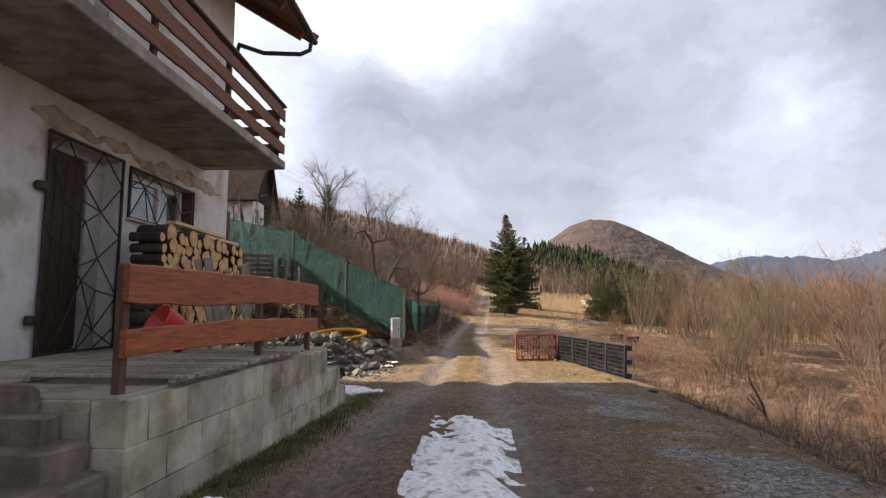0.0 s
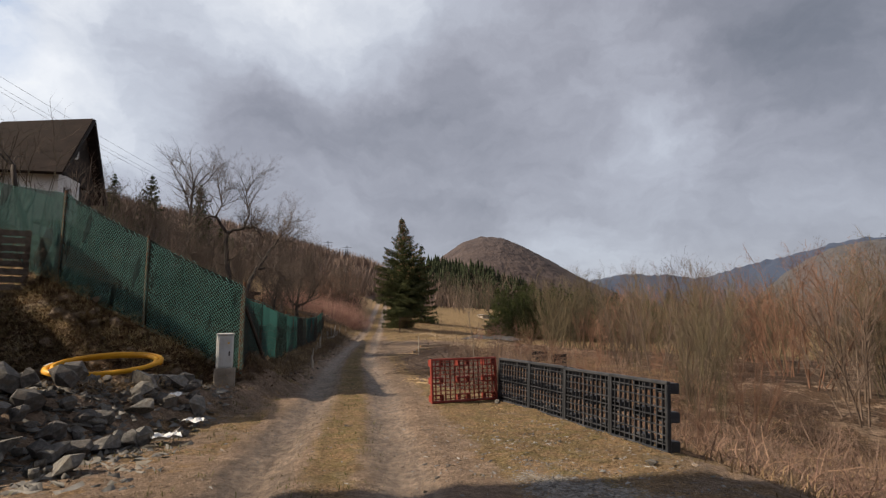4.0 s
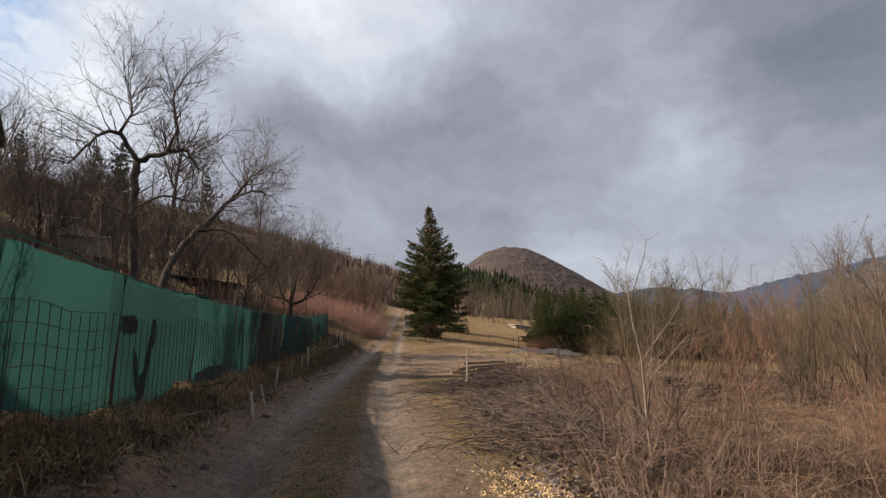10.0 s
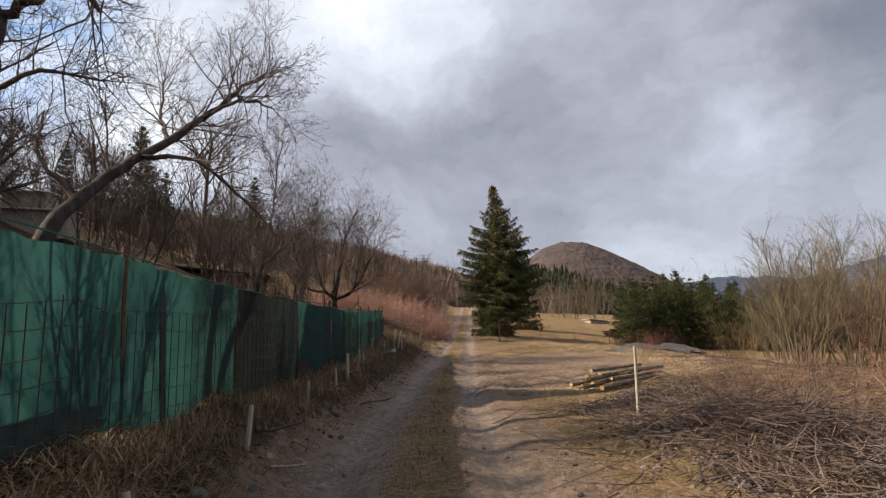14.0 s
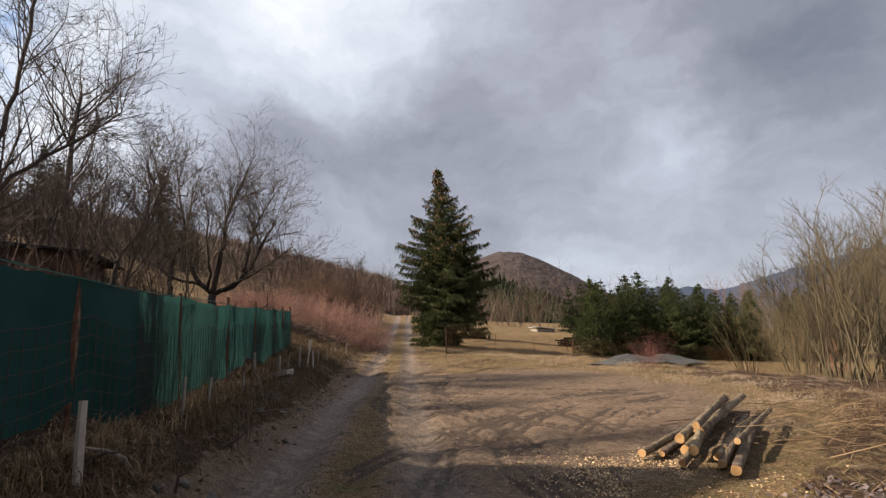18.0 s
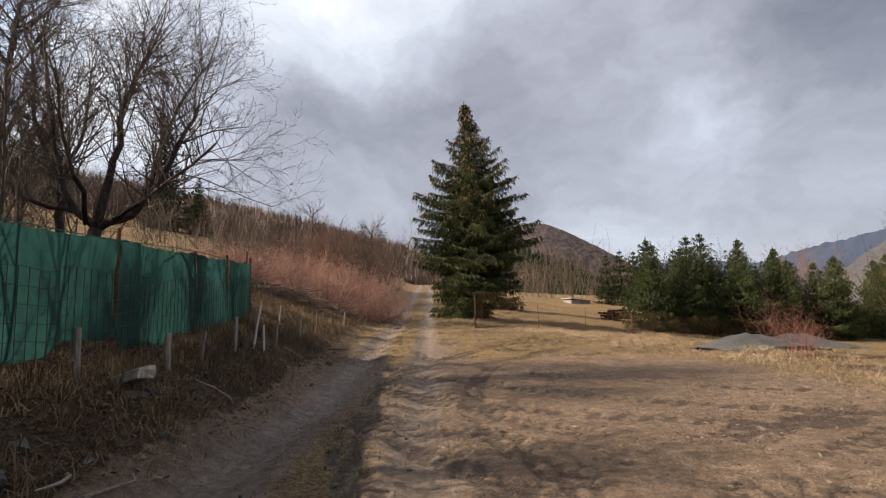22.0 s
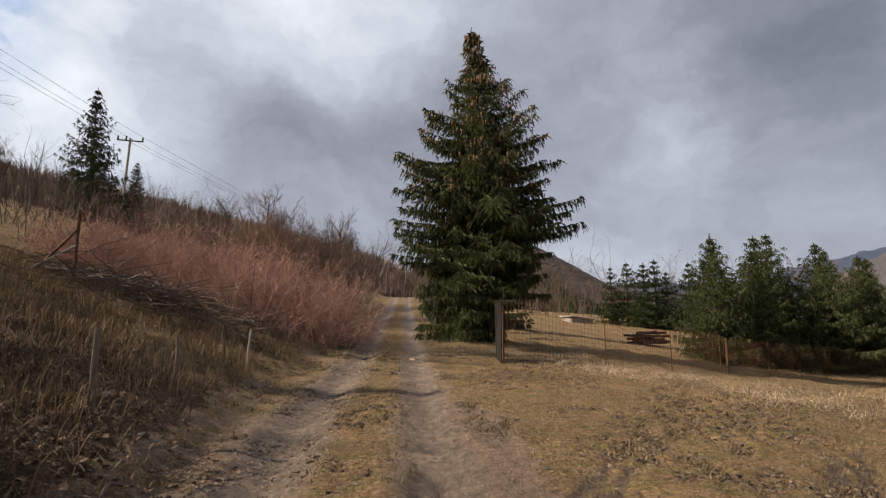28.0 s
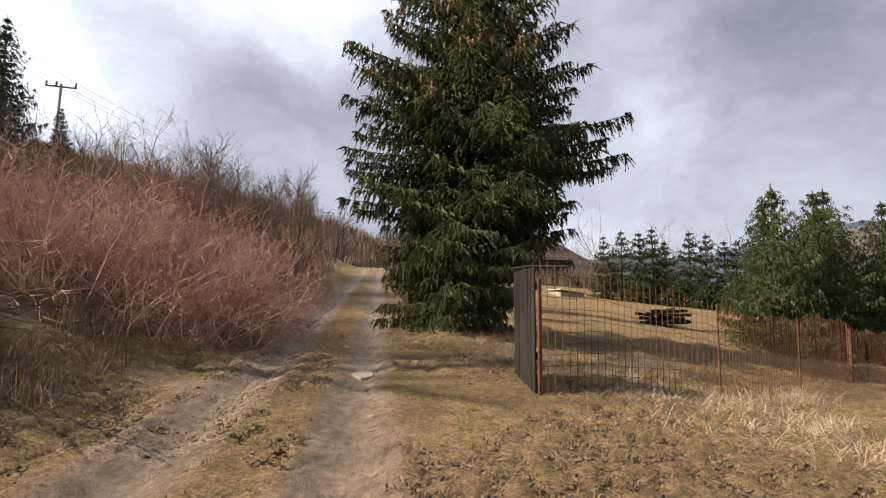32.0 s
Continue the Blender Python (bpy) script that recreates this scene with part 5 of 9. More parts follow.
CURTAIN = material("grey_curtain", [(0.42, 0.44, 0.46), (0.58, 0.60, 0.62)], 9, 4, 0.9, 0, stretch=(1, 6, .3))
GUTTER = material("dark_gutter", [(0.03, 0.025, 0.024), (0.06, 0.05, 0.047)], 6, 5, 0.45, 0.1, 40, 0.002, metal=0.3)


def glass_material():
    m = bpy.data.materials.new("window_glass")
    m.use_nodes = True
    b = m.node_tree.nodes["Principled BSDF"]
    b.inputs["Base Color"].default_value = (0.9, 0.95, 0.95, 1)
    b.inputs["Roughness"].default_value = 0.03
    b.inputs["Transmission Weight"].default_value = 1.0
    b.inputs["IOR"].default_value = 1.45
    return m


GLASS = glass_material()
balcony_house()


# ---- the porch ----
WALL_A, WALL_B = Vector((-1.66, 2.86, 0)), Vector((-1.28, 7.45, 0))
ALONG = (WALL_B - WALL_A).normalized()
P_TURN = math.degrees(math.atan2(-ALONG.x, ALONG.y))


def porch():
    p = thing("porch", None, None, (WALL_A.x, WALL_A.y, 0), (0, 0, P_TURN), "concrete-block porch with a worn screed top", "porch", kind="structure")
    rng = random.Random(4)
    top = .62
    part("porch_fill", Geo().box((-1.16, 2.10, top / 2 - .12), (1.9, 4.0, top + .10)), CONCRETE, p)
    part("porch_floor", Geo().box((-1.20, 2.02, top - .012), (2.30, 3.80, .05), chamfer=.012), CONCRETE, p, "grey worn screed")
    meshes = [Geo().box((-.1, .2, .12), (.20, .397, .247), chamfer=.005, wob=.004, rng=rng).mesh("block", BLOCK) for _ in range(5)]
    shorts = [Geo().box((-.1, .1, .12), (.20, .197, .247), chamfer=.005, wob=.004, rng=rng).mesh("block", BLOCK) for _ in range(3)]
    for c in range(4):
        z = -.38 + .25 * c
        y, end = 0.11, (4.75, 4.66, 4.34, 3.72)[c]
        if c % 2:
            b = part("block", shorts[c % 3], None, p)
            b.location = (0, .11, z)
            y = .31
        while y + .4 < end + .05:
            b = part("block", rng.choice(meshes), None, p)
            b.location = (rng.uniform(-.005, .004), y, z)
            y += .4
        if end - y > .1:
            b = part("block", shorts[c % 3], None, p)
            b.location = (0, y, z)
    part("mortar_core", Geo().box((-.105, 1.96, .12), (.18, 3.66, .97)).box((-.105, 3.98, -.02), (.18, .6, .72)).box((-.105, 4.4, -.15), (.18, .5, .45)), CONCRETE, p)
    # near end wall and steps down to the yard
    for k, (z, a, b) in enumerate(((.37, -.66, -.205), (.12, -.66, -.205), (-.13, -.66, -.205))):
        part("block", Geo().box(((a + b) / 2, .21, z + .12), (b - a - .008, .20, .242), chamfer=.009, wob=.004, rng=rng).mesh("block", BLOCK), None, p)
    for z, xr, yf in ((.68, -.47, .04), (.55, -.33, -.05), (.41, -.18, -.20), (.26, -.07, -.36), (.10, -.02, -.54)):
        part("step", Geo().box(((xr - 2.6) / 2, (yf + .10) / 2, z / 2 - .2), (xr + 2.6, .10 - yf, z + .42), chamfer=.02, wob=.012, rng=rng), STEPDARK, p, "worn dark concrete step")
    return p


STEPDARK = material("worn_step_concrete", [(0.09, 0.07, 0.052), (0.16, 0.13, 0.10), (0.24, 0.20, 0.155)], 4, 8, 0.92, 0.7, 45, 0.012, spots=((0.07, 0.06, 0.04), 0.7), spot_scale=3)
porch()


def porch_rail():
    t = thing("wooden_railing", None, None, (WALL_A.x, WALL_A.y, .64), (0, 0, P_TURN), "railing of wavy-edged reddish varnished boards on dark posts", "railing")
    rng = random.Random(12)
    for y in (.20, 2.03, 3.34):
        part("post", Geo().box((-.115, y, .34), (.06, .05, .72), chamfer=.008), DARKWOOD, t)
    for z, tall in ((.60, .225), (.27, .165)):
        b = part("rail_board", board(-.062, .14, 3.48, z, tall, rng, .038, .022), BOARD, t, "reddish varnished board with bark-wavy edges")
        for y in (.20, 2.03, 3.34):
            for s in (-.05, .05):
                part("screw", Geo().tube([(-.044, y, z + s), (-.040, y, z + s)], .008, 6), WIRE, b)


porch_rail()


# ---- the green net fence ----
def net_material():
    m = bpy.data.materials.new("green_shade_net")
    m.use_nodes = True
    nt = m.node_tree
    L = nt.links.new
    b = nt.nodes["Principled BSDF"]
    co = nt.nodes.new("ShaderNodeTexCoord")
    n = nt.nodes.new("ShaderNodeTexNoise")
    n.inputs["Scale"].default_value, n.inputs["Detail"].default_value = 1.1, 8
    L(co.outputs["Object"], n.inputs["Vector"])
    r = nt.nodes.new("ShaderNodeValToRGB")
    r.color_ramp.elements[0].position, r.color_ramp.elements[1].position = .3, .7
    r.color_ramp.elements[0].color, r.color_ramp.elements[1].color = (0.0155, 0.051, 0.046, 1), (0.027, 0.084, 0.076, 1)
    L(n.outputs[0], r.inputs[0])
    L(r.outputs[0], b.inputs["Base Color"])
    b.inputs["Roughness"].default_value = .75
    b.inputs["Specular IOR Level"].default_value = .12
    t = nt.nodes.new("ShaderNodeBsdfTranslucent")
    L(r.outputs[0], t.inputs[0])
    mx = nt.nodes.new("ShaderNodeMixShader")
    mx.inputs[0].default_value = .5
    L(b.outputs[0], mx.inputs[1])
    L(t.outputs[0], mx.inputs[2])
    L(mx.outputs[0], nt.nodes["Material Output"].inputs[0])
    w = nt.nodes.new("ShaderNodeTexNoise")
    w.inputs["Scale"].default_value = 60
    L(co.outputs["Object"], w.inputs["Vector"])
    bu = nt.nodes.new("ShaderNodeBump")
    bu.inputs["Strength"].default_value, bu.inputs["Distance"].default_value = .5, .004
    L(w.outputs[0], bu.inputs["Height"])
    L(bu.outputs[0], b.inputs["Normal"])
    return m


NET = net_material()
FENCE_TOP = curve([16.3, 18, 21, 25, 29, 33, 36, 40, 45], [1.42, 1.38, 1.24, 1.20, 1.20, 1.26, 1.34, 1.55, 1.80])


def road_fence():
    t = thing("net_fence", None, None, (0, 0, 0), (0, 0, 0), "green shade-net fence on wire mesh along the dirt track", "fence")
    rng = random.Random(21)
    ys = [16.3, 18.2, 20.5, 22.7, 25.0, 27.2, 29.6, 32.0, 34.4, 36.8, 39.2, 41.6, 43.3, 45.0]
    foot = lambda y: up(float(FENCE_X(y)), y)
    # posts
    for i, y in enumerate(ys):
        x, top = float(FENCE_X(y)), float(FENCE_TOP(y)) + rng.uniform(.02, .13)
        lean = rng.uniform(-.03, .03)
        part("fence_post", Geo().tube([(x - .03, y, foot(y) - .3), (x - .03, y + lean, top)], .024, 8), RUST, t, "rusty steel tube post")
    for i, (a, b) in enumerate(zip(ys, ys[1:])):
        # the net of one bay: slack cloth, wavy below, with its lower hem off the ground in places
        n, m = 22, 10
        vs = []
        lift = rng.uniform(.0, .14) if i % 3 else rng.uniform(.1, .3)
        ph = rng.uniform(0, 6)
        for k in range(n + 1):
            y = a + (b - a) * k / n
            f, tp = foot(y) + lift * .8 + .05 * math.sin(y * 2.3 + ph), float(FENCE_TOP(y)) - .03 * math.sin(math.pi * k / n) + rng.uniform(-.012, .012)
            for j in range(m + 1):
                v = j / m
                bulge = .018 * math.sin(y * 1.7 + ph) * math.sin(math.pi * v) + .004 * math.sin(y * 9 + 4 * v + ph) + .012 * math.sin(v * 5 + ph + y)
                vs.append((float(FENCE_X(y)) - .012 + bulge, y, f + (tp - f) * v))
        fs = [(k * (m + 1) + j, (k + 1) * (m + 1) + j, (k + 1) * (m + 1) + j + 1, k * (m + 1) + j + 1) for k in range(n) for j in range(m)]
        me = Geo().add(vs, fs).mesh("net", BLACKNET if i == 5 else NET, True)
        part("net", me, None, t, "slack black shade cloth" if i == 5 else "slack green shade cloth with dark stains")
    # welded mesh over the lower half, chain link over the rest
    g = Geo()
    y = 16.35
    while y < 45:
        x = float(FENCE_X(y)) + .035
        f = foot(y)
        g.tube([(x, y, f - .05), (x + rng.uniform(-.006, .006), y + rng.uniform(-.01, .01), f + .84)], .0034, 4, False)
        y += .13
    for k in range(7):
        pts = []
        for y in np.linspace(16.35, 45, 90):
            pts.append((float(FENCE_X(y)) + .035, y, foot(y) + .84 * k / 6 + rng.uniform(-.006, .006)))
        g.tube(pts, .0034, 4, False)
    part("wire_mesh", g, WIREDARK, t, "rusty welded wire mesh", kind="stuff")
    g = Geo()
    for a, b in ((16.35, 18.2), (20.2, 22.6), (26, 28.2), (33, 36)):
        chain_link(g, lambda y: (float(FENCE_X(y)) + .022, y, foot(y) + .05), lambda y: (float(FENCE_X(y)) + .022, y, float(FENCE_TOP(y)) - .01), a, b, .05)
    part("chain_link", g, WIREDARK, t, "old chain-link wire", kind="stuff")
    pts = [(float(FENCE_X(y)) - .005, y, float(FENCE_TOP(y)) + .004 + .02 * math.sin(y * 1.1)) for y in np.linspace(16.3, 45, 60)]
    part("tension_wire", Geo().tube(pts, .006, 4), GREENCORD, t)
    # the slanting brace of the first post
    part("brace", Geo().tube([(-1.1, 16.35, 1.25), (-.78, 17.35, up(-.78, 17.4))], .032, 8), IRON, t)
    # dark patches sewn on the cloth, and a forked tear with dark leaves behind it
    rng2 = random.Random(8)
    def blot(bits, label):
        g = Geo()
        for y, z, w, h, tilt in bits:
            n = 34
            x = float(FENCE_X(y)) + .017
            ring = []
            for k in range(n):
                q = 6.283 * k / n
                r = rng2.uniform(.85, 1.12) * min(1.25, 1 / max(abs(math.cos(q)), abs(math.sin(q)) * .9, .72))
                dy, dz = w / 2 * r * math.cos(q), h / 2 * r * math.sin(q)
                ring.append((y + dy * math.cos(tilt) - dz * math.sin(tilt), z + dy * math.sin(tilt) + dz * math.cos(tilt)))
            g.add([(x + rng2.uniform(0, .006), a, c) for a, c in ring] + [(x - .004, a, c) for a, c in ring], [tuple(range(n))] + [(k, n + k, n + (k + 1) % n, (k + 1) % n) for k in range(n)])
        part("patch", g, DARKCLOTH, t, label)
    blot([(20.65, .82, .38, .15, 0)], "dark patch over a hole in the net")
    blot([(21.05, .15, .17, .36, 0), (21.15, .47, .10, .42, -.25), (21.25, .74, .11, .24, 0), (20.88, .40, .08, .36, .35)], "forked dark tear in the net")
    blot([(23.75, .19, 2.1, .17, .01)], "dark torn hem of the net")
    blot([(25.5, .5, .10, .9, .1)], "narrow dark upright streak on the net")


def chain_link(g, low, high, a, b, step, r=.0016):
    """Diamond wire between two edges, as zigzag wires."""
    n = round((b - a) / step)
    for sgn in (1, -1):
        for i in range(-40, n + 1):
            pts = []
            for k in range(0, 41):
                s = a + (i + (k if sgn > 0 else 40 - k)) * step
                if s < a or s > b:
                    continue
                lo, hi = Vector(low(s)), Vector(high(s))
                v = k * step * .95 / max(.3, (hi - lo).length)
                if v <= 1:
                    pts.append(tuple(lo.lerp(hi, v)))
            if len(pts) > 1:
                g.tube(pts[::2] if len(pts) > 4 else pts, r, 3, False)


BLACKNET = NET.copy()
BLACKNET.name = "black_shade_net"
for _e in BLACKNET.node_tree.nodes["Color Ramp"].color_ramp.elements:
    _e.color = (0.016, 0.022, 0.02, 1)
WIREDARK = material("rusted_wire", [(0.035, 0.03, 0.027), (0.085, 0.07, 0.06)], 20, 4, 0.7, 0, metal=.3)
GREENCORD = material("green_cord", [(0.02, 0.10, 0.08), (0.03, 0.14, 0.11)], 20, 4, 0.7, 0)
DARKCLOTH = material("dark_cloth", [(0.014, 0.024, 0.022), (0.034, 0.052, 0.047)], 9, 5, 0.9, 0.3, 60, .003)
road_fence()


def slope_fence():
    """The same net going up the bank from the corner."""
    t = thing("net_fence", None, None, (0, 0, 0), (0, 0, 0), "green chain-link and net fence climbing the earth bank", "fence")
    posts = [(-1.12, 16.3, 1.62), (-3.02, 17.3, 2.55), (-5.05, 18.6, 3.66), (-8.9, 21.6, 4.72)]
    feet = [min(up(x, y), z - 1.35) for x, y, z in posts]
    rng = random.Random(3)
    for (x, y, z), f in zip(posts, feet):
        part("fence_post", Geo().tube([(x, y, min(f, up(x, y)) - .3), (x, y, z + .06)], .026, 8), RUST, t, "rusty steel tube post")
    link = Geo()
    for i in range(3):
        (xa, ya, za), (xb, yb, zb) = posts[i], posts[i + 1]
        n, m = 26, 10
        vs = []
        for k in range(n + 1):
            u = k / n
            x, y = xa + (xb - xa) * u, ya + (yb - ya) * u
            f = feet[i] + (feet[i + 1] - feet[i]) * u + .06
            tp = za + (zb - za) * u - .04 * math.sin(math.pi * u)
            for j in range(m + 1):
                v = j / m
                o = .02 * math.sin(9 * u + 5 * v + i) + .012 * math.sin(31 * u + 3 * v)
                vs.append((x + o * .5, y + o, f + (tp - f) * v))
        fs = [(k * (m + 1) + j, (k + 1) * (m + 1) + j, (k + 1) * (m + 1) + j + 1, k * (m + 1) + j + 1) for k in range(n) for j in range(m)]
        part("net", Geo().add(vs, fs).mesh("net", NETDARK, True), None, t, "dark green shade cloth")
        ln = math.hypot(xb - xa, yb - ya)
        lo = lambda s, xa=xa, ya=ya, xb=xb, yb=yb, ln=ln, i=i: (xa + (xb - xa) * s / ln + .03, ya + (yb - ya) * s / ln - .05, feet[i] + (feet[i + 1] - feet[i]) * s / ln)
        hi = lambda s, xa=xa, ya=ya, xb=xb, yb=yb, ln=ln, za=za, zb=zb: (xa + (xb - xa) * s / ln + .03, ya + (yb - ya) * s / ln - .05, za + (zb - za) * s / ln)
        chain_link(link, lo, hi, 0, ln, .07, .0034)
    part("chain_link", link, GREENWIRE, t, "green-coated chain-link wire", kind="stuff")


NETDARK = NET.copy()
NETDARK.name = "dark_green_shade_net"
NETDARK.node_tree.nodes["Color Ramp"].color_ramp.elements[0].color = (0.0025, 0.014, 0.014, 1)
NETDARK.node_tree.nodes["Color Ramp"].color_ramp.elements[1].color = (0.006, 0.034, 0.033, 1)
_nt = NETDARK.node_tree
_clear = _nt.nodes.new("ShaderNodeBsdfTransparent")
_weave = _nt.nodes.new("ShaderNodeMixShader")
_weave.inputs[0].default_value = .2
_nt.links.new(_nt.nodes["Mix Shader"].outputs[0], _weave.inputs[1])
_nt.links.new(_clear.outputs[0], _weave.inputs[2])
_nt.links.new(_weave.outputs[0], _nt.nodes["Material Output"].inputs[0])
GREENWIRE = material("green_coated_wire", [(0.07, 0.19, 0.17), (0.17, 0.36, 0.33)], 20, 4, 0.35, 0, spec=.6)
slope_fence()


# ---- pallets on edge beside the track ----
def crate_pallet(wide, tall, deep, mat, cols, rows, plates):
    """A plastic pallet seen from its deck: frame, lattice, nine feet behind it. Local x along, z up, deck towards -y."""
    t = Geo()
    fr = .035
    for z in (fr / 2, tall - fr / 2):
        t.box((wide / 2, 0, z), (wide, .05, fr), chamfer=.006)
    for x in (fr / 2, wide - fr / 2):
        t.box((x, 0, tall / 2), (fr, .05, tall - 2 * fr), chamfer=.006)
    lat = Geo()
    for i in range(1, cols):
        lat.box((wide * i / cols, 0, tall / 2), (.011, .028, tall - .06))
    for k in range(1, rows):
        lat.box((wide / 2, .002, tall * k / rows), (wide - .06, .026, .011))
    feet = []
    for i in range(3):
        for k in range(3):
            w, h = wide * .16, tall * .13
            x, z = (wide * .10, wide / 2, wide * .90)[i], (tall * .10, tall / 2, tall * .90)[k]
            f = Geo()
            for dz in (-h / 2, h / 2):
                f.box((x, .065, z + dz), (w, .13, .014))
            for dx in (-w / 2, w / 2):
                f.box((x + dx, .065, z), (.014, .13, h))
            if plates:
                f.box((x, .128, z), (w, .012, h))
            feet.append(f)
    return t, lat, feet


def place_pallet(name, a, b, z, tall, mat, label, group, cols, rows, flip=False):
    a, b = Vector(a), Vector(b)
    wide = (b - a).length
    turn = math.degrees(math.atan2(b.y - a.y, b.x - a.x))
    t = thing(name, None, None, (a.x, a.y, z), (-3 if not flip else 3, 0, turn), label, "pallet", group)
    f, lat, feet = crate_pallet(wide, tall, .14, mat, cols, rows, mat is not REDPLASTIC)
    part("frame", f, mat, t)
    part("lattice", lat, mat, t)
    for q in feet:
        part("foot", q, mat, t)
    return t


REDPLASTIC = material("faded_red_plastic", [(0.13, 0.02, 0.014), (0.22, 0.038, 0.026), (0.30, 0.075, 0.054)], 3, 6, 0.55, 0.15, 40, .002)
BLACKPLASTIC = material("black_plastic", [(0.010, 0.011, 0.013), (0.024, 0.026, 0.030), (0.050, 0.051, 0.055)], 4, 7, 0.5, 0.15, 40, .002, vary=.15)
place_pallet("plastic_pallet", (1.90, 14.66), (3.02, 14.92), -.27, .67, REDPLASTIC, "faded red plastic pallet standing on edge by the track", "pallets on edge", 14, 11)
bl = [Vector((3.03, 14.88)), Vector((3.20, 13.92)), Vector((3.33, 12.96)), Vector((3.46, 12.0)), Vector((3.56, 11.05))]
for i, (a, b) in enumerate(zip(bl, bl[1:])):
    place_pallet("plastic_pallet", a, b, up((a.x + b.x) / 2, (a.y + b.y) / 2) - .02, .68, BLACKPLASTIC, "black plastic pallet standing on edge in a row", "pallets on edge", 11, 8)


# ---- the electricity box ----
def cable_box():
    x, y = -1.36, 16.12
    z = -.33
    t = thing("cable_box", None, None, (x, y, z), (0, 0, 6), "light grey plastic electricity box on a concrete plinth", "utility box")
    part("plinth", Geo().box((.01, 0, .24), (.33, .27, .64), chamfer=.012), CONCRETE, t, "stained concrete plinth")
    b = part("body", Geo().box((0, 0, .83), (.25, .25, .54), chamfer=.012), BOXGREY, t)
    part("roof", Geo().box((0, 0, 1.115), (.275, .275, .034), chamfer=.01), BOXGREY, t)
    d = part("door", Geo().box((.005, -.131, .83), (.21, .012, .49), chamfer=.004), BOXGREY, t)
    for k in range(6):
        part("rib", Geo().box((-.13, -.09 + .036 * k, .83), (.012, .014, .49), chamfer=.003), BOXGREY, b)
    for k in range(3):
        part("rib", Geo().box((-.085 + .036 * k, -.141, .83), (.014, .010, .47), chamfer=.003), BOXGREY, d)
    part("lock", Geo().box((.075, -.143, .80), (.022, .016, .075), chamfer=.004), IRON, d)
    part("label_plate", Geo().box((.06, -.139, .97), (.03, .004, .03)), YELLOWLABEL, d, "small yellow warning label")


BOXGREY = material("grey_polyester_box", [(0.46, 0.47, 0.46), (0.56, 0.57, 0.56)], 3, 7, 0.6, 0.1, 80, .001, spots=((0.36, 0.34, 0.30), .4), spot_scale=5)
YELLOWLABEL = material("yellow_label", [(0.6, 0.35, 0.06), (0.65, 0.42, 0.09)], 3, 3, 0.5, 0)
cable_box()


# ---- trees ----
LIGHT = [(5, .09, .01, 8, .66, 38), (5, .13, .05, 9, .58, 42), (3, .13, .06, 7, .6, 40), (2, .12, .04, 5, .6, 40), (1, .1, .06, 0, .5, 40)]
TALL = [(7, .05, .02, 15, .46, 42), (5, .11, .06, 10, .55, 42), (4, .12, .06, 9, .6, 40), (3, .10, .04, 0, .5, 40)]
SHOOT = [(4, .15, .05, 6, .62, 46), (3, .15, .07, 4, .62, 42), (2, .12, .05, 3, .6, 40), (1, .1, .06, 0, .5, 40)]


def guided_tree(name, at, seed, limbs, label, category, group="", spec=SHOOT, mats=(BARK, TWIG)):
    """A pruned tree whose main limbs follow given bends. limbs: (points from its foot, radius at both ends, side shoots, their length, upward pull)."""
    rng = random.Random(seed)
    g = Geo()
    for pts, r0, r1, kids, ln, lift in limbs:
        pts = [Vector(p) for p in pts]
        ends = [pts[0] * 2 - pts[1], *pts, pts[-1] * 2 - pts[-2]]
        line = []
        for a, b, c, d in zip(ends, ends[1:], ends[2:], ends[3:]):
            for k in range(4):
                u = k / 4
                q = .5 * (2 * b + (c - a) * u + (2 * a - 5 * b + 4 * c - d) * u * u + (3 * b - a - 3 * c + d) * u ** 3)
                line.append(q + Vector((rng.gauss(0, .018), rng.gauss(0, .018), rng.gauss(0, .015))))
        line.append(pts[-1])
        n = len(line) - 1
        rads = [.8 * (r0 + (r1 - r0) * i / n) * rng.uniform(.93, 1.1) for i in range(n + 1)]
        g.tube(line, rads, 8, True)
        for k in range(round(kids * 1.3)):
            u = 1.0 if k < 2 else rng.uniform(.22, 1.0) ** .8
            i = min(n - 1, int(u * n))
            q = line[i].lerp(line[i + 1], u * n - i)
            ax = (line[i + 1] - line[i]).normalized()
            side = ax.orthogonal().normalized()
            side.rotate(Matrix.Rotation(rng.uniform(0, 6.283), 3, ax))
            d = side * rng.uniform(.6, 1) + ax * rng.uniform(.1, .9) + Vector((0, 0, lift * rng.uniform(.3, 1.6)))
            grow(g, q, d, ln * rng.uniform(.5, 1.25), max(.006, min(.015, rads[i] * rng.uniform(.3, .5))), 0, rng, spec, 5)
    t = thing(name, None, None, at, label=label, category=category, group=group)
    split_tree(g, t, mats)
    return t


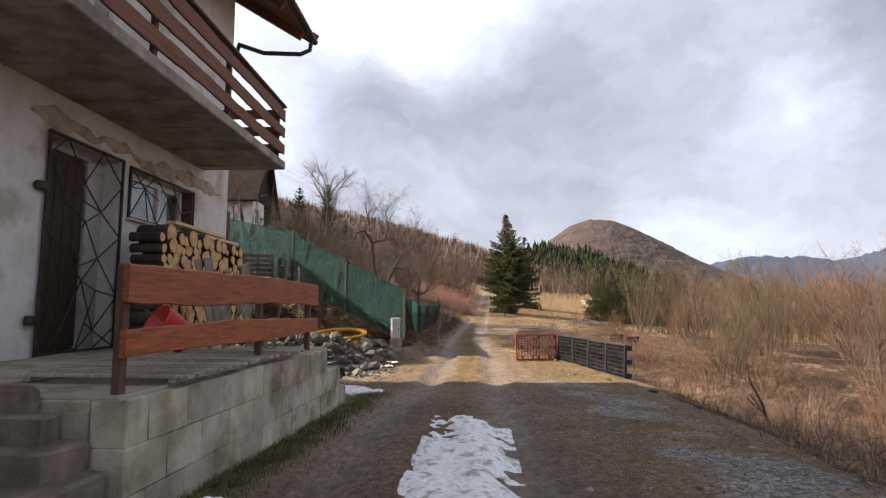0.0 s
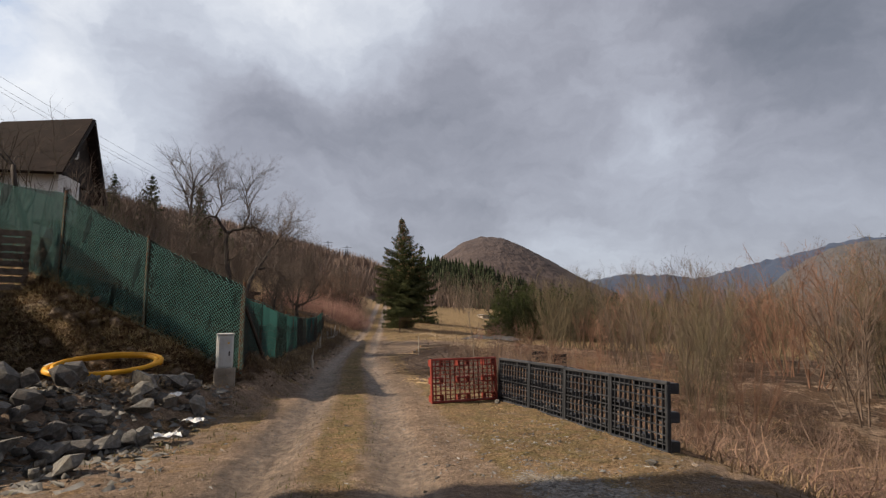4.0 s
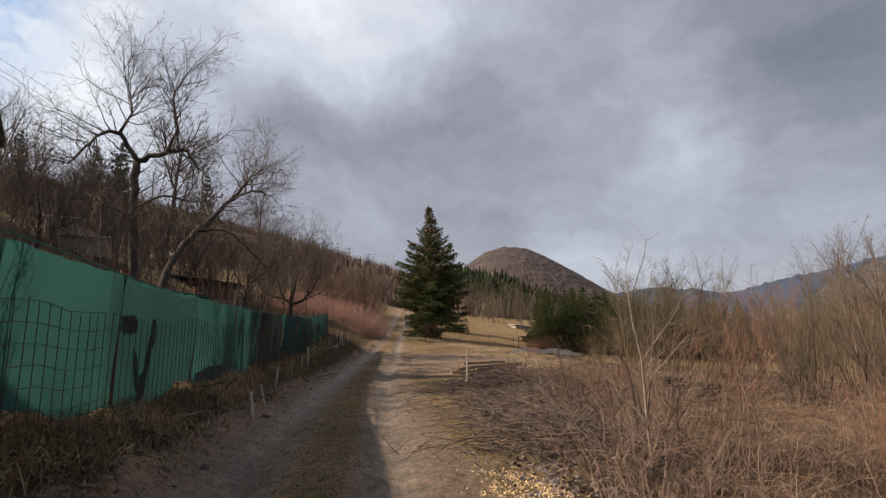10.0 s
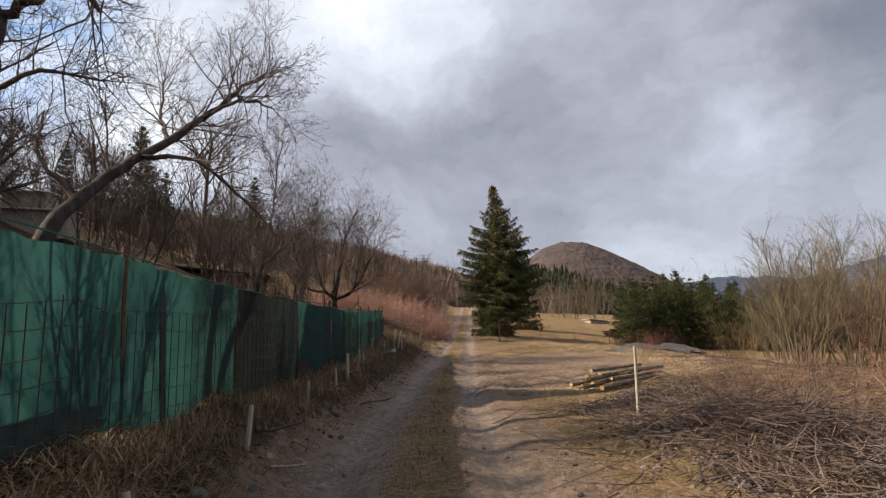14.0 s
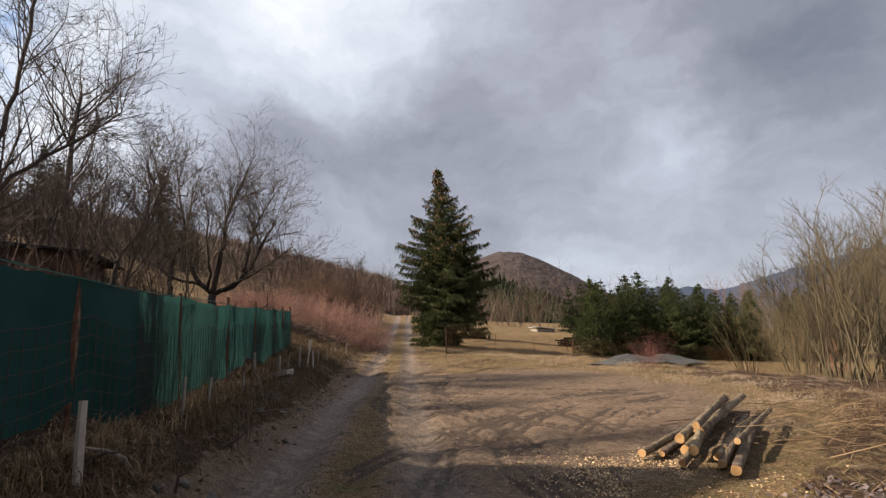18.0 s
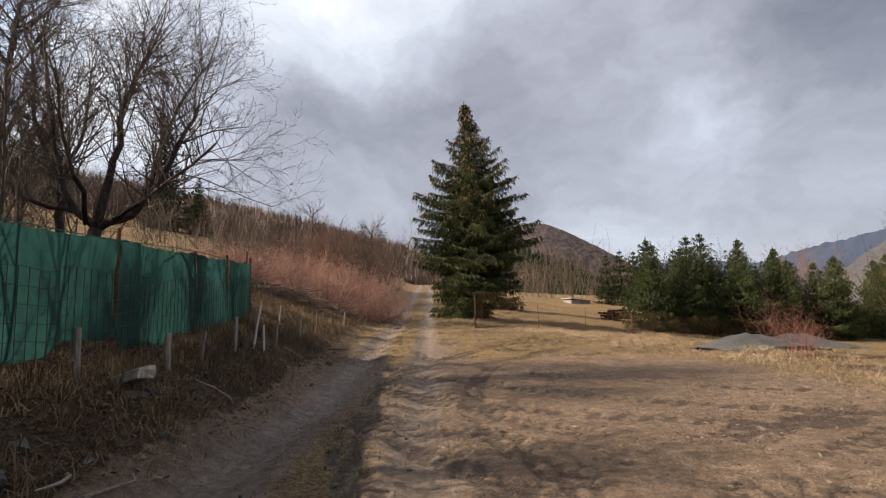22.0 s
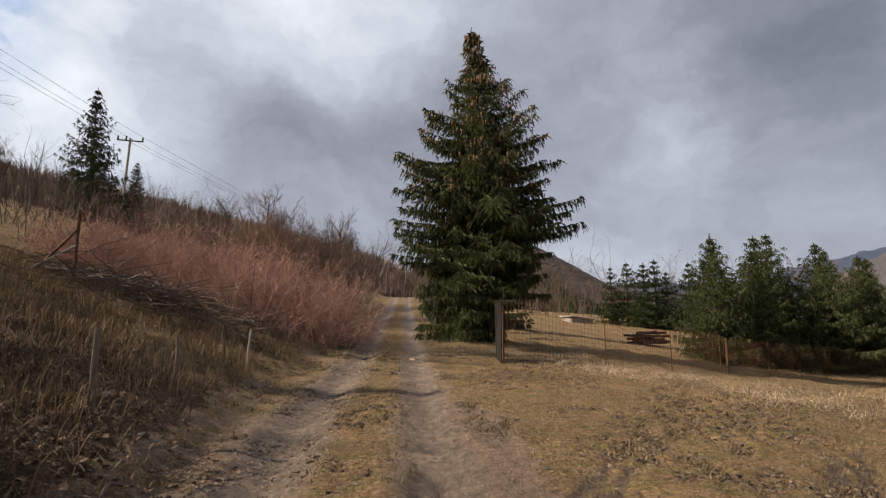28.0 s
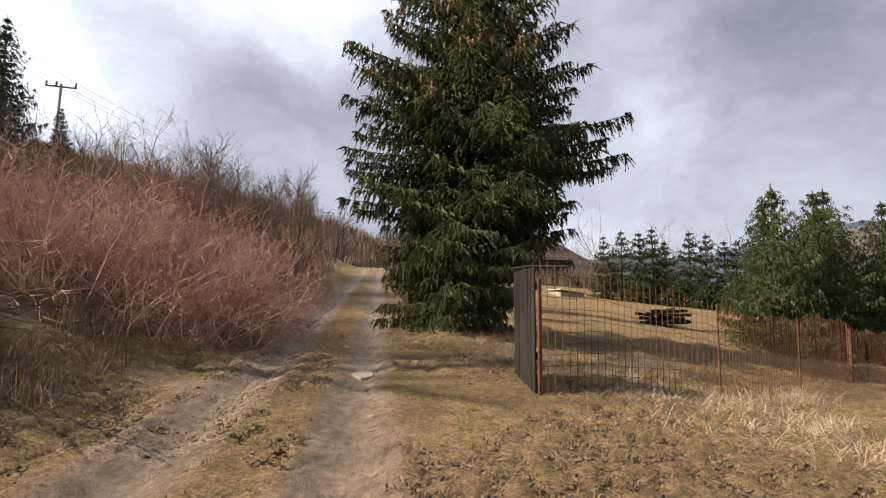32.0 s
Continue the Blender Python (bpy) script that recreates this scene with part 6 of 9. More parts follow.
guided_tree("apple_tree", (-3.1, 26.5, up(-3.1, 26.5)), 7, [
    ([(0, 0, -.2), (-.08, .1, 1.3), (-.30, .42, 2.3), (-.36, .6, 3.15)], .125, .085, 9, .8, .2),
    ([(-.36, .6, 3.15), (-.75, .55, 3.72), (-1.15, .5, 3.6), (-1.6, .5, 3.0)], .072, .022, 20, 1.0, .35),
    ([(-.36, .6, 3.15), (.2, .4, 3.3), (.72, .15, 3.27), (1.0, .1, 2.9)], .070, .028, 18, .9, .5),
    ([(-.75, .55, 3.72), (-.55, .6, 4.2), (-.7, .6, 4.9)], .045, .016, 18, 1.0, .7),
    ([(.3, .35, 3.3), (.42, .4, 3.85), (.3, .4, 4.5), (.55, .4, 5.1)], .045, .014, 18, .95, .7),
    ([(-.2, .25, 1.9), (-.9, .2, 2.2), (-1.5, .3, 2.3)], .04, .014, 14, .8, .3),
    ([(-.25, .35, 2.1), (.3, .3, 2.35), (.9, .4, 2.3)], .04, .014, 14, .8, .2)], "old gnarled leafless apple tree behind the net fence", "apple tree", "garden fruit trees")
guided_tree("apple_tree", (-2.68, 26.6, up(-2.68, 26.6)), 19, [
    ([(0, 0, -.2), (-.05, .4, .95), (-.03, 1.15, 1.65), (.2, 2.0, 2.35), (.54, 2.8, 3.15)], .12, .062, 12, .9, .2),
    ([(.54, 2.8, 3.15), (.85, 3.4, 3.85), (1.2, 4.0, 4.5)], .06, .018, 18, .9, .7),
    ([(.54, 2.8, 3.15), (1.1, 2.9, 3.5), (1.55, 3.0, 3.4)], .045, .016, 16, .8, .5),
    ([(.15, 1.85, 2.25), (.7, 2.2, 2.3), (1.3, 2.7, 1.8), (1.75, 3.0, 1.3)], .045, .014, 20, .8, .1),
    ([(.3, 2.3, 2.6), (-.1, 2.9, 3.2), (-.2, 3.2, 4.0)], .045, .016, 16, .8, .6),
    ([(-.05, .9, 1.4), (-.5, .9, 1.9), (-.7, 1.2, 2.6)], .04, .014, 12, .7, .4)], "leaning leafless apple tree beside the old one", "apple tree", "garden fruit trees")
guided_tree("fruit_tree", (-1.85, 41.6, up(-1.85, 41.6)), 23, [
    ([(0, 0, -.2), (.02, .05, .5), (.0, .15, 1.0)], .15, .12, 3, .5, .4),
    ([(0, .15, 1.0), (.6, .1, 1.3), (1.1, .0, 2.1), (1.5, -.2, 2.8)], .085, .03, 20, 1.2, .4),
    ([(0, .15, 1.0), (.15, .3, 2.1), (.3, .3, 3.2), (.7, .4, 4.3)], .09, .02, 26, 1.2, .6),
    ([(0, .15, 1.0), (-.5, .2, 1.6), (-.8, .3, 2.9), (-1.0, .3, 4.2)], .08, .02, 24, 1.2, .6),
    ([(.7, .1, 1.5), (.95, .3, 2.7), (1.4, .3, 3.6)], .05, .014, 20, 1.1, .5),
    ([(.3, .1, 1.15), (1.2, -.6, 1.5), (2.0, -1.0, 2.0)], .05, .014, 20, 1.1, .3),
    ([(-.1, .1, 1.1), (.1, -.9, 1.8), (.2, -1.6, 2.8)], .05, .014, 18, 1.1, .5),
    ([(-.2, .2, 1.2), (-1.2, .3, 1.6), (-1.8, .4, 2.5)], .055, .016, 18, 1.1, .6)], "gnarled pruned leafless fruit tree at the fence's end", "fruit tree", "garden fruit trees")
guided_tree("fruit_tree", (-3.5, 43.9, up(-3.5, 43.9)), 31, [
    ([(0, 0, -.2), (.0, .0, .7), (.08, -.2, 1.3)], .10, .08, 2, .5, .5),
    ([(.08, -.2, 1.3), (-.2, -.5, 2.1), (-.1, -.9, 3.1), (-.3, -1.1, 4.1)], .065, .016, 22, 1.0, .6),
    ([(.08, -.2, 1.3), (.5, -.3, 2.2), (.6, -.4, 3.3)], .06, .016, 20, 1.0, .6),
    ([(.08, -.2, 1.3), (-.6, .1, 1.9), (-1.1, .2, 2.9)], .055, .016, 18, 1.0, .6)], "upright leafless fruit tree with several stems", "fruit tree", "garden fruit trees")
guided_tree("fruit_tree", (-2.4, 33.4, up(-2.4, 33.4)), 41, [
    ([(0, 0, -.2), (.02, .1, .7), (.1, .2, 1.5)], .06, .045, 6, .8, .5),
    ([(.1, .2, 1.5), (.25, .3, 2.4), (.3, .4, 3.4), (.45, .4, 4.3)], .04, .012, 22, .9, .8),
    ([(.05, .15, 1.1), (-.4, .2, 1.9), (-.6, .3, 2.9)], .035, .012, 18, .9, .7),
    ([(.1, .2, 1.4), (.7, .3, 1.9), (1.3, .5, 2.5)], .035, .012, 18, .9, .6)], "slender leafless fruit tree with upright shoots behind the fence", "fruit tree", "garden fruit trees")
guided_tree("fruit_tree", (-2.5, 37.2, up(-2.5, 37.2)), 43, [
    ([(0, 0, -.2), (.1, .0, .6), (.15, .1, 1.1)], .06, .045, 4, .6, .5),
    ([(.15, .1, 1.1), (.5, .2, 1.8), (.6, .3, 2.6)], .04, .012, 18, .8, .7),
    ([(.15, .1, 1.1), (-.3, .1, 1.8), (-.4, .2, 2.7)], .04, .012, 18, .8, .7)], "young leafless fruit tree behind the fence", "fruit tree", "garden fruit trees")
bare_tree("walnut_tree", (-12.0, 55.1, up(-12.0, 55.1)), 9.0, .17, 51, TALL, label="tall bare tree on the slope", category="tree")
bare_tree("pollard_tree", (-8.4, 24.2, up(-8.4, 24.2)), 2.6, .12, 61, [(5, .12, .02, 4, .5, 50), (4, .15, .1, 3, .4, 50), (3, .1, .1, 2, .3, 40)], label="dark pollarded tree with stubby limbs above the bank", category="tree")
bare_tree("garden_tree", (-7.6, 32.5, up(-7.6, 32.5)), 2.3, .09, 71, LIGHT, label="crooked leafless tree below the cottage", category="tree", group="garden trees")
bare_tree("garden_tree", (-6.2, 29.0, up(-6.2, 29.0)), 1.6, .06, 72, LIGHT, label="small leafless garden tree", category="tree", group="garden trees")
rng = random.Random(77)
maiden = bare_tree("young_tree", (-7.5, 47, up(-7.5, 47)), 3.2, .07, 81, LIGHT, label="slender leafless tree on the slope", category="tree", group="slope trees")
elder = bare_tree("young_tree", (-9, 52, up(-9, 52)), 3.8, .08, 82, TALL[:3] + [(3, .1, .04, 0, .5, 40)], label="bushy leafless tree on the slope", category="tree", group="slope trees")
for x, y, s, k in [(-5.5, 41.5, .7, 0), (-9.5, 40, .9, 1), (-12, 46, 1.1, 0), (-16, 50, 1.2, 1), (2.5, 96, 1.3, 1), (-3.3, 85, 1.35, 1), (1.9, 86, 1.35, 1), (-.6, 88.5, 1.2, 0), (-6.5, 86, 1.1, 1), (5, 106, 1.4, 0), (12.5, 118, 1.5, 0), (17, 112, 1.4, 1),
                   (-12, 36, .9, 1), (-14, 28, 1.0, 0), (-15.5, 22, 1.1, 1), (-13, 20.5, .9, 0)]:
    c = copy_thing((maiden, elder)[k], pose(x, y, up(x, y) - .05, 0, 0, rng.uniform(0, 360)) @ Matrix.Scale(s, 4))
    c.scale = (s, s, s)

spruce("spruce", (7.15, 59.2, up(7.15, 59.2)), 10.7, 2.55, 5, "tall green spruce with hanging cones beside the track", NEEDLE, 52, 9, 1.0, .035, (-.42, .3), .9, shaped=True, fine=.88,
       uneven=.24, droop=-.60, arms=[(.40, -.55, 3.2), (.35, -.35, 3.15), (.33, -.9, 2.7), (.46, 2.9, 2.5), (.52, -.2, 2.6), (.44, 3.6, 2.6), (.60, .1, 2.1), (.57, 3.3, 2.0)], bare=(-.35, .17))
spruce("spruce", (10.5, 71, up(10.5, 71)), 9.2, 2.6, 6, "dark spruce standing behind the tall one", NEEDLE_DARK, 24, 6, .3, .03, fine=1.3)
fir_a = spruce("young_spruce", (17.1, 61.9, up(17.1, 61.9)), 5.1, 1.75, 7, "young spruce with a long leader beside the paddock", FIRGREEN, 27, 7, .4, .02, fine=.8, group="paddock spruces", uneven=.25)
fir_b = spruce("young_spruce", (22.1, 64.8, up(22.1, 64.8)), 6.0, 2.25, 8, "broad dense young spruce beside the paddock", FIRGREEN, 30, 8, .4, .015, fine=.86, group="paddock spruces", uneven=.28)
fir_d = spruce("young_spruce", (29.8, 63.4, up(29.8, 63.4)), 4.9, 1.8, 18, "yellowish green young spruce beside the paddock", NEEDLE_LIME, 25, 7, .4, .015, fine=.85, group="paddock spruces", uneven=.25)
rng = random.Random(14)
for x, y, s, k in [(19.4, 62.5, .86, 1), (20.6, 63.8, .95, 1), (23.0, 62.6, .9, 1), (24.3, 64.4, .95, 1), (25.4, 62.9, .88, 1), (26.8, 64.6, .92, 1), (27.9, 62.8, .8, 1), (18.3, 63.6, .95, 0), (28.6, 65.8, 1.0, 0),
                   (31.4, 65.2, 1.05, 2), (33.2, 64.0, .95, 2), (35.2, 66.2, 1.1, 2), (37.2, 67.2, 1.0, 1), (39.5, 69, 1.1, 2), (42, 70, 1.0, 1)]:
    copy_thing((fir_a, fir_b, fir_d)[k], pose(x, y, up(x, y) - .05, 0, 0, rng.uniform(0, 360))).scale = (s, s, s * rng.uniform(.92, 1.05))
fir_c = spruce("young_spruce", (28.0, 92.5, up(28.0, 92.5)), 5.6, 1.7, 9, "spruce in the row at the far end of the paddock", NEEDLE_DARK, 17, 6, .2, .02, fine=1.05, group="paddock spruces")
for i in range(13):
    x, y, s = 29 + 1.3 * i + rng.uniform(-.4, .4), 92 - .5 * i + rng.uniform(-1, 1), rng.uniform(1.25, 1.65)
    copy_thing(fir_c, pose(x, y, up(x, y) - .05, 0, 0, rng.uniform(0, 360))).scale = (s * .95, s * .95, s * .74)
for x, y, s in [(6.9, 64.5, .9), (7.4, 68, .8), (7.9, 72, .95), (8.6, 77, 1.0), (9.3, 83, 1.1), (10.2, 89, 1.2)]:
    copy_thing(fir_c, pose(x, y, up(x, y) - .05, 0, 0, rng.uniform(0, 360))).scale = (s * .7, s * .7, s * .7)
hill_fir = spruce("hillside_spruce", (-19.5, 93, up(-19.5, 93)), 12.0, 3.3, 15, "dark spruce on the hillside meadow", NEEDLE_DARK, 26, 9, .16, fine=1.35, skirt= .03, group="hillside spruces")
for x, y, s in [(-46, 120, 1.3), (-13.1, 50, .66), (-17.2, 97, .55), (-34, 100, .9), (-30, 62, .6), (-38, 84, .9)]:
    copy_thing(hill_fir, pose(x, y, up(x, y) - .05, 0, 0, rng.uniform(0, 360))).scale = (s, s, s)


# ---- thickets ----
FAN_TWIG = material("willow_shoot", [(0.12, 0.088, 0.046), (0.21, 0.155, 0.082)], 3, 4, .8, 0, vary=.2)
DOGWOOD = material("red_dogwood_twig", [(0.14, 0.055, 0.045), (0.23, 0.10, 0.078)], 3, 4, .8, 0, vary=.2)
SCRUB_TWIG = material("scrub_twig", [(0.10, 0.066, 0.048), (0.19, 0.13, 0.10)], 3, 4, .9, 0, vary=.3)
TANGLE_TWIG = material("russet_cane", [(0.115, 0.066, 0.045), (0.235, 0.145, 0.105)], 3, 4, .9, 0, vary=.4, vary_hue=.012)
SHRUBS = {
    "olive": [crown_shrub("willow_shrub", 100 + i, 7, 3.0, .9, OLIVE_TWIG, WAND, .017, .42, .0026, .2) for i in range(4)],
    "tan": [crown_shrub("bare_shrub", 110 + i, 5, 2.8, .9, TAN_TWIG, WAND, .019, .5, .0026, .2) for i in range(4)],
    "orange": [crown_shrub("orange_shrub", 120 + i, 7, 2.8, .9, ORANGE_TWIG, WAND, .016, .42, .0026, .15) for i in range(3)],
    "red": [crown_shrub("bramble_shrub", 130 + i, 28, 1.35, 1.9, RED_TWIG, MOUND, .0062, .95, .0025, .1) for i in range(4)],
    "tangle": [shrub_mesh("bramble_tangle", 135 + i, 20, 1.15, 1.7, TANGLE_TWIG, 4, .24, .006, 2, -.17, 1.2) for i in range(3)],
    "grey": [shrub_mesh("grey_shrub", 140 + i, 13, 1.0, .9, SCRUB_TWIG, 6, .15, .006, 4) for i in range(2)],
    "dark": [shrub_mesh("dark_shrub", 170 + i, 5, 2.8, 1.0, TWIG, 10, .12, .02, 6, .02, .5, .25) for i in range(3)],
    "fan": [shrub_mesh("pollard_willow", 180, 46, 1.9, .55, FAN_TWIG, 3, .06, .0042, 0, .03, .75, .4)],
    "dogwood": [shrub_mesh("dogwood", 181, 26, 1.2, .7, DOGWOOD, 5, .08, .004, 3, .02, .6, .2)],
    "far_tan": [shrub_mesh("bare_shrub", 150 + i, 8, 2.6, 1.5, TAN_TWIG, 6, .10, .014, 5, .02, .6) for i in range(2)],
    "far_olive": [shrub_mesh("willow_shrub", 160 + i, 8, 2.8, 1.4, OLIVE_TWIG, 6, .08, .014, 5, .02, .55) for i in range(2)],
}
SHRUB_LABEL = {"olive": ("willow_shrub", "leafless olive-yellow willow shrub in the thicket", "willow thicket"), "tan": ("bare_shrub", "leafless tan-brown shrub in the thicket", "thicket shrubs"),
               "orange": ("orange_shrub", "leafless orange-brown shrub in the thicket", "thicket shrubs"), "red": ("bramble_bush", "russet leafless bramble bush on the bank", "bank brambles"),
               "fan": ("pollard_willow", "pollard willow with a fan of straight yellow-brown shoots", "verge willows"), "dogwood": ("dogwood_shrub", "red-stemmed dogwood shrub at the verge", "verge shrubs"),
               "dark": ("hillside_bush", "dark grey-brown leafless bush on the hillside", "hillside bushes"), "far_tan": ("bare_shrub", "leafless tan-brown shrub far off", "far shrubs"), "far_olive": ("willow_shrub", "leafless olive willow shrub far off", "far shrubs"),
               "tangle": ("bramble_tangle", "low tangle of russet leafless brambles", "bramble tangles"),
               "grey": ("scrub_bush", "low grey leafless scrub bush", "scrub bushes")}


def shrub(kind, x, y, s, rng, sz=1.0):
    n, label, group = SHRUB_LABEL[kind]
    ob = new(n, rng.choice(SHRUBS[kind]))
    ob.matrix_basis = pose(x, y, up(x, y) - .04, rng.uniform(-6, 6), rng.uniform(-6, 6), rng.uniform(0, 360)) @ Matrix.Diagonal((s, s, s * sz, 1))
    return tagged(ob, label, "shrub", group)


def thickets():
    rng = random.Random(200)
    n = 0
    while n < 120:
        x, y = rng.uniform(7, 36), rng.uniform(2, 52)
        line = max(10.2 + .8 * math.sin(y * .9) + .35 * max(0, 12 - y), 2.6 + .43 * (y - 8.2))
        if x < line or x > line + 18 or (y > 33 and x < 2.6 + .87 * (y - 28.8)):
            continue
        far = x - line
        kind = rng.choice(["olive", "olive", "tan", "tan", "orange"] if y > 21 else ["tan", "tan", "orange", "orange", "olive"])
        tall = min(1, .62 + far * .09)
        shrub(kind, x, y, rng.uniform(1.1, 1.75) * tall, rng, rng.uniform(.95, 1.25))
        n += 1
    for _ in range(120):
        y = rng.uniform(4, 35)
        x = float(EDGE_X(y)) + rng.uniform(1.2, 9)
        if 29 < y and x < 6.5:
            continue
        shrub("tangle", x, y, rng.uniform(.55, 1.15), rng, rng.uniform(.6, 1.0))
    for _ in range(60):
        x, y = rng.uniform(26, 75), rng.uniform(10, 95)
        if x < 24 + .25 * y:
            continue
        shrub(rng.choice(["far_olive", "far_tan", "orange"]), x, y, rng.uniform(2.2, 3.2), rng)
    for _ in range(40):
        a, d = radians(rng.uniform(10, 24)), rng.uniform(105, 160)
        shrub(rng.choice(["far_olive", "far_tan", "far_tan"]), d * math.sin(a), d * math.cos(a), rng.uniform(2.0, 3.2), rng)
    # brambles on the bank past the fence
    n = 0
    while n < 54:
        y = rng.uniform(57.2, 82)
        x = float(BANK_X(y)) - (.8 if y < 61 else 2.4) - rng.random() ** 1.2 * 8
        shrub("red", x, y, rng.uniform(.75, 1.45) * (1 if x > float(BANK_X(y)) - 4 else .72), rng, rng.uniform(.75, 1.1))
        n += 1
    for _ in range(30):
        y = rng.uniform(57, 82)
        shrub("red", float(BANK_X(y)) - (0 if y < 61 else 1.8) - rng.uniform(.7, 3.2), y, rng.uniform(1.1, 1.8), rng, rng.uniform(.8, 1.15))
    for _ in range(16):
        y = rng.uniform(63, 92)
        shrub(rng.choice(["tan", "tan", "orange"]), float(BANK_X(y)) - rng.uniform(2.0, 6.0), y, rng.uniform(1.0, 1.5), rng)
    for _ in range(26):
        y = rng.uniform(57.2, 62)
        shrub("red", float(BANK_X(y)) - .9 - rng.uniform(0, 7), y, rng.uniform(1.05, 1.45), rng, 1.0)
    for x, y, s in [(2.0, 56.6, 1.35), (1.2, 56.4, 1.5), (.4, 56.6, 1.55), (-.5, 57.0, 1.5), (-1.5, 57.3, 1.35), (-2.6, 57.6, 1.25), (-3.8, 58.0, 1.2), (-5.0, 58.6, 1.1), (2.4, 58.0, 1.4), (2.2, 57.2, 1.3), (1.6, 56.9, 1.3), (2.4, 59.0, 1.2), (1.0, 57.8, 1.6), (-.2, 58.2, 1.6), (-1.6, 58.9, 1.5)]:
        shrub("red", x, y, s, rng)
    for _ in range(50):
        y = rng.uniform(60, 110)
        shrub("far_tan", float(BANK_X(y)) - 1.5 - abs(rng.gauss(0, 8)), y, rng.uniform(.7, 1.15), rng)
    for _ in range(14):
        y = rng.uniform(85, 120)
        shrub(rng.choice(["tan", "olive"]), float(EDGE_X(y)) + rng.uniform(.5, 6), y, rng.uniform(1.0, 1.8), rng)
    for _ in range(26):
        y = rng.uniform(96, 135)
        shrub("far_tan", rng.uniform(0, 24), y, rng.uniform(1.6, 2.4), rng)
    for _ in range(42):
        x, y = rng.uniform(-44, -9), rng.uniform(24, 64)
        shrub(rng.choice(["far_tan", "far_tan", "far_olive"]), x, y, rng.uniform(1.0, 1.6), rng)
    for _ in range(30):
        x, y = rng.uniform(-26, 3), rng.uniform(66, 100)
        shrub("far_tan", x, y, rng.uniform(.9, 1.45), rng)
    for x, y, s in [(-.6, 69, 1.25), (.6, 71, 1.45), (1.6, 69.5, 1.3), (2.6, 72, 1.4), (-1.6, 72, 1.3), (3.4, 75, 1.2), (.2, 74, 1.3)]:
        shrub("tan", x, y, s, rng)
    for x, y, s in [(4.5, 21.6, 1.45), (5.1, 22.4, 1.3), (5.4, 20.9, 1.2), (6.4, 23.5, 1.2), (7.2, 21.5, 1.1), (4.9, 24.2, 1.0)]:
        shrub("grey", x, y, s, rng, 1.1)
    for _ in range(130):
        y = rng.uniform(22, 58)
        x = -5.5 - rng.random() ** .9 * 24 - max(0, y - 46) * .3
        k, s = rng.choice(["dark", "dark", "far_tan"]), rng.uniform(.7, 1.5)
        if y < 34.5 and x > -17:
            continue
        shrub(k, x, y, s, rng)
    for _ in range(64):
        y = rng.uniform(84, 116)
        x = -17 - rng.random() * 28
        shrub(rng.choice(["dark", "dark", "far_tan"]), x, y, rng.uniform(1.1, 2.0), rng)
    for _ in range(46):
        y = rng.uniform(6, 34)
        k = rng.choice(["grey", "grey", "orange"])
        shrub(k, float(EDGE_X(y)) + rng.uniform(3.5, 12), y, rng.uniform(.7, 1.2) * (.5 if k == "orange" else 1), rng)
    for _ in range(34):
        y = rng.uniform(63, 92)
        shrub(rng.choice(["tan", "orange", "orange"]), float(BANK_X(y)) - 1.6 - rng.random() * 7, y, rng.uniform(.85, 1.25), rng)
    for _ in range(14):
        y = rng.uniform(66, 84)
        shrub("tan", float(BANK_X(y)) - rng.uniform(1.2, 6), y, rng.uniform(.9, 1.35), rng)
    # garden scrub behind the net
    for _ in range(46):
        y = rng.uniform(17.5, 46)
        shrub(rng.choice(["grey", "tan", "grey"]), float(FENCE_X(y)) - rng.uniform(1.2, 12), y, rng.uniform(.7, 1.25), rng)
    # low scrub on the verge by the pallets and the brush heap
    for _ in range(34):
        y = rng.uniform(15.8, 31)
        x = float(EDGE_X(y)) + rng.uniform(.9, 5.2)
        if 29 < y and x < 5.2:
            continue
        shrub("grey", x, y, rng.uniform(.6, 1.1) * (.7 if x > 7 else 1), rng, .85)
    for _ in range(26):
        y = rng.uniform(5, 15)
        shrub("grey", float(EDGE_X(y)) + rng.uniform(1.6, 4.2), y, rng.uniform(.5, .9), rng)
    for x, y, s in [(15.6, 43.4, 1.05), (15.0, 42.4, .8), (16.8, 44.6, 1.0), (14.6, 40.8, 1.5), (16.0, 42.0, 1.6), (17.2, 43.6, 1.7), (13.4, 38.6, 1.4), (16.4, 40.4, 1.7), (17.6, 45.5, 1.7), (18.5, 43.0, 1.8)]:
        shrub("olive", x, y, s, rng)
    shrub("fan", 13.7, 43.2, 1.2, rng)
    shrub("fan", 12.6, 40.2, .8, rng)
    shrub("dogwood", 11.6, 45.2, 1.1, rng)
    shrub("dogwood", 9.9, 42.4, .7, rng)


thickets()
PALEBARK = material("pale_sapling_bark", [(0.13, 0.10, 0.075), (0.25, 0.205, 0.16)], 9, 5, .9, .2, 40, .003)
bare_tree("roadside_sapling", (4.05, 20.5, up(4.05, 20.5)), 2.0, .017, 91, [(6, .07, .02, 9, .42, 40), (5, .13, .06, 6, .5, 44), (3, .14, .05, 0, .5, 40)], label="pale slender leafless sapling on the verge", category="sapling", mats=(PALEBARK, PALEBARK))
bare_tree("roadside_sapling", (5.3, 9.2, up(5.3, 9.2)), 1.1, .03, 92, [(5, .08, .02, 4, .5, 30), (4, .12, .1, 4, .4, 40), (3, .12, .05, 0, .5, 40)], label="small dark leafless sapling below the track", category="sapling", mats=(TWIG, TWIG))
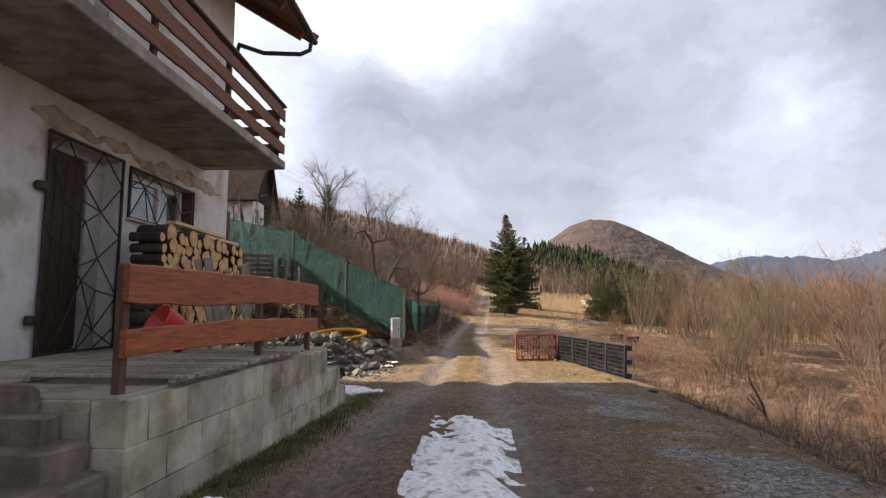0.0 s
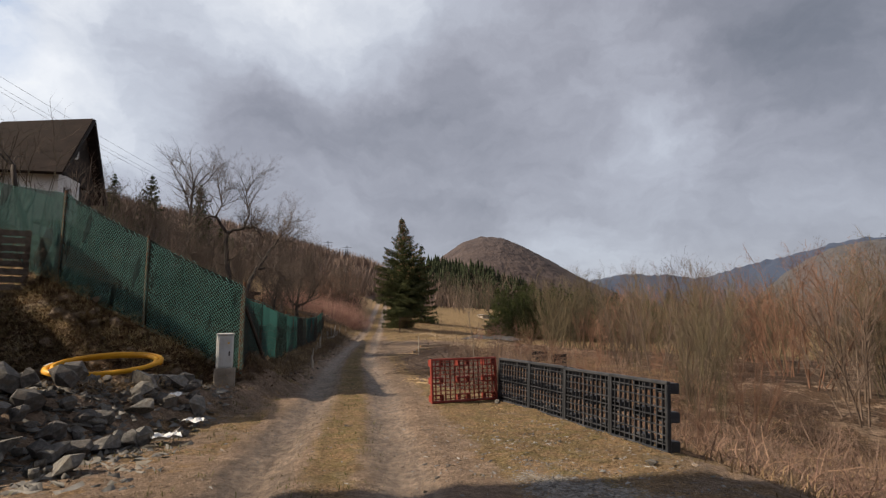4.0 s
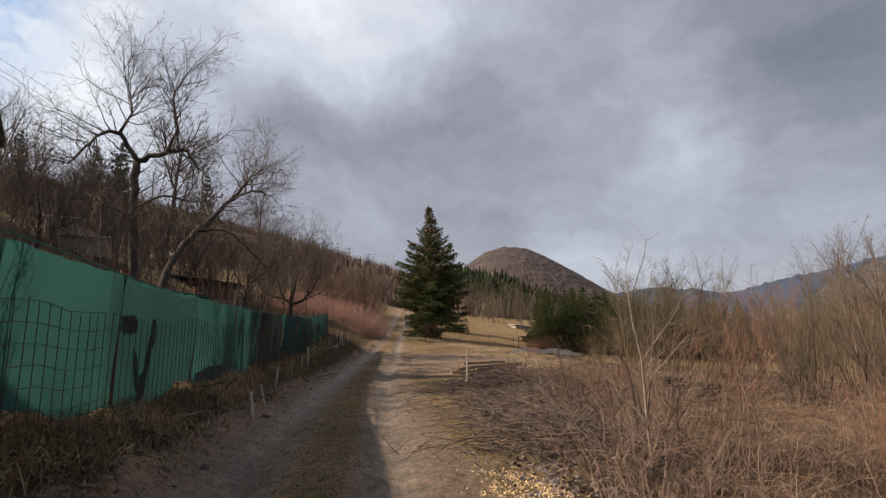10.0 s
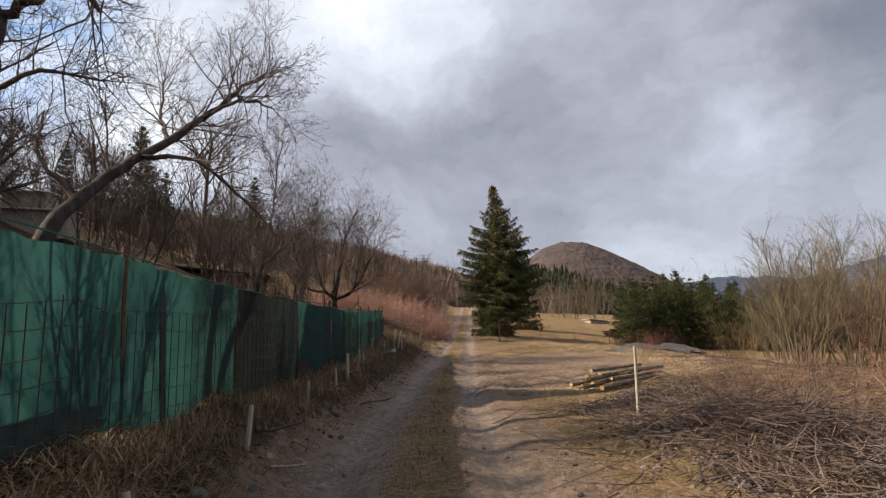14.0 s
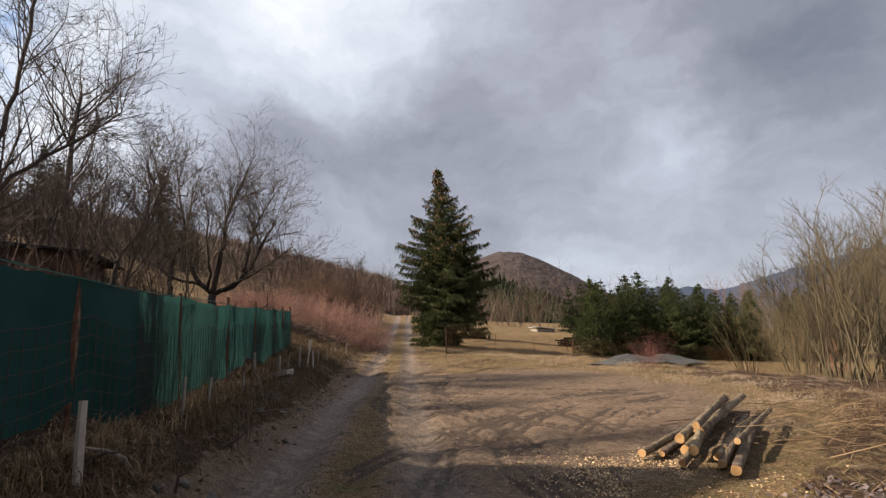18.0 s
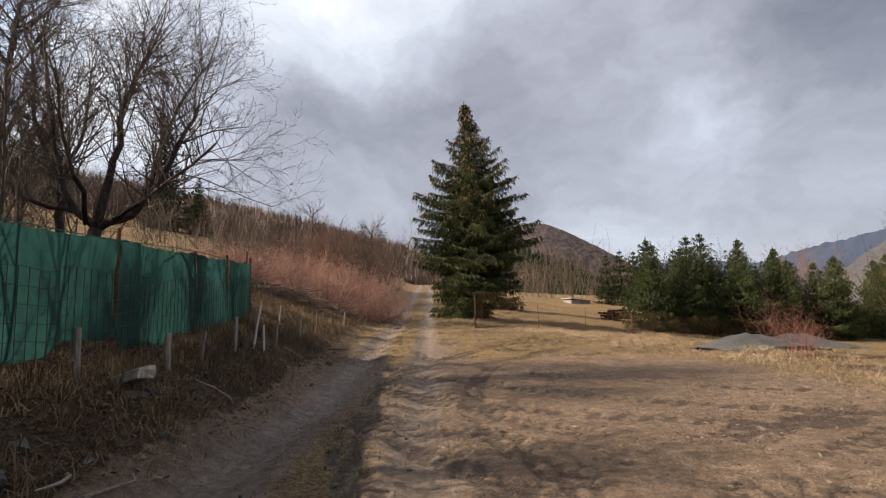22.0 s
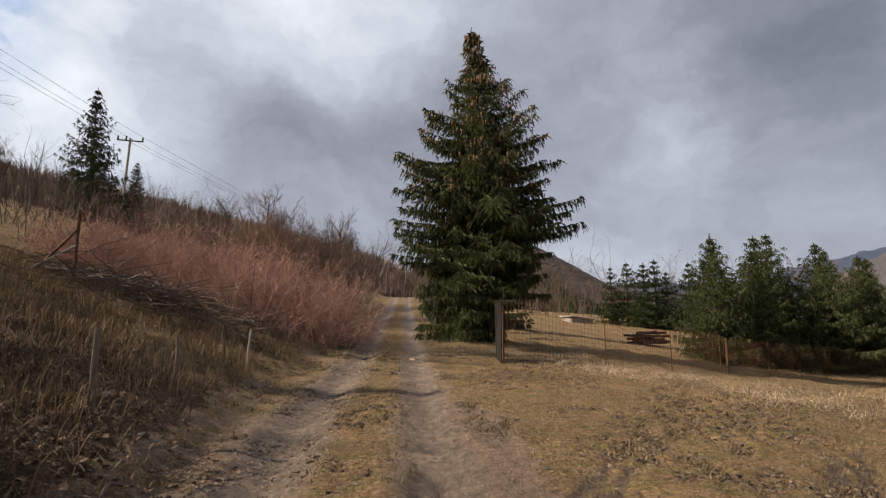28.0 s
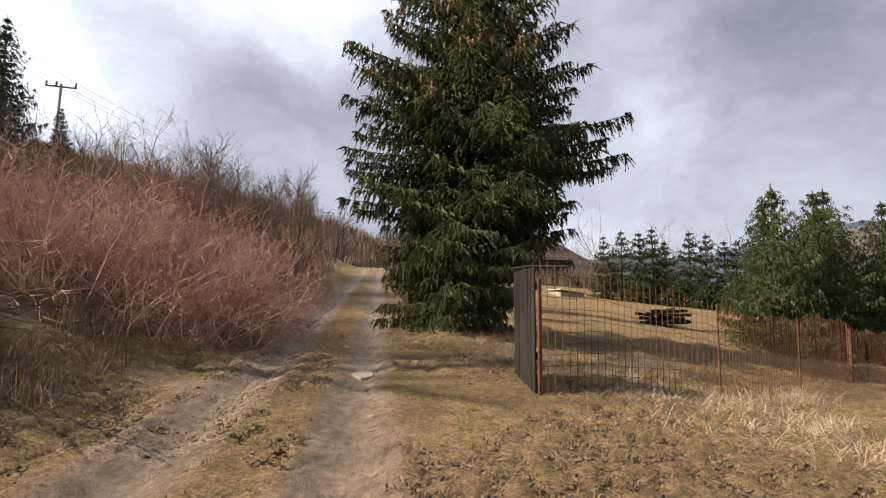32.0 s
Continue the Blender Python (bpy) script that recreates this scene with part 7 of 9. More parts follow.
bare_tree("roadside_sapling", (6.1, 7.4, up(6.1, 7.4)), 1.3, .03, 93, [(5, .08, .02, 8, .5, 30), (4, .12, .1, 6, .4, 40), (3, .12, .05, 0, .5, 40)], label="dark leafless bush below the track", category="sapling", mats=(TWIG, TWIG))


# ---- grasses and litter ----
def covers():
    dl = lambda x, y: BANK_X(y) - x
    dr = lambda x, y: x - EDGE_X(y)
    bank = lambda x, y: smooth_step(.1, .5, dl(x, y)) * (x > FENCE_X(y) - .3) * (.35 + .65 * (lumps(x, y, 1.6, 3) > -.1)) * (y > 16)
    scatter_blades("bank_grass", spots(20000, (-1.4, 1.8, 16.2, 47), 1, bank), DARKGRASS, "matted dead brown grass on the bank", (.06, .19), .004, 1.25, 1, 6, .8, clump=.09)
    scatter_blades("bank_straw", spots(7500, (-1.4, 1.5, 16.2, 25), 2, lambda x, y: bank(x, y) * smooth_step(.35, .8, dl(x, y))), BANKGRASS, "pale straw tufts under the fence", (.10, .26), .0035, 1.25, 2, 9, .9, clump=.12)
    scatter_blades("cut_bank_grass", spots(9000, (-9, -1, 13.2, 19), 3, lambda x, y: smooth_step(.2, .6, height(x, y, False) - ROAD_Z(y)) * (x < -1.1)), DEADGRASS, "matted dead grass and leaves on the earth bank", (.08, .24), .0035, 1.25, 3, 8, .9, clump=.1)
    scatter_blades("cut_bank_straw", spots(6000, (-7, -1, 14.8, 19), 33, lambda x, y: smooth_step(.4, .9, height(x, y, False) - ROAD_Z(y)) * (x < -1.2)), STRAW, "pale straw hanging over the earth bank", (.10, .30), .0028, 1.2, 33, 11, 1.0, clump=.1)
    straw_line = lambda x, y: np.exp(-((dr(x, y) - .2) / .7) ** 2) * (.25 + .75 * (lumps(x, y, 1.4, 6) > -.2)) * (1 - .6 * smooth_step(47.5, 50, y))
    scatter_blades("straw_verge", spots(42000, (3, 22, 33, 60), 4, straw_line), PALESTRAW, "bleached straw along the paddock verge", (.07, .24), .0022, 1.25, 4, 13, .6, clump=.22)
    belt = lambda x, y: np.exp(-((x - np.interp(y, [42, 44, 47, 50, 53, 56], [10.0, 9.2, 8.1, 8.0, 7.6, 8.6])) / .65) ** 2) * (.3 + .7 * (lumps(x, y, 1.7, 9) > -.3))
    scatter_blades("straw_tussocks", spots(2200, (6, 13, 42, 57), 14, belt), PALESTRAW, "bleached straw tussocks before the paddock fence", (.07, .24), .0019, 1.25, 14, 64, .7, clump=.075)
    heaps = ((7.85, 52.6, .2), (8.4, 52.4, .2), (8.9, 53.1, .25), (8.1, 44.8, .22), (8.2, 46.1, .22), (7.0, 50.6, .18), (9.6, 43.4, .3))
    clumped = lambda x, y: sum(np.exp(-((x - hx) ** 2 + (y - hy) ** 2) / (r * r)) for hx, hy, r in heaps)
    scatter_blades("straw_heaps", spots(3200, (6.4, 10.6, 42.4, 54), 19, clumped), PALESTRAW, "bleached straw clumps fallen over at the verge", (.10, .38), .0022, 1.25, 19, 34, .4, clump=.07)
    sods = lambda x, y: (lumps(x, y, 1.5, 11) > .05) * (np.abs(x - R_RUT(y)) > .3) * (np.abs(x - L_RUT(y)) > .25) * (x < EDGE_X(y))
    scatter_blades("rooted_sods", spots(15000, (-4, 8.5, 44, 58), 20, sods), DARKGRASS, "rooted-up dark sods in the turf", (.015, .055), .005, 1.0, 20, 7, .6, clump=.03)
    rough = lambda x, y: smooth_step(.25, .9, dl(x, y)) * (lumps(x, y, 2.3, 12) > -.1)
    scatter_blades("slope_tussocks", spots(5200, (-4.5, 2.2, 43.5, 56), 15, rough), DARKGRASS, "brown dead grass tussocks on the bank", (.12, .36), .0035, .85, 15, 11, .9, clump=.10)
    scatter_blades("slope_straw", spots(1700, (-4.0, 2.4, 46, 60), 16, lambda x, y: smooth_step(.2, .6, dl(x, y)) * (lumps(x, y, 1.9, 15) > .35)), BANKGRASS, "pale straw tufts on the bank", (.14, .40), .0035, .8, 16, 12, .9, clump=.10)
    face = lambda x, y: smooth_step(.2, .45, dl(x, y)) * (x > FENCE_X(y) + .05) * (lumps(x, y, 2.6, 4) > -.35)
    scatter_blades("hanging_grass", spots(7000, (-1.3, 1.5, 16.6, 45), 17, face), DARKGRASS, "long dead grass hanging over the bank", (.12, .34), .0035, 1.0, 17, 7, 1.1, clump=.08)
    rim = lambda x, y: np.exp(-((x - FENCE_X(y) - .22) / .14) ** 2) * (lumps(x, y, 1.5, 21) > -.4)
    scatter_blades("fence_foot_straw", spots(9000, (-1.3, .3, 16.6, 45), 18, rim), BANKGRASS, "pale dry grass along the foot of the net", (.07, .22), .0035, 1.1, 18, 9, .8, clump=.06)
    scatter_blades("verge_straw", spots(12000, (2.2, 14, 15.5, 36), 5, lambda x, y: smooth_step(.2, 1.0, dr(x, y)) * .8), DEADGRASS, "dry russet stalks on the rough verge", (.08, .30), .0035, 1.3, 5, 6, .8, clump=.16)
    scatter_blades("valley_grass", spots(9000, (3, 16, 3, 17), 6, lambda x, y: smooth_step(.2, .8, dr(x, y))), DEADGRASS, "tawny dead grass below the track", (.06, .22), .005, 1.1, 6, 6, .7, clump=.12)
    turf = lambda x, y: smooth_step(.3, .8, x - R_RUT(y)) * smooth_step(.3, -.2, dr(x, y)) * (1 - .94 * smooth_step(30, 32.5, y) * (1 - smooth_step(42, 47, y))) * (lumps(x, y, 2.2, 5) > -.55) * (y > 10.5)
    scatter_blades("short_turf", spots(26000, (1, 9, 10, 58), 7, turf), STRAW_SHORT, "short dry turf beside the ruts", (.015, .05), .003, 1.0, 7, 9, .5, clump=.05)
    mid = lambda x, y: np.exp(-((x - (L_RUT(y) + R_RUT(y)) / 2) / .33) ** 2) * .9 * (lumps(x, y, 2.7, 6) > -.6)
    scatter_blades("middle_turf", spots(15000, (-.4, 5, 10, 62), 8, mid), GREENGRASS, "worn short grass between the ruts", (.015, .055), .0035, .8, 8, 7, .4, clump=.04)
    left = lambda x, y: smooth_step(.25, .6, L_RUT(y) - x) * (dl(x, y) < .6) * .8 * (lumps(x, y, 2.1, 8) > -.4)
    scatter_blades("edge_turf", spots(9000, (-2, 3.4, 2, 62), 9, left), GREENGRASS, "short grass along the foot of the bank", (.02, .08), .0035, .8, 9, 7, .4, clump=.04)
    slope = lambda x, y: smooth_step(.4, 1.5, dl(x, y)) * .8 * (.3 + .7 * (lumps(x, y, 1.3, 2) > -.2))
    scatter_blades("slope_grass", spots(15000, (-9, 2.4, 45.5, 62), 10, slope), DARKGRASS, "tangled dead grass on the slope", (.07, .24), .004, 1.2, 10, 7, .8, clump=.1)
    scatter_blades("field_grass", spots(9000, (6, 30, 54, 86), 11, lambda x, y: smooth_step(.5, 2, dr(x, y)) * .9), STRAW_SHORT, "mown dry paddock grass", (.03, .09), .004, 1.3, 11, 8, .5, clump=.16)
    low = lambda x, y: smooth_step(.5, 1.6, dr(x, y)) * smooth_step(11, 7, dr(x, y)) * (.3 + .7 * (lumps(x, y, 1.1, 5) > -.25))
    scatter_blades("russet_brush", spots(8000, (3, 16, 4, 36), 71, low), RUSSET, "russet dead stalks and brush below the track", (.08, .28), .0035, 1.0, 71, 5, .5, clump=.16, category="brush")
    scatter_blades("bank_leaf_litter", spots(7000, (-7, -1, 13.2, 19), 72, lambda x, y: smooth_step(.3, .7, height(x, y, False) - ROAD_Z(y)) * (x < -1.1)), LEAVES, "brown leaves on the earth bank", (.04, .09), .02, 1.3, 72, 4, .2, "leaf litter", clump=.1)
    scatter_blades("fallen_leaf_litter", spots(7000, (-1.2, 1.9, 16, 47), 12, lambda x, y: smooth_step(-.1, .3, dl(x, y)) * (x > FENCE_X(y))), LEAVES, "brown fallen leaves on the bank", (.03, .06), .016, 1.3, 12, 3, .2, "leaf litter")
    scatter_blades("verge_leaf_litter", spots(16000, (2.2, 6.5, 17.5, 31), 13, lambda x, y: np.exp(-((dr(x, y) - .75) / .5) ** 2)), GREYLEAVES, "grey-brown dead leaves beside the brush heap", (.03, .07), .017, 1.3, 13, 3, .2, "leaf litter")


def crumbs(name, p, mat, label, size, seed):
    """Small earth crumbs or chips as one mesh: each a lopsided four-cornered lump."""
    r = np.random.default_rng(seed)
    n = len(p)
    s = r.uniform(*size, n)[:, None]
    v = np.stack([p + r.normal(0, 1, (n, 3)) * s * [1, 1, .35] + np.array(o) * s for o in ((1, 0, -.3), (-.6, .8, -.3), (-.6, -.8, -.3), (0, 0, .55))], 1).reshape(-1, 3)
    k = (np.arange(n) * 4)[:, None]
    tri = np.concatenate([k + [0, 1, 3], k + [1, 2, 3], k + [2, 0, 3]], 0)
    return tagged(new(name, array_mesh(name, v, tri, mat)), label, "soil", kind="stuff")


DARKGRASS = material("dark_dead_grass", [(0.07, 0.046, 0.027), (0.15, 0.10, 0.056), (0.27, 0.19, 0.105)], 0.9, 4, 0.88, 0, vary=0.4, islands=True, translucent=0.15)
RUSSET = material("russet_stalks", [(0.10, 0.067, 0.050), (0.18, 0.124, 0.092), (0.29, 0.21, 0.16)], 0.8, 4, 0.9, 0, vary=0.4, islands=True, translucent=0.15)
BANKGRASS = material("matted_bank_grass", [(0.15, 0.10, 0.056), (0.28, 0.195, 0.11), (0.42, 0.31, 0.18)], 0.9, 4, 0.88, 0, vary=0.4, islands=True, translucent=0.2)
PALESTRAW = material("bleached_straw", [(0.25, 0.18, 0.112), (0.40, 0.305, 0.20), (0.56, 0.45, 0.32)], 0.9, 4, 0.85, 0, vary=0.35, islands=True, translucent=0.25)
STRAW_SHORT = material("short_dry_turf", [(0.11, 0.083, 0.04), (0.19, 0.142, 0.072), (0.285, 0.213, 0.122)], 1.3, 4, 0.85, 0, vary=0.35, islands=True, translucent=0.2)
covers()
_foot = lambda x, y: np.exp(-((x - (-1.66 + .083 * (y - 2.86)) - .16) / .16) ** 2) * (.45 + .55 * (lumps(x, y, 3, 2) > -.2))
scatter_blades("wall_foot_grass", spots(9000, (-1.7, -.7, 2.4, 8.4), 61, _foot), GREENGRASS, "green and brown grass along the foot of the porch", (.03, .10), .0035, .9, 61, 6, .5, clump=.04)
CLODMAT = material("dark_clod", [(0.085, 0.06, 0.042), (0.17, 0.124, 0.086), (0.28, 0.212, 0.15)], 12, 6, .95, .8, 40, .02, vary=.3)
CRUMB = material("soil_crumb", [(0.07, 0.05, 0.036), (0.155, 0.115, 0.083), (0.25, 0.19, 0.14)], 2.0, 5, .95, 0, vary=.4, islands=True)
PEBBLE = material("gravel_chip", [(0.13, 0.125, 0.115), (0.30, 0.285, 0.265)], 2.0, 4, .9, 0, vary=.4, islands=True)
_on = lambda x, y: (x > BANK_X(y) - .2) * (x < EDGE_X(y) + .3) * (.25 + .75 * (lumps(x, y, 1.9, 4) > -.1)) * (1 - .7 * np.exp(-((x - L_RUT(y)) / .16) ** 2))
crumbs("earth_crumbs", spots(45000, (-2, 9, 2, 58), 51, _on), CRUMB, "crumbs of dry earth on the track", (.004, .014), 3)
crumbs("gravel_chips", spots(9000, (-2.2, 3.6, 2, 13), 52, lambda x, y: smooth_step(.9, 2.2, x) * .9 + .15), PEBBLE, "grey gravel chips on the yard", (.005, .016), 4)
crumbs("rooted_earth", spots(110000, (-5, 9, 44, 58), 53, lambda x, y: (lumps(x, y, 1.5, 11) > .0) * (np.abs(x - R_RUT(y)) > .3) * (x < EDGE_X(y))), CLODMAT, "rooted-up dark earth in the turf", (.005, .017), 5)
_heap = lambda x, y: np.exp(-((x + 3.0) / 1.5) ** 2) * (y < 15.3) * .9
crumbs("rubble_chips", spots(9000, (-5.4, -1.0, 10.8, 15.4), 54, _heap), STONE, "small chips and earth between the rubble stones", (.018, .055), 6)


# ---- on the porch ----
def log_mesh(rng, r, ln, sides=11):
    """A sawn log along x: bark tube with a slightly uneven round, and its two cut ends as separate pieces."""
    wob = [rng.uniform(.88, 1.12) for _ in range(sides)]
    bark, both = Geo(), []
    n = 4
    vs = []
    for i in range(n + 1):
        for k in range(sides):
            a = 6.283 * k / sides
            q = r * wob[k] * rng.uniform(.97, 1.03)
            vs.append((ln * (i / n - .5), q * math.cos(a), q * math.sin(a)))
    bark.add(vs, [(i * sides + k, i * sides + (k + 1) % sides, (i + 1) * sides + (k + 1) % sides, (i + 1) * sides + k) for i in range(n) for k in range(sides)])
    for s in (0, n):
        x = ln * (s / n - .5)
        ring = vs[s * sides:(s + 1) * sides]
        o = .004 * (1 if s else -1)
        both.append(Geo().add([(x + o, .93 * y, .93 * z) for _, y, z in ring] + ring, [tuple(range(sides)) if s else tuple(range(sides))[::-1]]
                 + [(k, (k + 1) % sides, sides + (k + 1) % sides, sides + k) for k in range(sides)]))
    return bark, both


def log_thing(name, rng, r, ln, at, turn, label, group, bark=BARK, category="log"):
    b, e = log_mesh(rng, r, ln)
    t = thing(name, b, bark, at, turn, label, category, group, smooth=True)
    for end in e:
        part("cut_end", end, CUTWOOD, t, "pale sawn end")
    return t


def wood_stack():
    rng = random.Random(33)
    house = Matrix.Translation((-3.80, 9.65, 0)) @ Matrix.Rotation(radians(HOUSE_TURN), 4, "Z")
    protos = {}
    x0, z0 = .68, .66
    # rows of logs laid across, ends to the track
    y, n = -3.55, 0
    placed = []
    z = z0
    row = 0
    while z < 1.86:
        y = -3.60 + rng.uniform(0, .05)
        end = -1.05 - max(0, z - 1.25) * .55
        tall = 0
        while y < end:
            r = rng.choice([.05, .06, .07, .08, .09, .105]) * (1 if y < -2.1 else .75)
            if y + r > end:
                break
            placed.append((y + r, z + r * rng.uniform(.95, 1.12), r))
            tall += r * 2
            y += 2 * r + .004
        z += max(.09, tall / max(1, sum(1 for p in placed if p[1] > z)) * .9)
        row += 1
    for y, z, r in placed:
        if not any(abs(q - r) < .003 for q in protos):
            protos[r] = [log_mesh(rng, r, .36) for _ in range(2)]
            protos[r] = [(b.mesh("firewood_log", BARK, True), [q.mesh("cut_end", CUTWOOD) for q in e]) for b, e in protos[r]]
        key = min(protos, key=lambda q: abs(q - r))
        b, e = rng.choice(protos[key])
        ob = new("firewood_log", b)
        ob.matrix_basis = house @ pose(x0 + rng.uniform(-.03, .03), y, z, rng.uniform(0, 360), rng.uniform(-2, 2), rng.uniform(-3, 3))
        tagged(ob, "split firewood log with a pale sawn end, stacked on the porch", "log", "firewood stack")
        for q in e:
            part("cut_end", q, None, ob)
    top = 1.94
    for k, (y0, ln, dx, dz) in enumerate(((-3.0, 1.35, .70, .01), (-2.75, 1.5, .62, .05), (-2.95, 1.25, .54, .0), (-2.4, 1.1, .76, .02), (-2.9, 1.3, .72, .07))):
        ob = thing("sawn_board", Geo().box((0, 0, 0), (.13, ln, .042), chamfer=.004), PALEWOOD, (0, 0, 0), label="pale sawn board lying on the firewood", category="board", group="boards on the firewood")
        ob.matrix_basis = house @ pose(dx, y0 + .4, top + dz + .02 * k, rng.uniform(-1, 1), 0, rng.uniform(-2, 2))


wood_stack()


def porch_clutter():
    rng = random.Random(44)
    m = Matrix.Translation((WALL_A.x, WALL_A.y, .625)) @ Matrix.Rotation(radians(P_TURN), 4, "Z")
    # duckboards
    for k, (x, y, w, n) in enumerate(((-.50, .62, 1.15, 8), (-.50, 1.70, 1.1, 9))):
        t = thing("duckboard", None, None, label="weathered wooden slatted duckboard on the porch", category="duckboard", group="duckboards")
        t.matrix_basis = m @ pose(x - w / 2, y, .02, 0, 0, rng.uniform(-3, 3))
        for i in range(n):
            part("slat", Geo().box((w / 2, i * .125, .035), (w, .075, .02), chamfer=.003, wob=.003, rng=rng), GREYWOOD, t)
        for x2 in (.1, w - .1):
            part("bearer", Geo().box((x2, (n - 1) * .0625, .012), (.05, n * .12, .026)), GREYWOOD, t)
    # red bucket
    g = Geo()
    prof = [(.0, 0), (.105, 0), (.115, .02), (.145, .26), (.152, .27), (.150, .285), (.140, .28), (.108, .025), (0, .02)]
    sides = 20
    vs = [(r * math.cos(6.283 * k / sides), r * math.sin(6.283 * k / sides), z) for r, z in prof[1:-1] for k in range(sides)]
    fs = [(i * sides + k, i * sides + (k + 1) % sides, (i + 1) * sides + (k + 1) % sides, (i + 1) * sides + k) for i in range(len(prof) - 3) for k in range(sides)]
    fs += [tuple(range(sides))[::-1], tuple((len(prof) - 3) * sides + k for k in range(sides))]
    b = thing("bucket", g.add(vs, fs), REDBUCKET, label="red plastic bucket tipped against the firewood", category="bucket", smooth=True)
    b.matrix_basis = m @ pose(-.95, 2.35, .17, 58, 10, -40) @ Matrix.Scale(1.2, 4)
    part("lettering", Geo().box((0, -.134, .16), (.10, .004, .022)).box((0, -.128, .12), (.07, .004, .018)), WHITEPAINT, b, "pale illegible print")
    part("bucket_handle", Geo().tube([(.15 * math.cos(a), .15 * math.sin(a) * .25, .26 + .13 * math.sin(a)) for a in np.linspace(0, math.pi, 9)], .004, 6), WIRE, b)
    t = thing("paint_tin", Geo().tube([(0, 0, 0), (0, 0, .22), (0, 0, .225)], [.09, .09, .095], 18), WHITEPAINT, label="white tin pail on the porch", category="pail")
    t.matrix_basis = m @ pose(-.95, 2.85, 0)
    # sawhorse and loose boards at the far end of the porch
    s = thing("sawhorse", None, None, label="grey weathered wooden sawhorse", category="sawhorse")
    s.matrix_basis = m @ pose(-.75, 3.05, 0, 0, 0, 14)
    part("beam", Geo().box((0, 0, .62), (.08, .95, .09), chamfer=.006), GREYWOOD, s)
    for y in (-.34, .34):
        for x in (-1, 1):
            part("leg", Geo().box((0, 0, 0), (.035, .07, .68), pose(x * .13, y, .31, 0, -x * 20, 0), chamfer=.004), GREYWOOD, s)
        part("brace", Geo().box((0, y, .25), (.34, .025, .06)), GREYWOOD, s)
    for k in range(7):
        p = thing("loose_board", Geo().box((0, 0, .5), (.022, .08 + .03 * (k % 3), rng.uniform(.75, 1.15)), chamfer=.003), GREYWOOD, label="grey weathered board leaning at the porch end", category="board", group="leaning boards")
        p.matrix_basis = m @ pose(-.95 + .12 * k * (1 if k % 2 else -.6), 3.42 + .06 * k, .03, rng.uniform(10, 20), rng.uniform(-14, 14), rng.uniform(-30, 30))


REDBUCKET = material("red_bucket_plastic", [(0.42, 0.03, 0.02), (0.55, 0.05, 0.035)], 4, 5, 0.4, 0.05, 60, .001)
porch_clutter()


# ---- rubble, hose and the pallet wall in the yard ----
def rock_meshes(seed, n, mat):
    rng = random.Random(seed)
    out = []
    for i in range(n):
        g = Geo()
        sx, sy, sz = rng.uniform(.7, 1.2), rng.uniform(.6, 1.0), rng.uniform(.45, .8)
        pts = []
        for _ in range(16):
            v = Vector((rng.gauss(0, 1), rng.gauss(0, 1), rng.gauss(0, 1))).normalized() * rng.uniform(.78, 1)
            pts.append((v.x * sx, v.y * sy, v.z * sz))
        g.hull(pts)
        out.append(g.mesh("rubble_stone", mat))
    return out


ROCKS = rock_meshes(7, 12, STONE)
CLODS = rock_meshes(70, 6, CLODMAT)


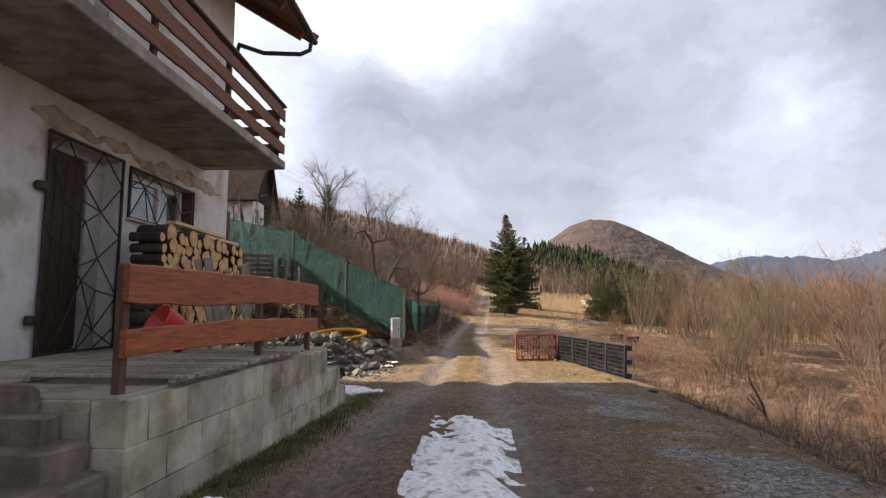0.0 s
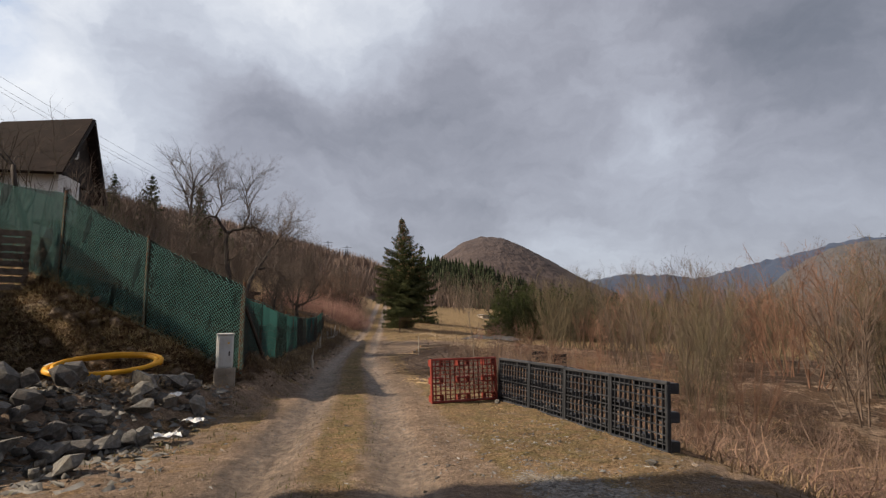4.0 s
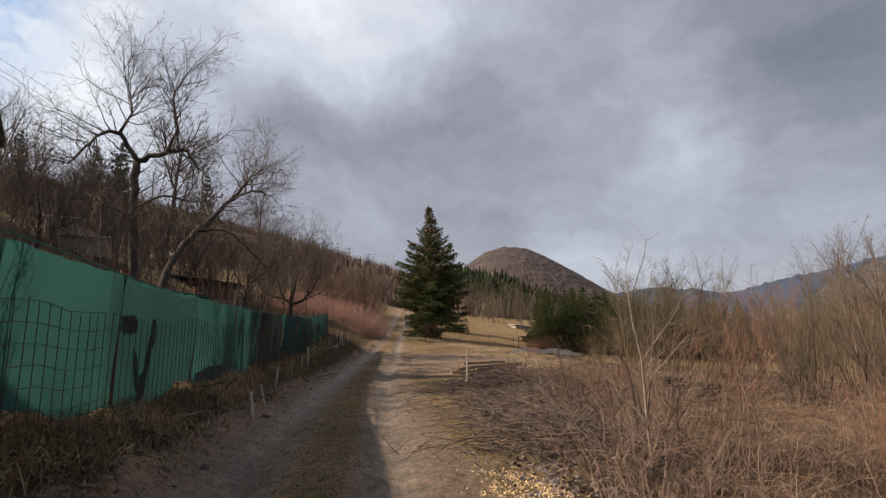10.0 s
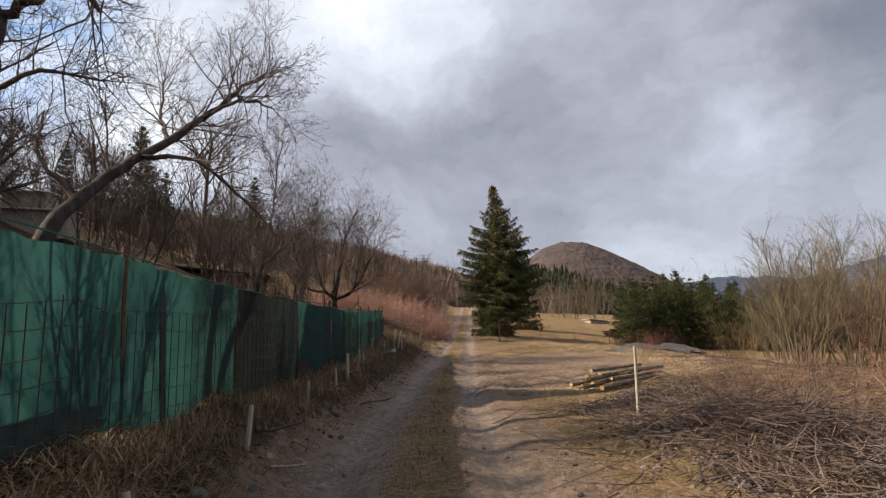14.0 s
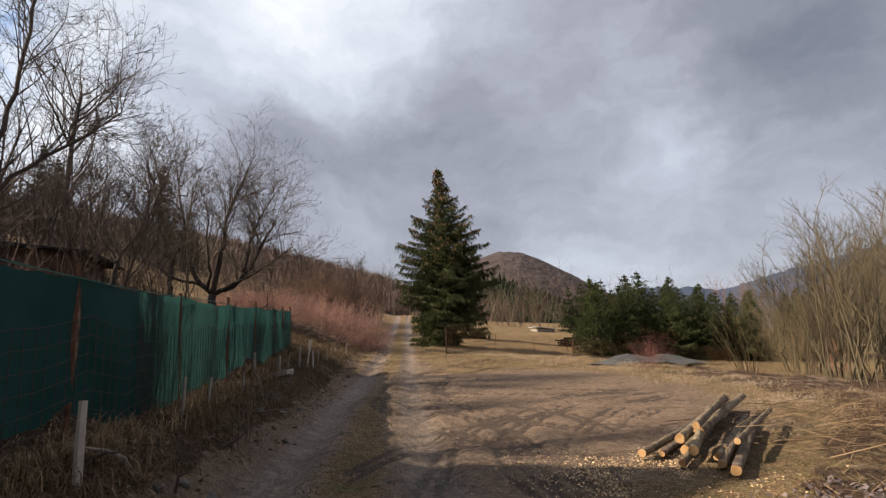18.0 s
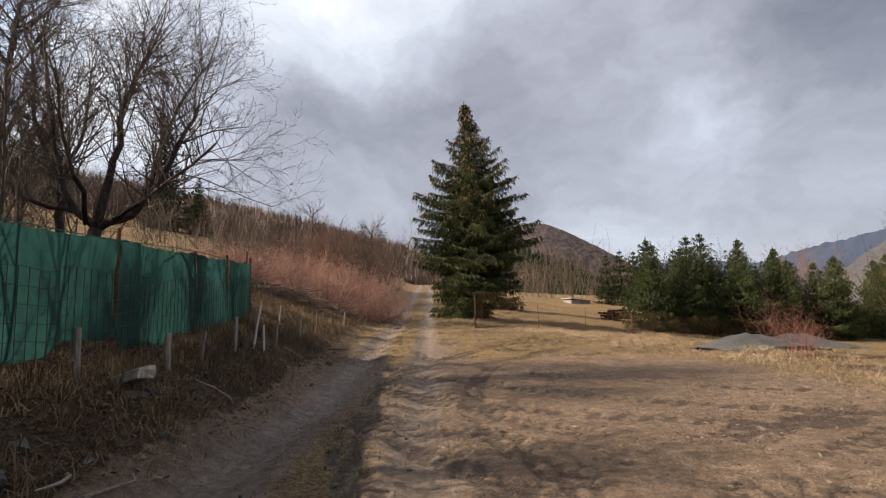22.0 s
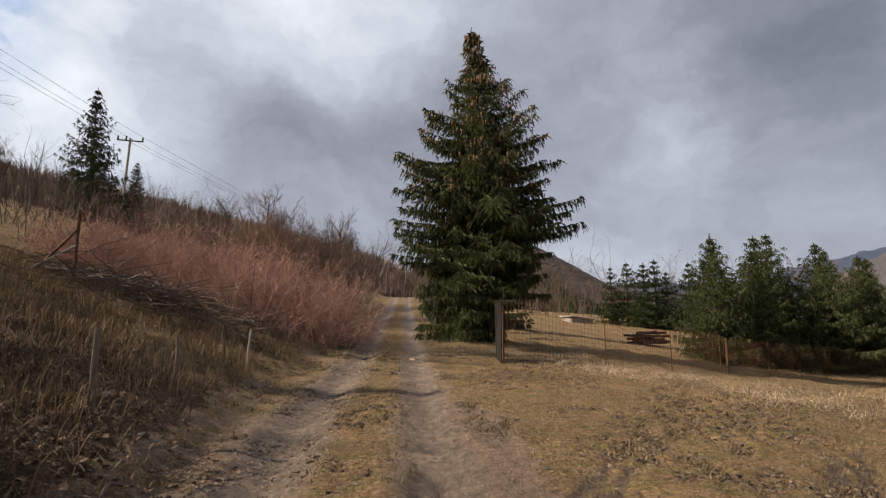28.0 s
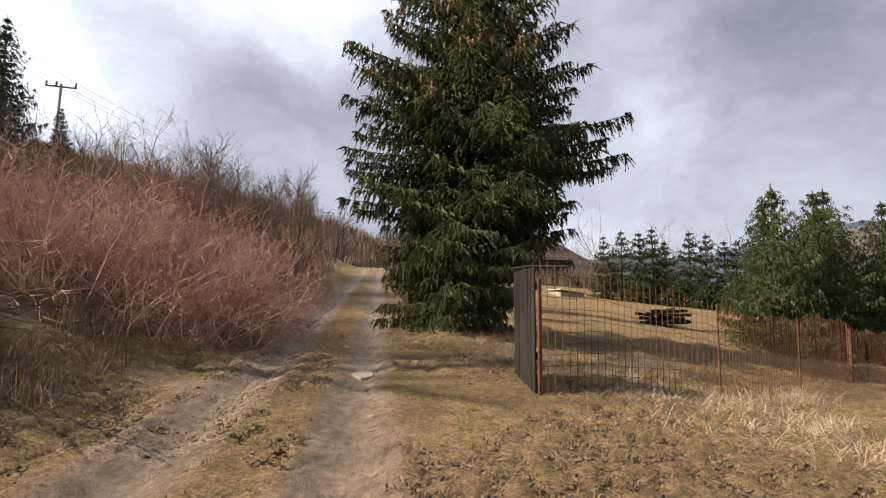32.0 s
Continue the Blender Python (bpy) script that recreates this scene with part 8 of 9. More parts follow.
def rubble():
    rng = random.Random(55)
    for i in range(260):
        u = rng.random()
        y = rng.uniform(10.9, 15.2)
        xr = np.interp(y, [10.9, 11.6, 12.6, 14, 15.9], [-2.2, -1.5, -1.15, -1.25, -1.75])
        xl = np.interp(y, [10.9, 12, 14, 15.9], [-4.6, -5.2, -5.0, -3.2])
        x = xr + (xl - xr) * u
        s = rng.choice([.08, .10, .12, .14, .16, .18, .22])
        lift = .24 * math.exp(-((x - (xr + xl) / 2) / 1.0) ** 2) * rng.uniform(.2, 1)
        ob = new("rubble_stone", rng.choice(ROCKS))
        ob.matrix_basis = pose(x, y, up(x, y) + s * .35 + lift, rng.uniform(-35, 35), rng.uniform(-35, 35), rng.uniform(0, 360)) @ Matrix.Scale(s, 4)
        tagged(ob, "angular grey rubble stone in a heap", "stone", "rubble heap")
    # yellow hose, coiled, lying tilted over the stones
    g = Geo()
    pts = []
    for k in range(150):
        a = k / 150 * 6.283 * 2.6
        r = .70 + .05 * math.sin(a * .7) - .02 * k / 150
        x, y = -2.82 + r * 1.05 * math.cos(a), 15.1 + r * .62 * math.sin(a)
        pts.append((x, y, .36 + .07 * math.sin(a + .4) + .05 * (k / 150) + .10 * (y - 15.1)))
    hose = thing("hose", Geo().tube([Vector(p) - Vector((-2.82, 15.1, .3)) for p in pts], [.031 + .003 * (k % 2) for k in range(150)], 10), YELLOWHOSE, (-2.82, 15.1, .3), label="coiled yellow corrugated drainage hose lying on the rubble", category="hose")
    part("binding_tape", Geo().tube([Vector(p) - Vector((-2.82, 15.1, .3)) for p in pts[26:30]], .045, 10), BOXGREY, hose, "grey tape binding")
    for i in range(190):
        y = rng.uniform(14.6, 18.4)
        x = rng.uniform(-6.0, -1.5)
        if float(height(x, y, False)) - float(ROAD_Z(y)) < .25:
            continue
        k = rng.choice([.06, .08, .10, .13, .17, .21])
        ob = new("earth_clod", rng.choice(CLODS))
        ob.matrix_basis = pose(x, y, up(x, y) + k * .2, rng.uniform(-30, 30), rng.uniform(-30, 30), rng.uniform(0, 360)) @ Matrix.Scale(k, 4)
        tagged(ob, "brown clod of earth on the bank under the net", "clod", "bank clods")
    # plastic sheet scraps and boards at the rim
    for x, y, r in ((-1.35, 12.4, 20), (-1.15, 13.3, 70), (-1.6, 13.8, 40)):
        g = Geo()
        n = 6
        g.add([(.05 * i + rng.uniform(-.02, .02), .045 * j + rng.uniform(-.02, .02), .03 + rng.uniform(0, .05)) for i in range(n) for j in range(n)], [(i * n + j, (i + 1) * n + j, (i + 1) * n + j + 1, i * n + j + 1) for i in range(n - 1) for j in range(n - 1)])
        thing("plastic_scrap", g, WHITEPAINT, (x, y, up(x, y) + .03), (0, 0, r), "crumpled white plastic scrap beside the rubble", "litter", "plastic scraps")
    for k in range(3):
        thing("loose_board", Geo().box((0, 0, 0), (.09, 1.5, .025), chamfer=.004), GREYWOOD, (-3.2 + .14 * k, 10.75 + .05 * k, up(-3.2, 10.8) + .04 + .012 * k), (0, 0, 62 + 4 * k), "grey weathered board lying before the rubble", "board", "boards on the ground")


YELLOWHOSE = material("yellow_hose_plastic", [(0.58, 0.27, 0.012), (0.68, 0.35, 0.02)], 5, 4, 0.45, 0.1, 50, .002)
rubble()


def wood_pallet(t, wide, tall, rng, slats=9):
    """Timber pallet in the plane x = 0, slats along y, standing on its edge."""
    for k in range(slats):
        part("slat", Geo().box((.05, wide / 2, (k + .5) * tall / slats), (.02, wide, tall / slats * .72), chamfer=.003, wob=.004, rng=rng), DARKPALLET, t)
    for y in (.06, wide / 2, wide - .06):
        part("bearer", Geo().box((0, y, tall / 2), (.08, .09, tall), chamfer=.004), DARKPALLET, t)


def ladder(t, wide, tall, rungs, mat):
    for y in (0, wide):
        part("stile", Geo().box((0, y, tall / 2), (.03, .055, tall), chamfer=.004), mat, t)
    for k in range(rungs):
        part("rung", Geo().tube([(0, 0, (k + .6) * tall / rungs), (0, wide, (k + .6) * tall / rungs)], .016, 6), mat, t)


def pallet_wall():
    rng = random.Random(66)
    for k, (x, y, dz, turn, w, h, lean) in enumerate(((-6.2, 12.7, 0, 3, 1.2, 1.3, 3), (-6.15, 13.95, 0, 3, 1.2, 1.3, 3), (-6.30, 12.75, 1.3, 3, 1.2, 1.15, 4), (-6.25, 14.0, 1.3, 3, 1.2, 1.15, 4),
                                                     (-6.1, 15.2, 0, 3, 1.2, 1.3, 3), (-6.2, 15.25, 1.3, 3, 1.2, 1.1, 4), (-6.05, 16.45, .0, 4, 1.15, 1.4, 3), (-6.13, 16.5, 1.4, 4, 1.1, .9, 4), (-6.75, 18.55, 0, 70, 1.05, 1.45, 5))):
        t = thing("wooden_pallet", None, None, (x, y, (up(x, y) if k == 8 else up(-5.6, y)) - .03 + dz), (0, -lean, -turn), "weathered timber pallet propped up as an earth wall", "pallet", "timber pallets")
        wood_pallet(t, w, h, rng)
    for k, (x, y, turn, w, h, n, mat) in enumerate(((-5.75, 14.6, 6, .42, 2.3, 8, DARKPALLET), (-5.65, 15.7, 8, .4, 2.5, 9, DARKPALLET), (-5.55, 16.9, 12, .38, 2.6, 8, DARKPALLET), (-5.8, 13.2, 5, .45, 2.1, 7, RUST))):
        t = thing("ladder", None, None, (x, y, up(x, y) - .02), (0, -8, -turn), "old ladder leaning against the pallet wall", "ladder", "leaning ladders")
        ladder(t, w, h, n, mat)
    for k in range(8):
        x, y = -5.70 + .05 * (k % 3), 13.9 + .44 * k
        thing("lath", Geo().box((0, 0, .9), (.03, .04, rng.uniform(1.5, 2.1)), chamfer=.003), DARKPALLET, (x, y, up(x, y)), (rng.uniform(-6, 6), -12 + rng.uniform(-5, 5), 0), "grey wooden lath leaning against the bank", "lath", "leaning laths")
    # a wheelbarrow tray and a boat-shaped tin on the ground
    g = Geo()
    n = 10
    vs = []
    for i in range(n + 1):
        u = i / n
        w = .30 * math.sin(math.pi * min(1, .15 + .8 * u)) + .05
        vs += [(-w, u * 1.1, .22), (-w * .7, u * 1.1, .02), (w * .7, u * 1.1, .02), (w, u * 1.1, .22)]
    fs = [(i * 4 + k, i * 4 + k + 1, i * 4 + k + 5, i * 4 + k + 4) for i in range(n) for k in range(3)]
    thing("mortar_tub", g.add(vs, fs), BOXGREY, (-4.3, 11.4, up(-4.3, 11.4) + .02), (0, 0, -70), "grey mortar tub lying by the rubble", "tub")
    for k in range(9):
        x, y = -4.9 + rng.uniform(-.6, .6), 11.9 + rng.uniform(-.5, .6)
        log_thing("firewood_log", rng, rng.uniform(.06, .1), .35, (x, y, up(x, y) + .08 + .1 * (k % 2)), (0, rng.uniform(-10, 10), rng.uniform(0, 180)), "short firewood log on the yard", "yard logs")
    # paling fence above the wall
    t = thing("paling_fence", None, None, (-6.42, 14.0, -.22), (0, 0, 10.3), "brown paling fence above the pallet wall", "fence")
    for k in range(50):
        y = k * .098
        part("paling", Geo().box((0, y, 3.58 + .0055 * k), (.022, .075, 1.38), chamfer=.004, wob=.006, rng=rng), PALING, t)
    for dz in (-.45, .45):
        part("fence_rail", Geo().box((0, 0, 0), (.04, 4.9, .07), pose(-.035, 2.45, 3.72 + dz, 3.2, 0, 0)), PALING, t)
    for y in (0, 1.6, 3.2, 4.8):
        part("fence_post", Geo().box((-.10, y, 3.2 + .056 * y), (.09, .09, 2.0), chamfer=.006), PALING, t)


# dark pallet wood; the shadow on the pallet wall is in the colour too
DARKPALLET = material("shadow_dark_pallet_wood", [(0.055, 0.042, 0.033), (0.115, 0.09, 0.071), (0.19, 0.155, 0.125)], 5, 8, 0.88, 0.4, 30, 0.004, stretch=(10, 1, 1), vary=0.3)
PALING = material("brown_paling", [(0.05, 0.026, 0.014), (0.095, 0.05, 0.027), (0.14, 0.08, 0.045)], 5, 7, 0.8, 0.3, 30, .004, stretch=(8, 8, .8), vary=.2)
pallet_wall()


# ---- melting snow ----
def snow_patch(x, y, wx, wy, seed, turn=0):
    """A thin ragged sheet of old snow that follows the ground, with holes where it has melted through."""
    rng = random.Random(seed)
    n = 46
    keep, vs = {}, []
    fs = []
    c, s = math.cos(radians(turn)), math.sin(radians(turn))
    thick = {}
    for i in range(n + 1):
        for j in range(n + 1):
            u, v = 2 * i / n - 1, 2 * j / n - 1
            px, py = u * wx * c - v * wy * s + x, u * wx * s + v * wy * c + y
            edge = 1 - math.hypot(u, v) + .30 * float(lumps(px, py, 4.5, seed)) + .42 * float(lumps(px, py, 15, seed + 1))
            thick[i, j] = edge
            z = up(px, py) + max(-.02, min(.045, edge * .11)) + .008 * float(lumps(px, py, 26, seed))
            keep[i, j] = len(vs)
            vs.append((px - x, py - y, z - up(x, y)))
    for i in range(n):
        for j in range(n):
            if max(thick[i, j], thick[i + 1, j], thick[i, j + 1], thick[i + 1, j + 1]) > -.02:
                fs.append((keep[i, j], keep[i + 1, j], keep[i + 1, j + 1], keep[i, j + 1]))
    thing("snow_patch", Geo().add(vs, fs), SNOW, (x, y, up(x, y)), label="ragged patch of old melting snow on the ground", category="snow", group="snow patches", smooth=True)


snow_patch(.17, 4.3, .42, 2.2, 3, -4)
snow_patch(-1.75, 9.33, .88, .46, 9, -38)
snow_patch(-1.3, 3.2, .2, .3, 5)


# ---- the cottage on the slope ----
def cottage():
    z0 = 4.2
    t = thing("cottage", None, None, (-10.5, 32.05, z0), (0, 0, 0), "small white cottage with a steep black gable and brown roof", "cottage")
    # local: x towards the track, gable plane at x = 0, y along the gable
    g = Geo()
    wall_slab(g, -.25, 0, -1.75, 0.12, -.8, 2.85, [(-1.30, -.55, 1.55, 2.45)])
    part("wall", g, WHITEWALL, t, "white rendered wall")
    part("wall", Geo().box((-2.7, -1.63, 1.0), (4.9, .25, 3.7)), WHITEWALL, t)
    part("wall", Geo().box((-2.7, 1.6, 1.0), (4.9, .25, 3.7)), WHITEWALL, t)
    part("wall", Geo().box((-5.1, 0, 1.0), (.25, 3.3, 3.7)), WHITEWALL, t)
    g = Geo()
    for k in range(8):
        g.box((-.16, .22 + .19 * k, .9), (.05, .185, 3.6))
    part("cladding", g, BLACKWOOD, t, "black stained boarding")
    g = Geo()
    g.add([(-.06, -1.85, 2.8), (-.06, 1.85, 2.8), (-.06, .22, 5.6), (-.16, -1.85, 2.8), (-.16, 1.85, 2.8), (-.16, .22, 5.6)], [(0, 1, 2), (5, 4, 3), (0, 3, 4, 1), (1, 4, 5, 2), (2, 5, 3, 0)])
    gable = part("gable", g, BLACKWOOD, t, "black boarded gable")
    ring = Geo()
    ring.tube([(-.02, -.36 + .17 * math.cos(a), 4.1 + .30 * math.sin(a)) for a in np.linspace(0, 6.283, 21)], .035, 6, False)
    w = part("oval_window", ring, WHITEPAINT, gable, "oval window with a white frame")
    part("pane", Geo().hull([(-.04 + .006 * s, -.36 + .15 * math.cos(a), 4.1 + .28 * math.sin(a)) for a in np.linspace(0, 6, 14) for s in (0, 1)]), DARKPANE, w)
    # roof: two steep slopes with overhang
    for s, label in ((-1, "steep brown sheet roof"), (1, "")):
        e = Geo()
        y_e, z_e = (-2.15, 2.65) if s < 0 else (2.15, 2.3)
        vs = [(.32, .22, 5.72), (.32, y_e, z_e), (-4.0 - (.9 if s < 0 else 0), y_e, z_e), (-3.2, .22, 5.35)]
        vs += [(x, y + .06 * s, z + .10) for x, y, z in vs]
        e.add(vs, [(0, 1, 2, 3), (7, 6, 5, 4), (0, 4, 5, 1), (1, 5, 6, 2), (2, 6, 7, 3), (3, 7, 4, 0)])
        part("roof", e, ROOFTILE, t, label)
    part("roof", Geo().add([(-3.2, .22, 5.35), (-4.9, -2.15, 2.65), (-5.3, 2.15, 2.3), (-3.3, .22, 5.25), (-4.9, -2.1, 2.55), (-5.3, 2.1, 2.2)], [(0, 1, 2), (5, 4, 3), (0, 3, 4, 1), (1, 4, 5, 2), (2, 5, 3, 0)]), ROOFTILE, t)
    for s, (ye, ze) in ((-1, (-2.15, 2.65)), (1, (2.15, 2.3))):
        part("bargeboard", Geo().tube([(.34, .22, 5.74), (.34, ye, ze)], .075, 4), BLACKWOOD, t)
    w = part("window", Geo().box((-.06, -1.26, 2.0), (.08, .07, .9)).box((-.06, -.59, 2.0), (.08, .07, .9)).box((-.06, -.925, 2.42), (.08, .74, .07)).box((-.06, -.925, 1.58), (.08, .74, .07)).box((-.06, -.925, 2.0), (.08, .06, .84)), WHITEPAINT, t)
    part("pane", Geo().box((-.09, -.925, 2.0), (.01, .62, .8)), DARKPANE, w)
    b = part("balcony_deck", Geo().box((.55, -1.7, .55), (1.1, 3.7, .12), chamfer=.01), CONCRETE, t, "narrow balcony deck")
    for y in (-3.5, -2.3, -1.1, .1):
        part("balcony_post", Geo().tube([(1.05, y, .55), (1.05, y, 1.52)], .03, 6), IRON, b)
        part("balcony_post", Geo().box((.9, y, -.6), (.12, .12, 2.4)), BLACKWOOD, b)
    for z in (1.08, 1.5):
        part("balcony_rail", Geo().tube([(1.05, -3.55, z), (1.05, .15, z)], .035, 6), IRON, b)
    part("balcony_rail", Geo().tube([(1.05, .12, 1.5), (.05, .12, 1.5)], .03, 6), IRON, b)
    part("plinth", Geo().box((-2.6, 0, -1.4), (5.0, 3.4, 1.6)), CONCRETE, t)


DARKPANE = material("dark_window_pane", [(0.03, 0.035, 0.04), (0.06, 0.065, 0.07)], 2, 3, 0.12, 0, spec=.6)
cottage()


# ---- garden huts behind the net ----
def hut(x, y, z, w, d, h, turn, mat, label):
    t = thing("garden_hut", None, None, (x, y, z), (0, 0, turn), label, "hut", "garden huts")
    for sx, sy, wx, wy in ((0, -d / 2, w, .06), (0, d / 2, w, .06), (-w / 2, 0, .06, d), (w / 2, 0, .06, d)):
        n = max(3, round((wx if wx > wy else wy) / .22))
        for k in range(n):
            o = ((k + .5) / n - .5)
            part("plank", Geo().box((sx + (o * wx if wx > wy else 0), sy + (o * wy if wy > wx else 0), h / 2 - .3), ((wx / n * .96) if wx > wy else .03, (wy / n * .96) if wy > wx else .03, h + .6)), mat, t)
    part("roof", Geo().box((0, 0, h + .06), (w + .5, d + .5, .06), pose(0, 0, 0, 0, 6, 0), chamfer=.01), BOXGREY if mat is GREYWOOD else DARKROOF, t, "pale sheet roof" if mat is GREYWOOD else "dark felt roof")


DARKROOF = material("tar_felt", [(0.02, 0.018, 0.017), (0.045, 0.04, 0.037)], 4, 6, .85, .4, 30, .006)
hut(-5.5, 40.8, up(-5.5, 40.8) - 1.2, 2.4, 2.2, 1.35, 8, DARKWOOD, "dark brown timber garden hut behind the fence")
hut(-4.4, 33.8, up(-4.4, 33.8) - .75, 1.3, 1.1, .9, 0, SOFFIT, "low brown timber shed in the garden")
for x, y, w in ((-7.6, 34.4, 1.3), (-9.0, 36.0, 1.0)):
    t = thing("cold_frame", None, None, (x, y, up(x, y)), (0, 0, 15), "pale garden cold frame on the slope", "cold frame", "cold frames")
    part("frame", Geo().box((0, 0, .3), (w, .9, .7), chamfer=.02), GREYWOOD, t)
    part("cover", Geo().box((0, 0, .68), (w + .1, 1.0, .04), pose(0, 0, 0, 8, 0, 0), chamfer=.008), BOXGREY, t)


hut(24.4, 92.4, up(24.4, 92.4), 2.4, 1.6, .35, 12, GREYWOOD, "low timber shelter with a pale sheet roof across the paddock")


# ---- felled logs by the clearing ----
def felled_logs():
    rng = random.Random(88)
    rows = [(4.07, 32.24, 6.2, 34.3, .06, 0), (4.32, 32.02, 6.75, 34.75, .068, 1), (4.50, 32.25, 6.9, 34.9, .07, 0), (4.66, 32.25, 7.05, 34.8, .075, 1), (4.48, 31.70, 6.1, 33.55, .055, 0), (4.82, 32.15, 6.4, 33.9, .062, 0),
            (4.42, 31.45, 6.0, 33.25, .068, 0), (4.14, 31.55, 5.9, 33.9, .06, 1), (4.75, 31.85, 6.5, 33.6, .045, 1), (4.30, 32.3, 5.6, 33.6, .04, 0), (4.22, 31.85, 6.0, 33.9, .05, 0), (4.62, 31.95, 6.3, 33.7, .058, 0), (4.35, 31.8, 6.2, 34.0, .05, 2)]
    for xa, ya, xb, yb, r, lv in rows:
        za, zb = up(xa, ya) + r + .15 * lv, up(xb, yb) + r + .13 * lv
        ln = math.dist((xa, ya, za), (xb, yb, zb))
        r *= .64
        ob = log_thing("felled_log", rng, r, ln, ((xa + xb) / 2, (ya + yb) / 2, (za + zb) / 2), (rng.uniform(0, 360), 0, 0), "freshly felled log with pale sawn ends on the ground", "felled logs", FELLBARK)
        d = Vector((xb - xa, yb - ya, zb - za)).normalized()
        ob.matrix_basis = Matrix.Translation(((xa + xb) / 2, (ya + yb) / 2, (za + zb) / 2)) @ d.to_track_quat("X", "Z").to_matrix().to_4x4() @ Matrix.Rotation(rng.uniform(0, 6), 4, "X")
    # sawdust and chips
    r2 = np.random.default_rng(4)
    for cx, cy, sx, sy, n, lab in ((4.0, 31.8, .5, .45, 2600, "fresh orange sawdust and chips around the logs"), (2.45, 18.7, .24, .6, 5200, "pale sawdust spilled on the verge")):
        x, y = r2.normal(cx, sx, n), r2.normal(cy, sy, n)
        p = np.column_stack([x, y, height(x, y) + .004])
        scatter_blades("sawdust", p, SAWDUST, lab, (.006, .022), .007, 1.4, 5, 2, .1, "sawdust", .03)


FELLBARK = material("smooth_grey_bark", [(0.05, 0.036, 0.025), (0.16, 0.12, 0.082), (0.34, 0.27, 0.185)], 16, 8, .95, .9, 34, .02, vary=.3, vary_hue=.015, stretch=(.35, 1, 1), spots=((0.22, 0.17, 0.09), .6))
SAWDUST = material("sawdust", [(0.50, 0.33, 0.17), (0.68, 0.50, 0.29)], 6, 4, .9, 0, vary=.2, islands=True)
felled_logs()


# ---- brush heap, stakes and stones ----
def brush_heap():
    rng = random.Random(99)
    g, pale = Geo(), Geo()
    for i in range(4200):
        y = rng.uniform(20.3, 29.5)
        c = np.interp(y, [20.3, 22, 25, 29.5], [3.3, 3.7, 4.2, 4.6])
        x = c + rng.gauss(0, .75)
        hgt = .42 * math.exp(-((x - c) / .8) ** 2) * (.6 + .4 * math.sin(y * 1.3))
        p = Vector((x, y, up(x, y) + max(.01, hgt * rng.random() + .02)))
        a = rng.uniform(0, 6.283) if i % 3 else rng.gauss(.9, .5)
        d = Vector((math.cos(a), math.sin(a), rng.gauss(.06, .22))).normalized()
        ln = rng.uniform(.15, .85)
        pts = [p]
        for _ in range(3):
            d = (d + Vector((rng.gauss(0, .13), rng.gauss(0, .13), rng.gauss(-.03, .1)))).normalized()
            pts.append(pts[-1] + d * ln / 3)
        for q in pts[1:]:
            q.z = max(q.z, up(q.x, q.y) + .005)
        (pale if rng.random() < .1 else g).tube(pts, [.004 * rng.uniform(.5, 1.8), .0035, .0025, .0012], 3, False)
    tagged(new("brush_heap", g.mesh("brush_heap", BRUSH)), "heap of cut grey-brown branches beside the track", "brush", kind="stuff")
    tagged(new("brush_heap_straw", pale.mesh("brush_heap_straw", TAN_TWIG)), "pale dry canes in the brush heap", "brush", kind="stuff")
    # reeds lying flat further right
    r = Geo()
    for i in range(900):
        x, y = rng.uniform(5, 11.5), rng.uniform(20, 34)
        p = Vector((x, y, up(x, y) + rng.uniform(.02, .25)))
        a = rng.gauss(-.5, .5)
        d = Vector((math.cos(a), math.sin(a), rng.gauss(.05, .15)))
        ln = rng.uniform(.5, 1.4)
        r.tube([p, p + d * ln * .5 + Vector((0, 0, .03)), p + d * ln - Vector((0, 0, .1))], [.004, .003, .0015], 3, False)
    tagged(new("flattened_reeds", r.mesh("flattened_reeds", DEADGRASS)), "flattened dry reeds and stalks on the slope", "reeds", kind="stuff")


BRUSH = material("dead_brush", [(0.045, 0.033, 0.028), (0.095, 0.07, 0.058), (0.16, 0.122, 0.10)], 3, 5, .9, 0, vary=.3, islands=True)
brush_heap()


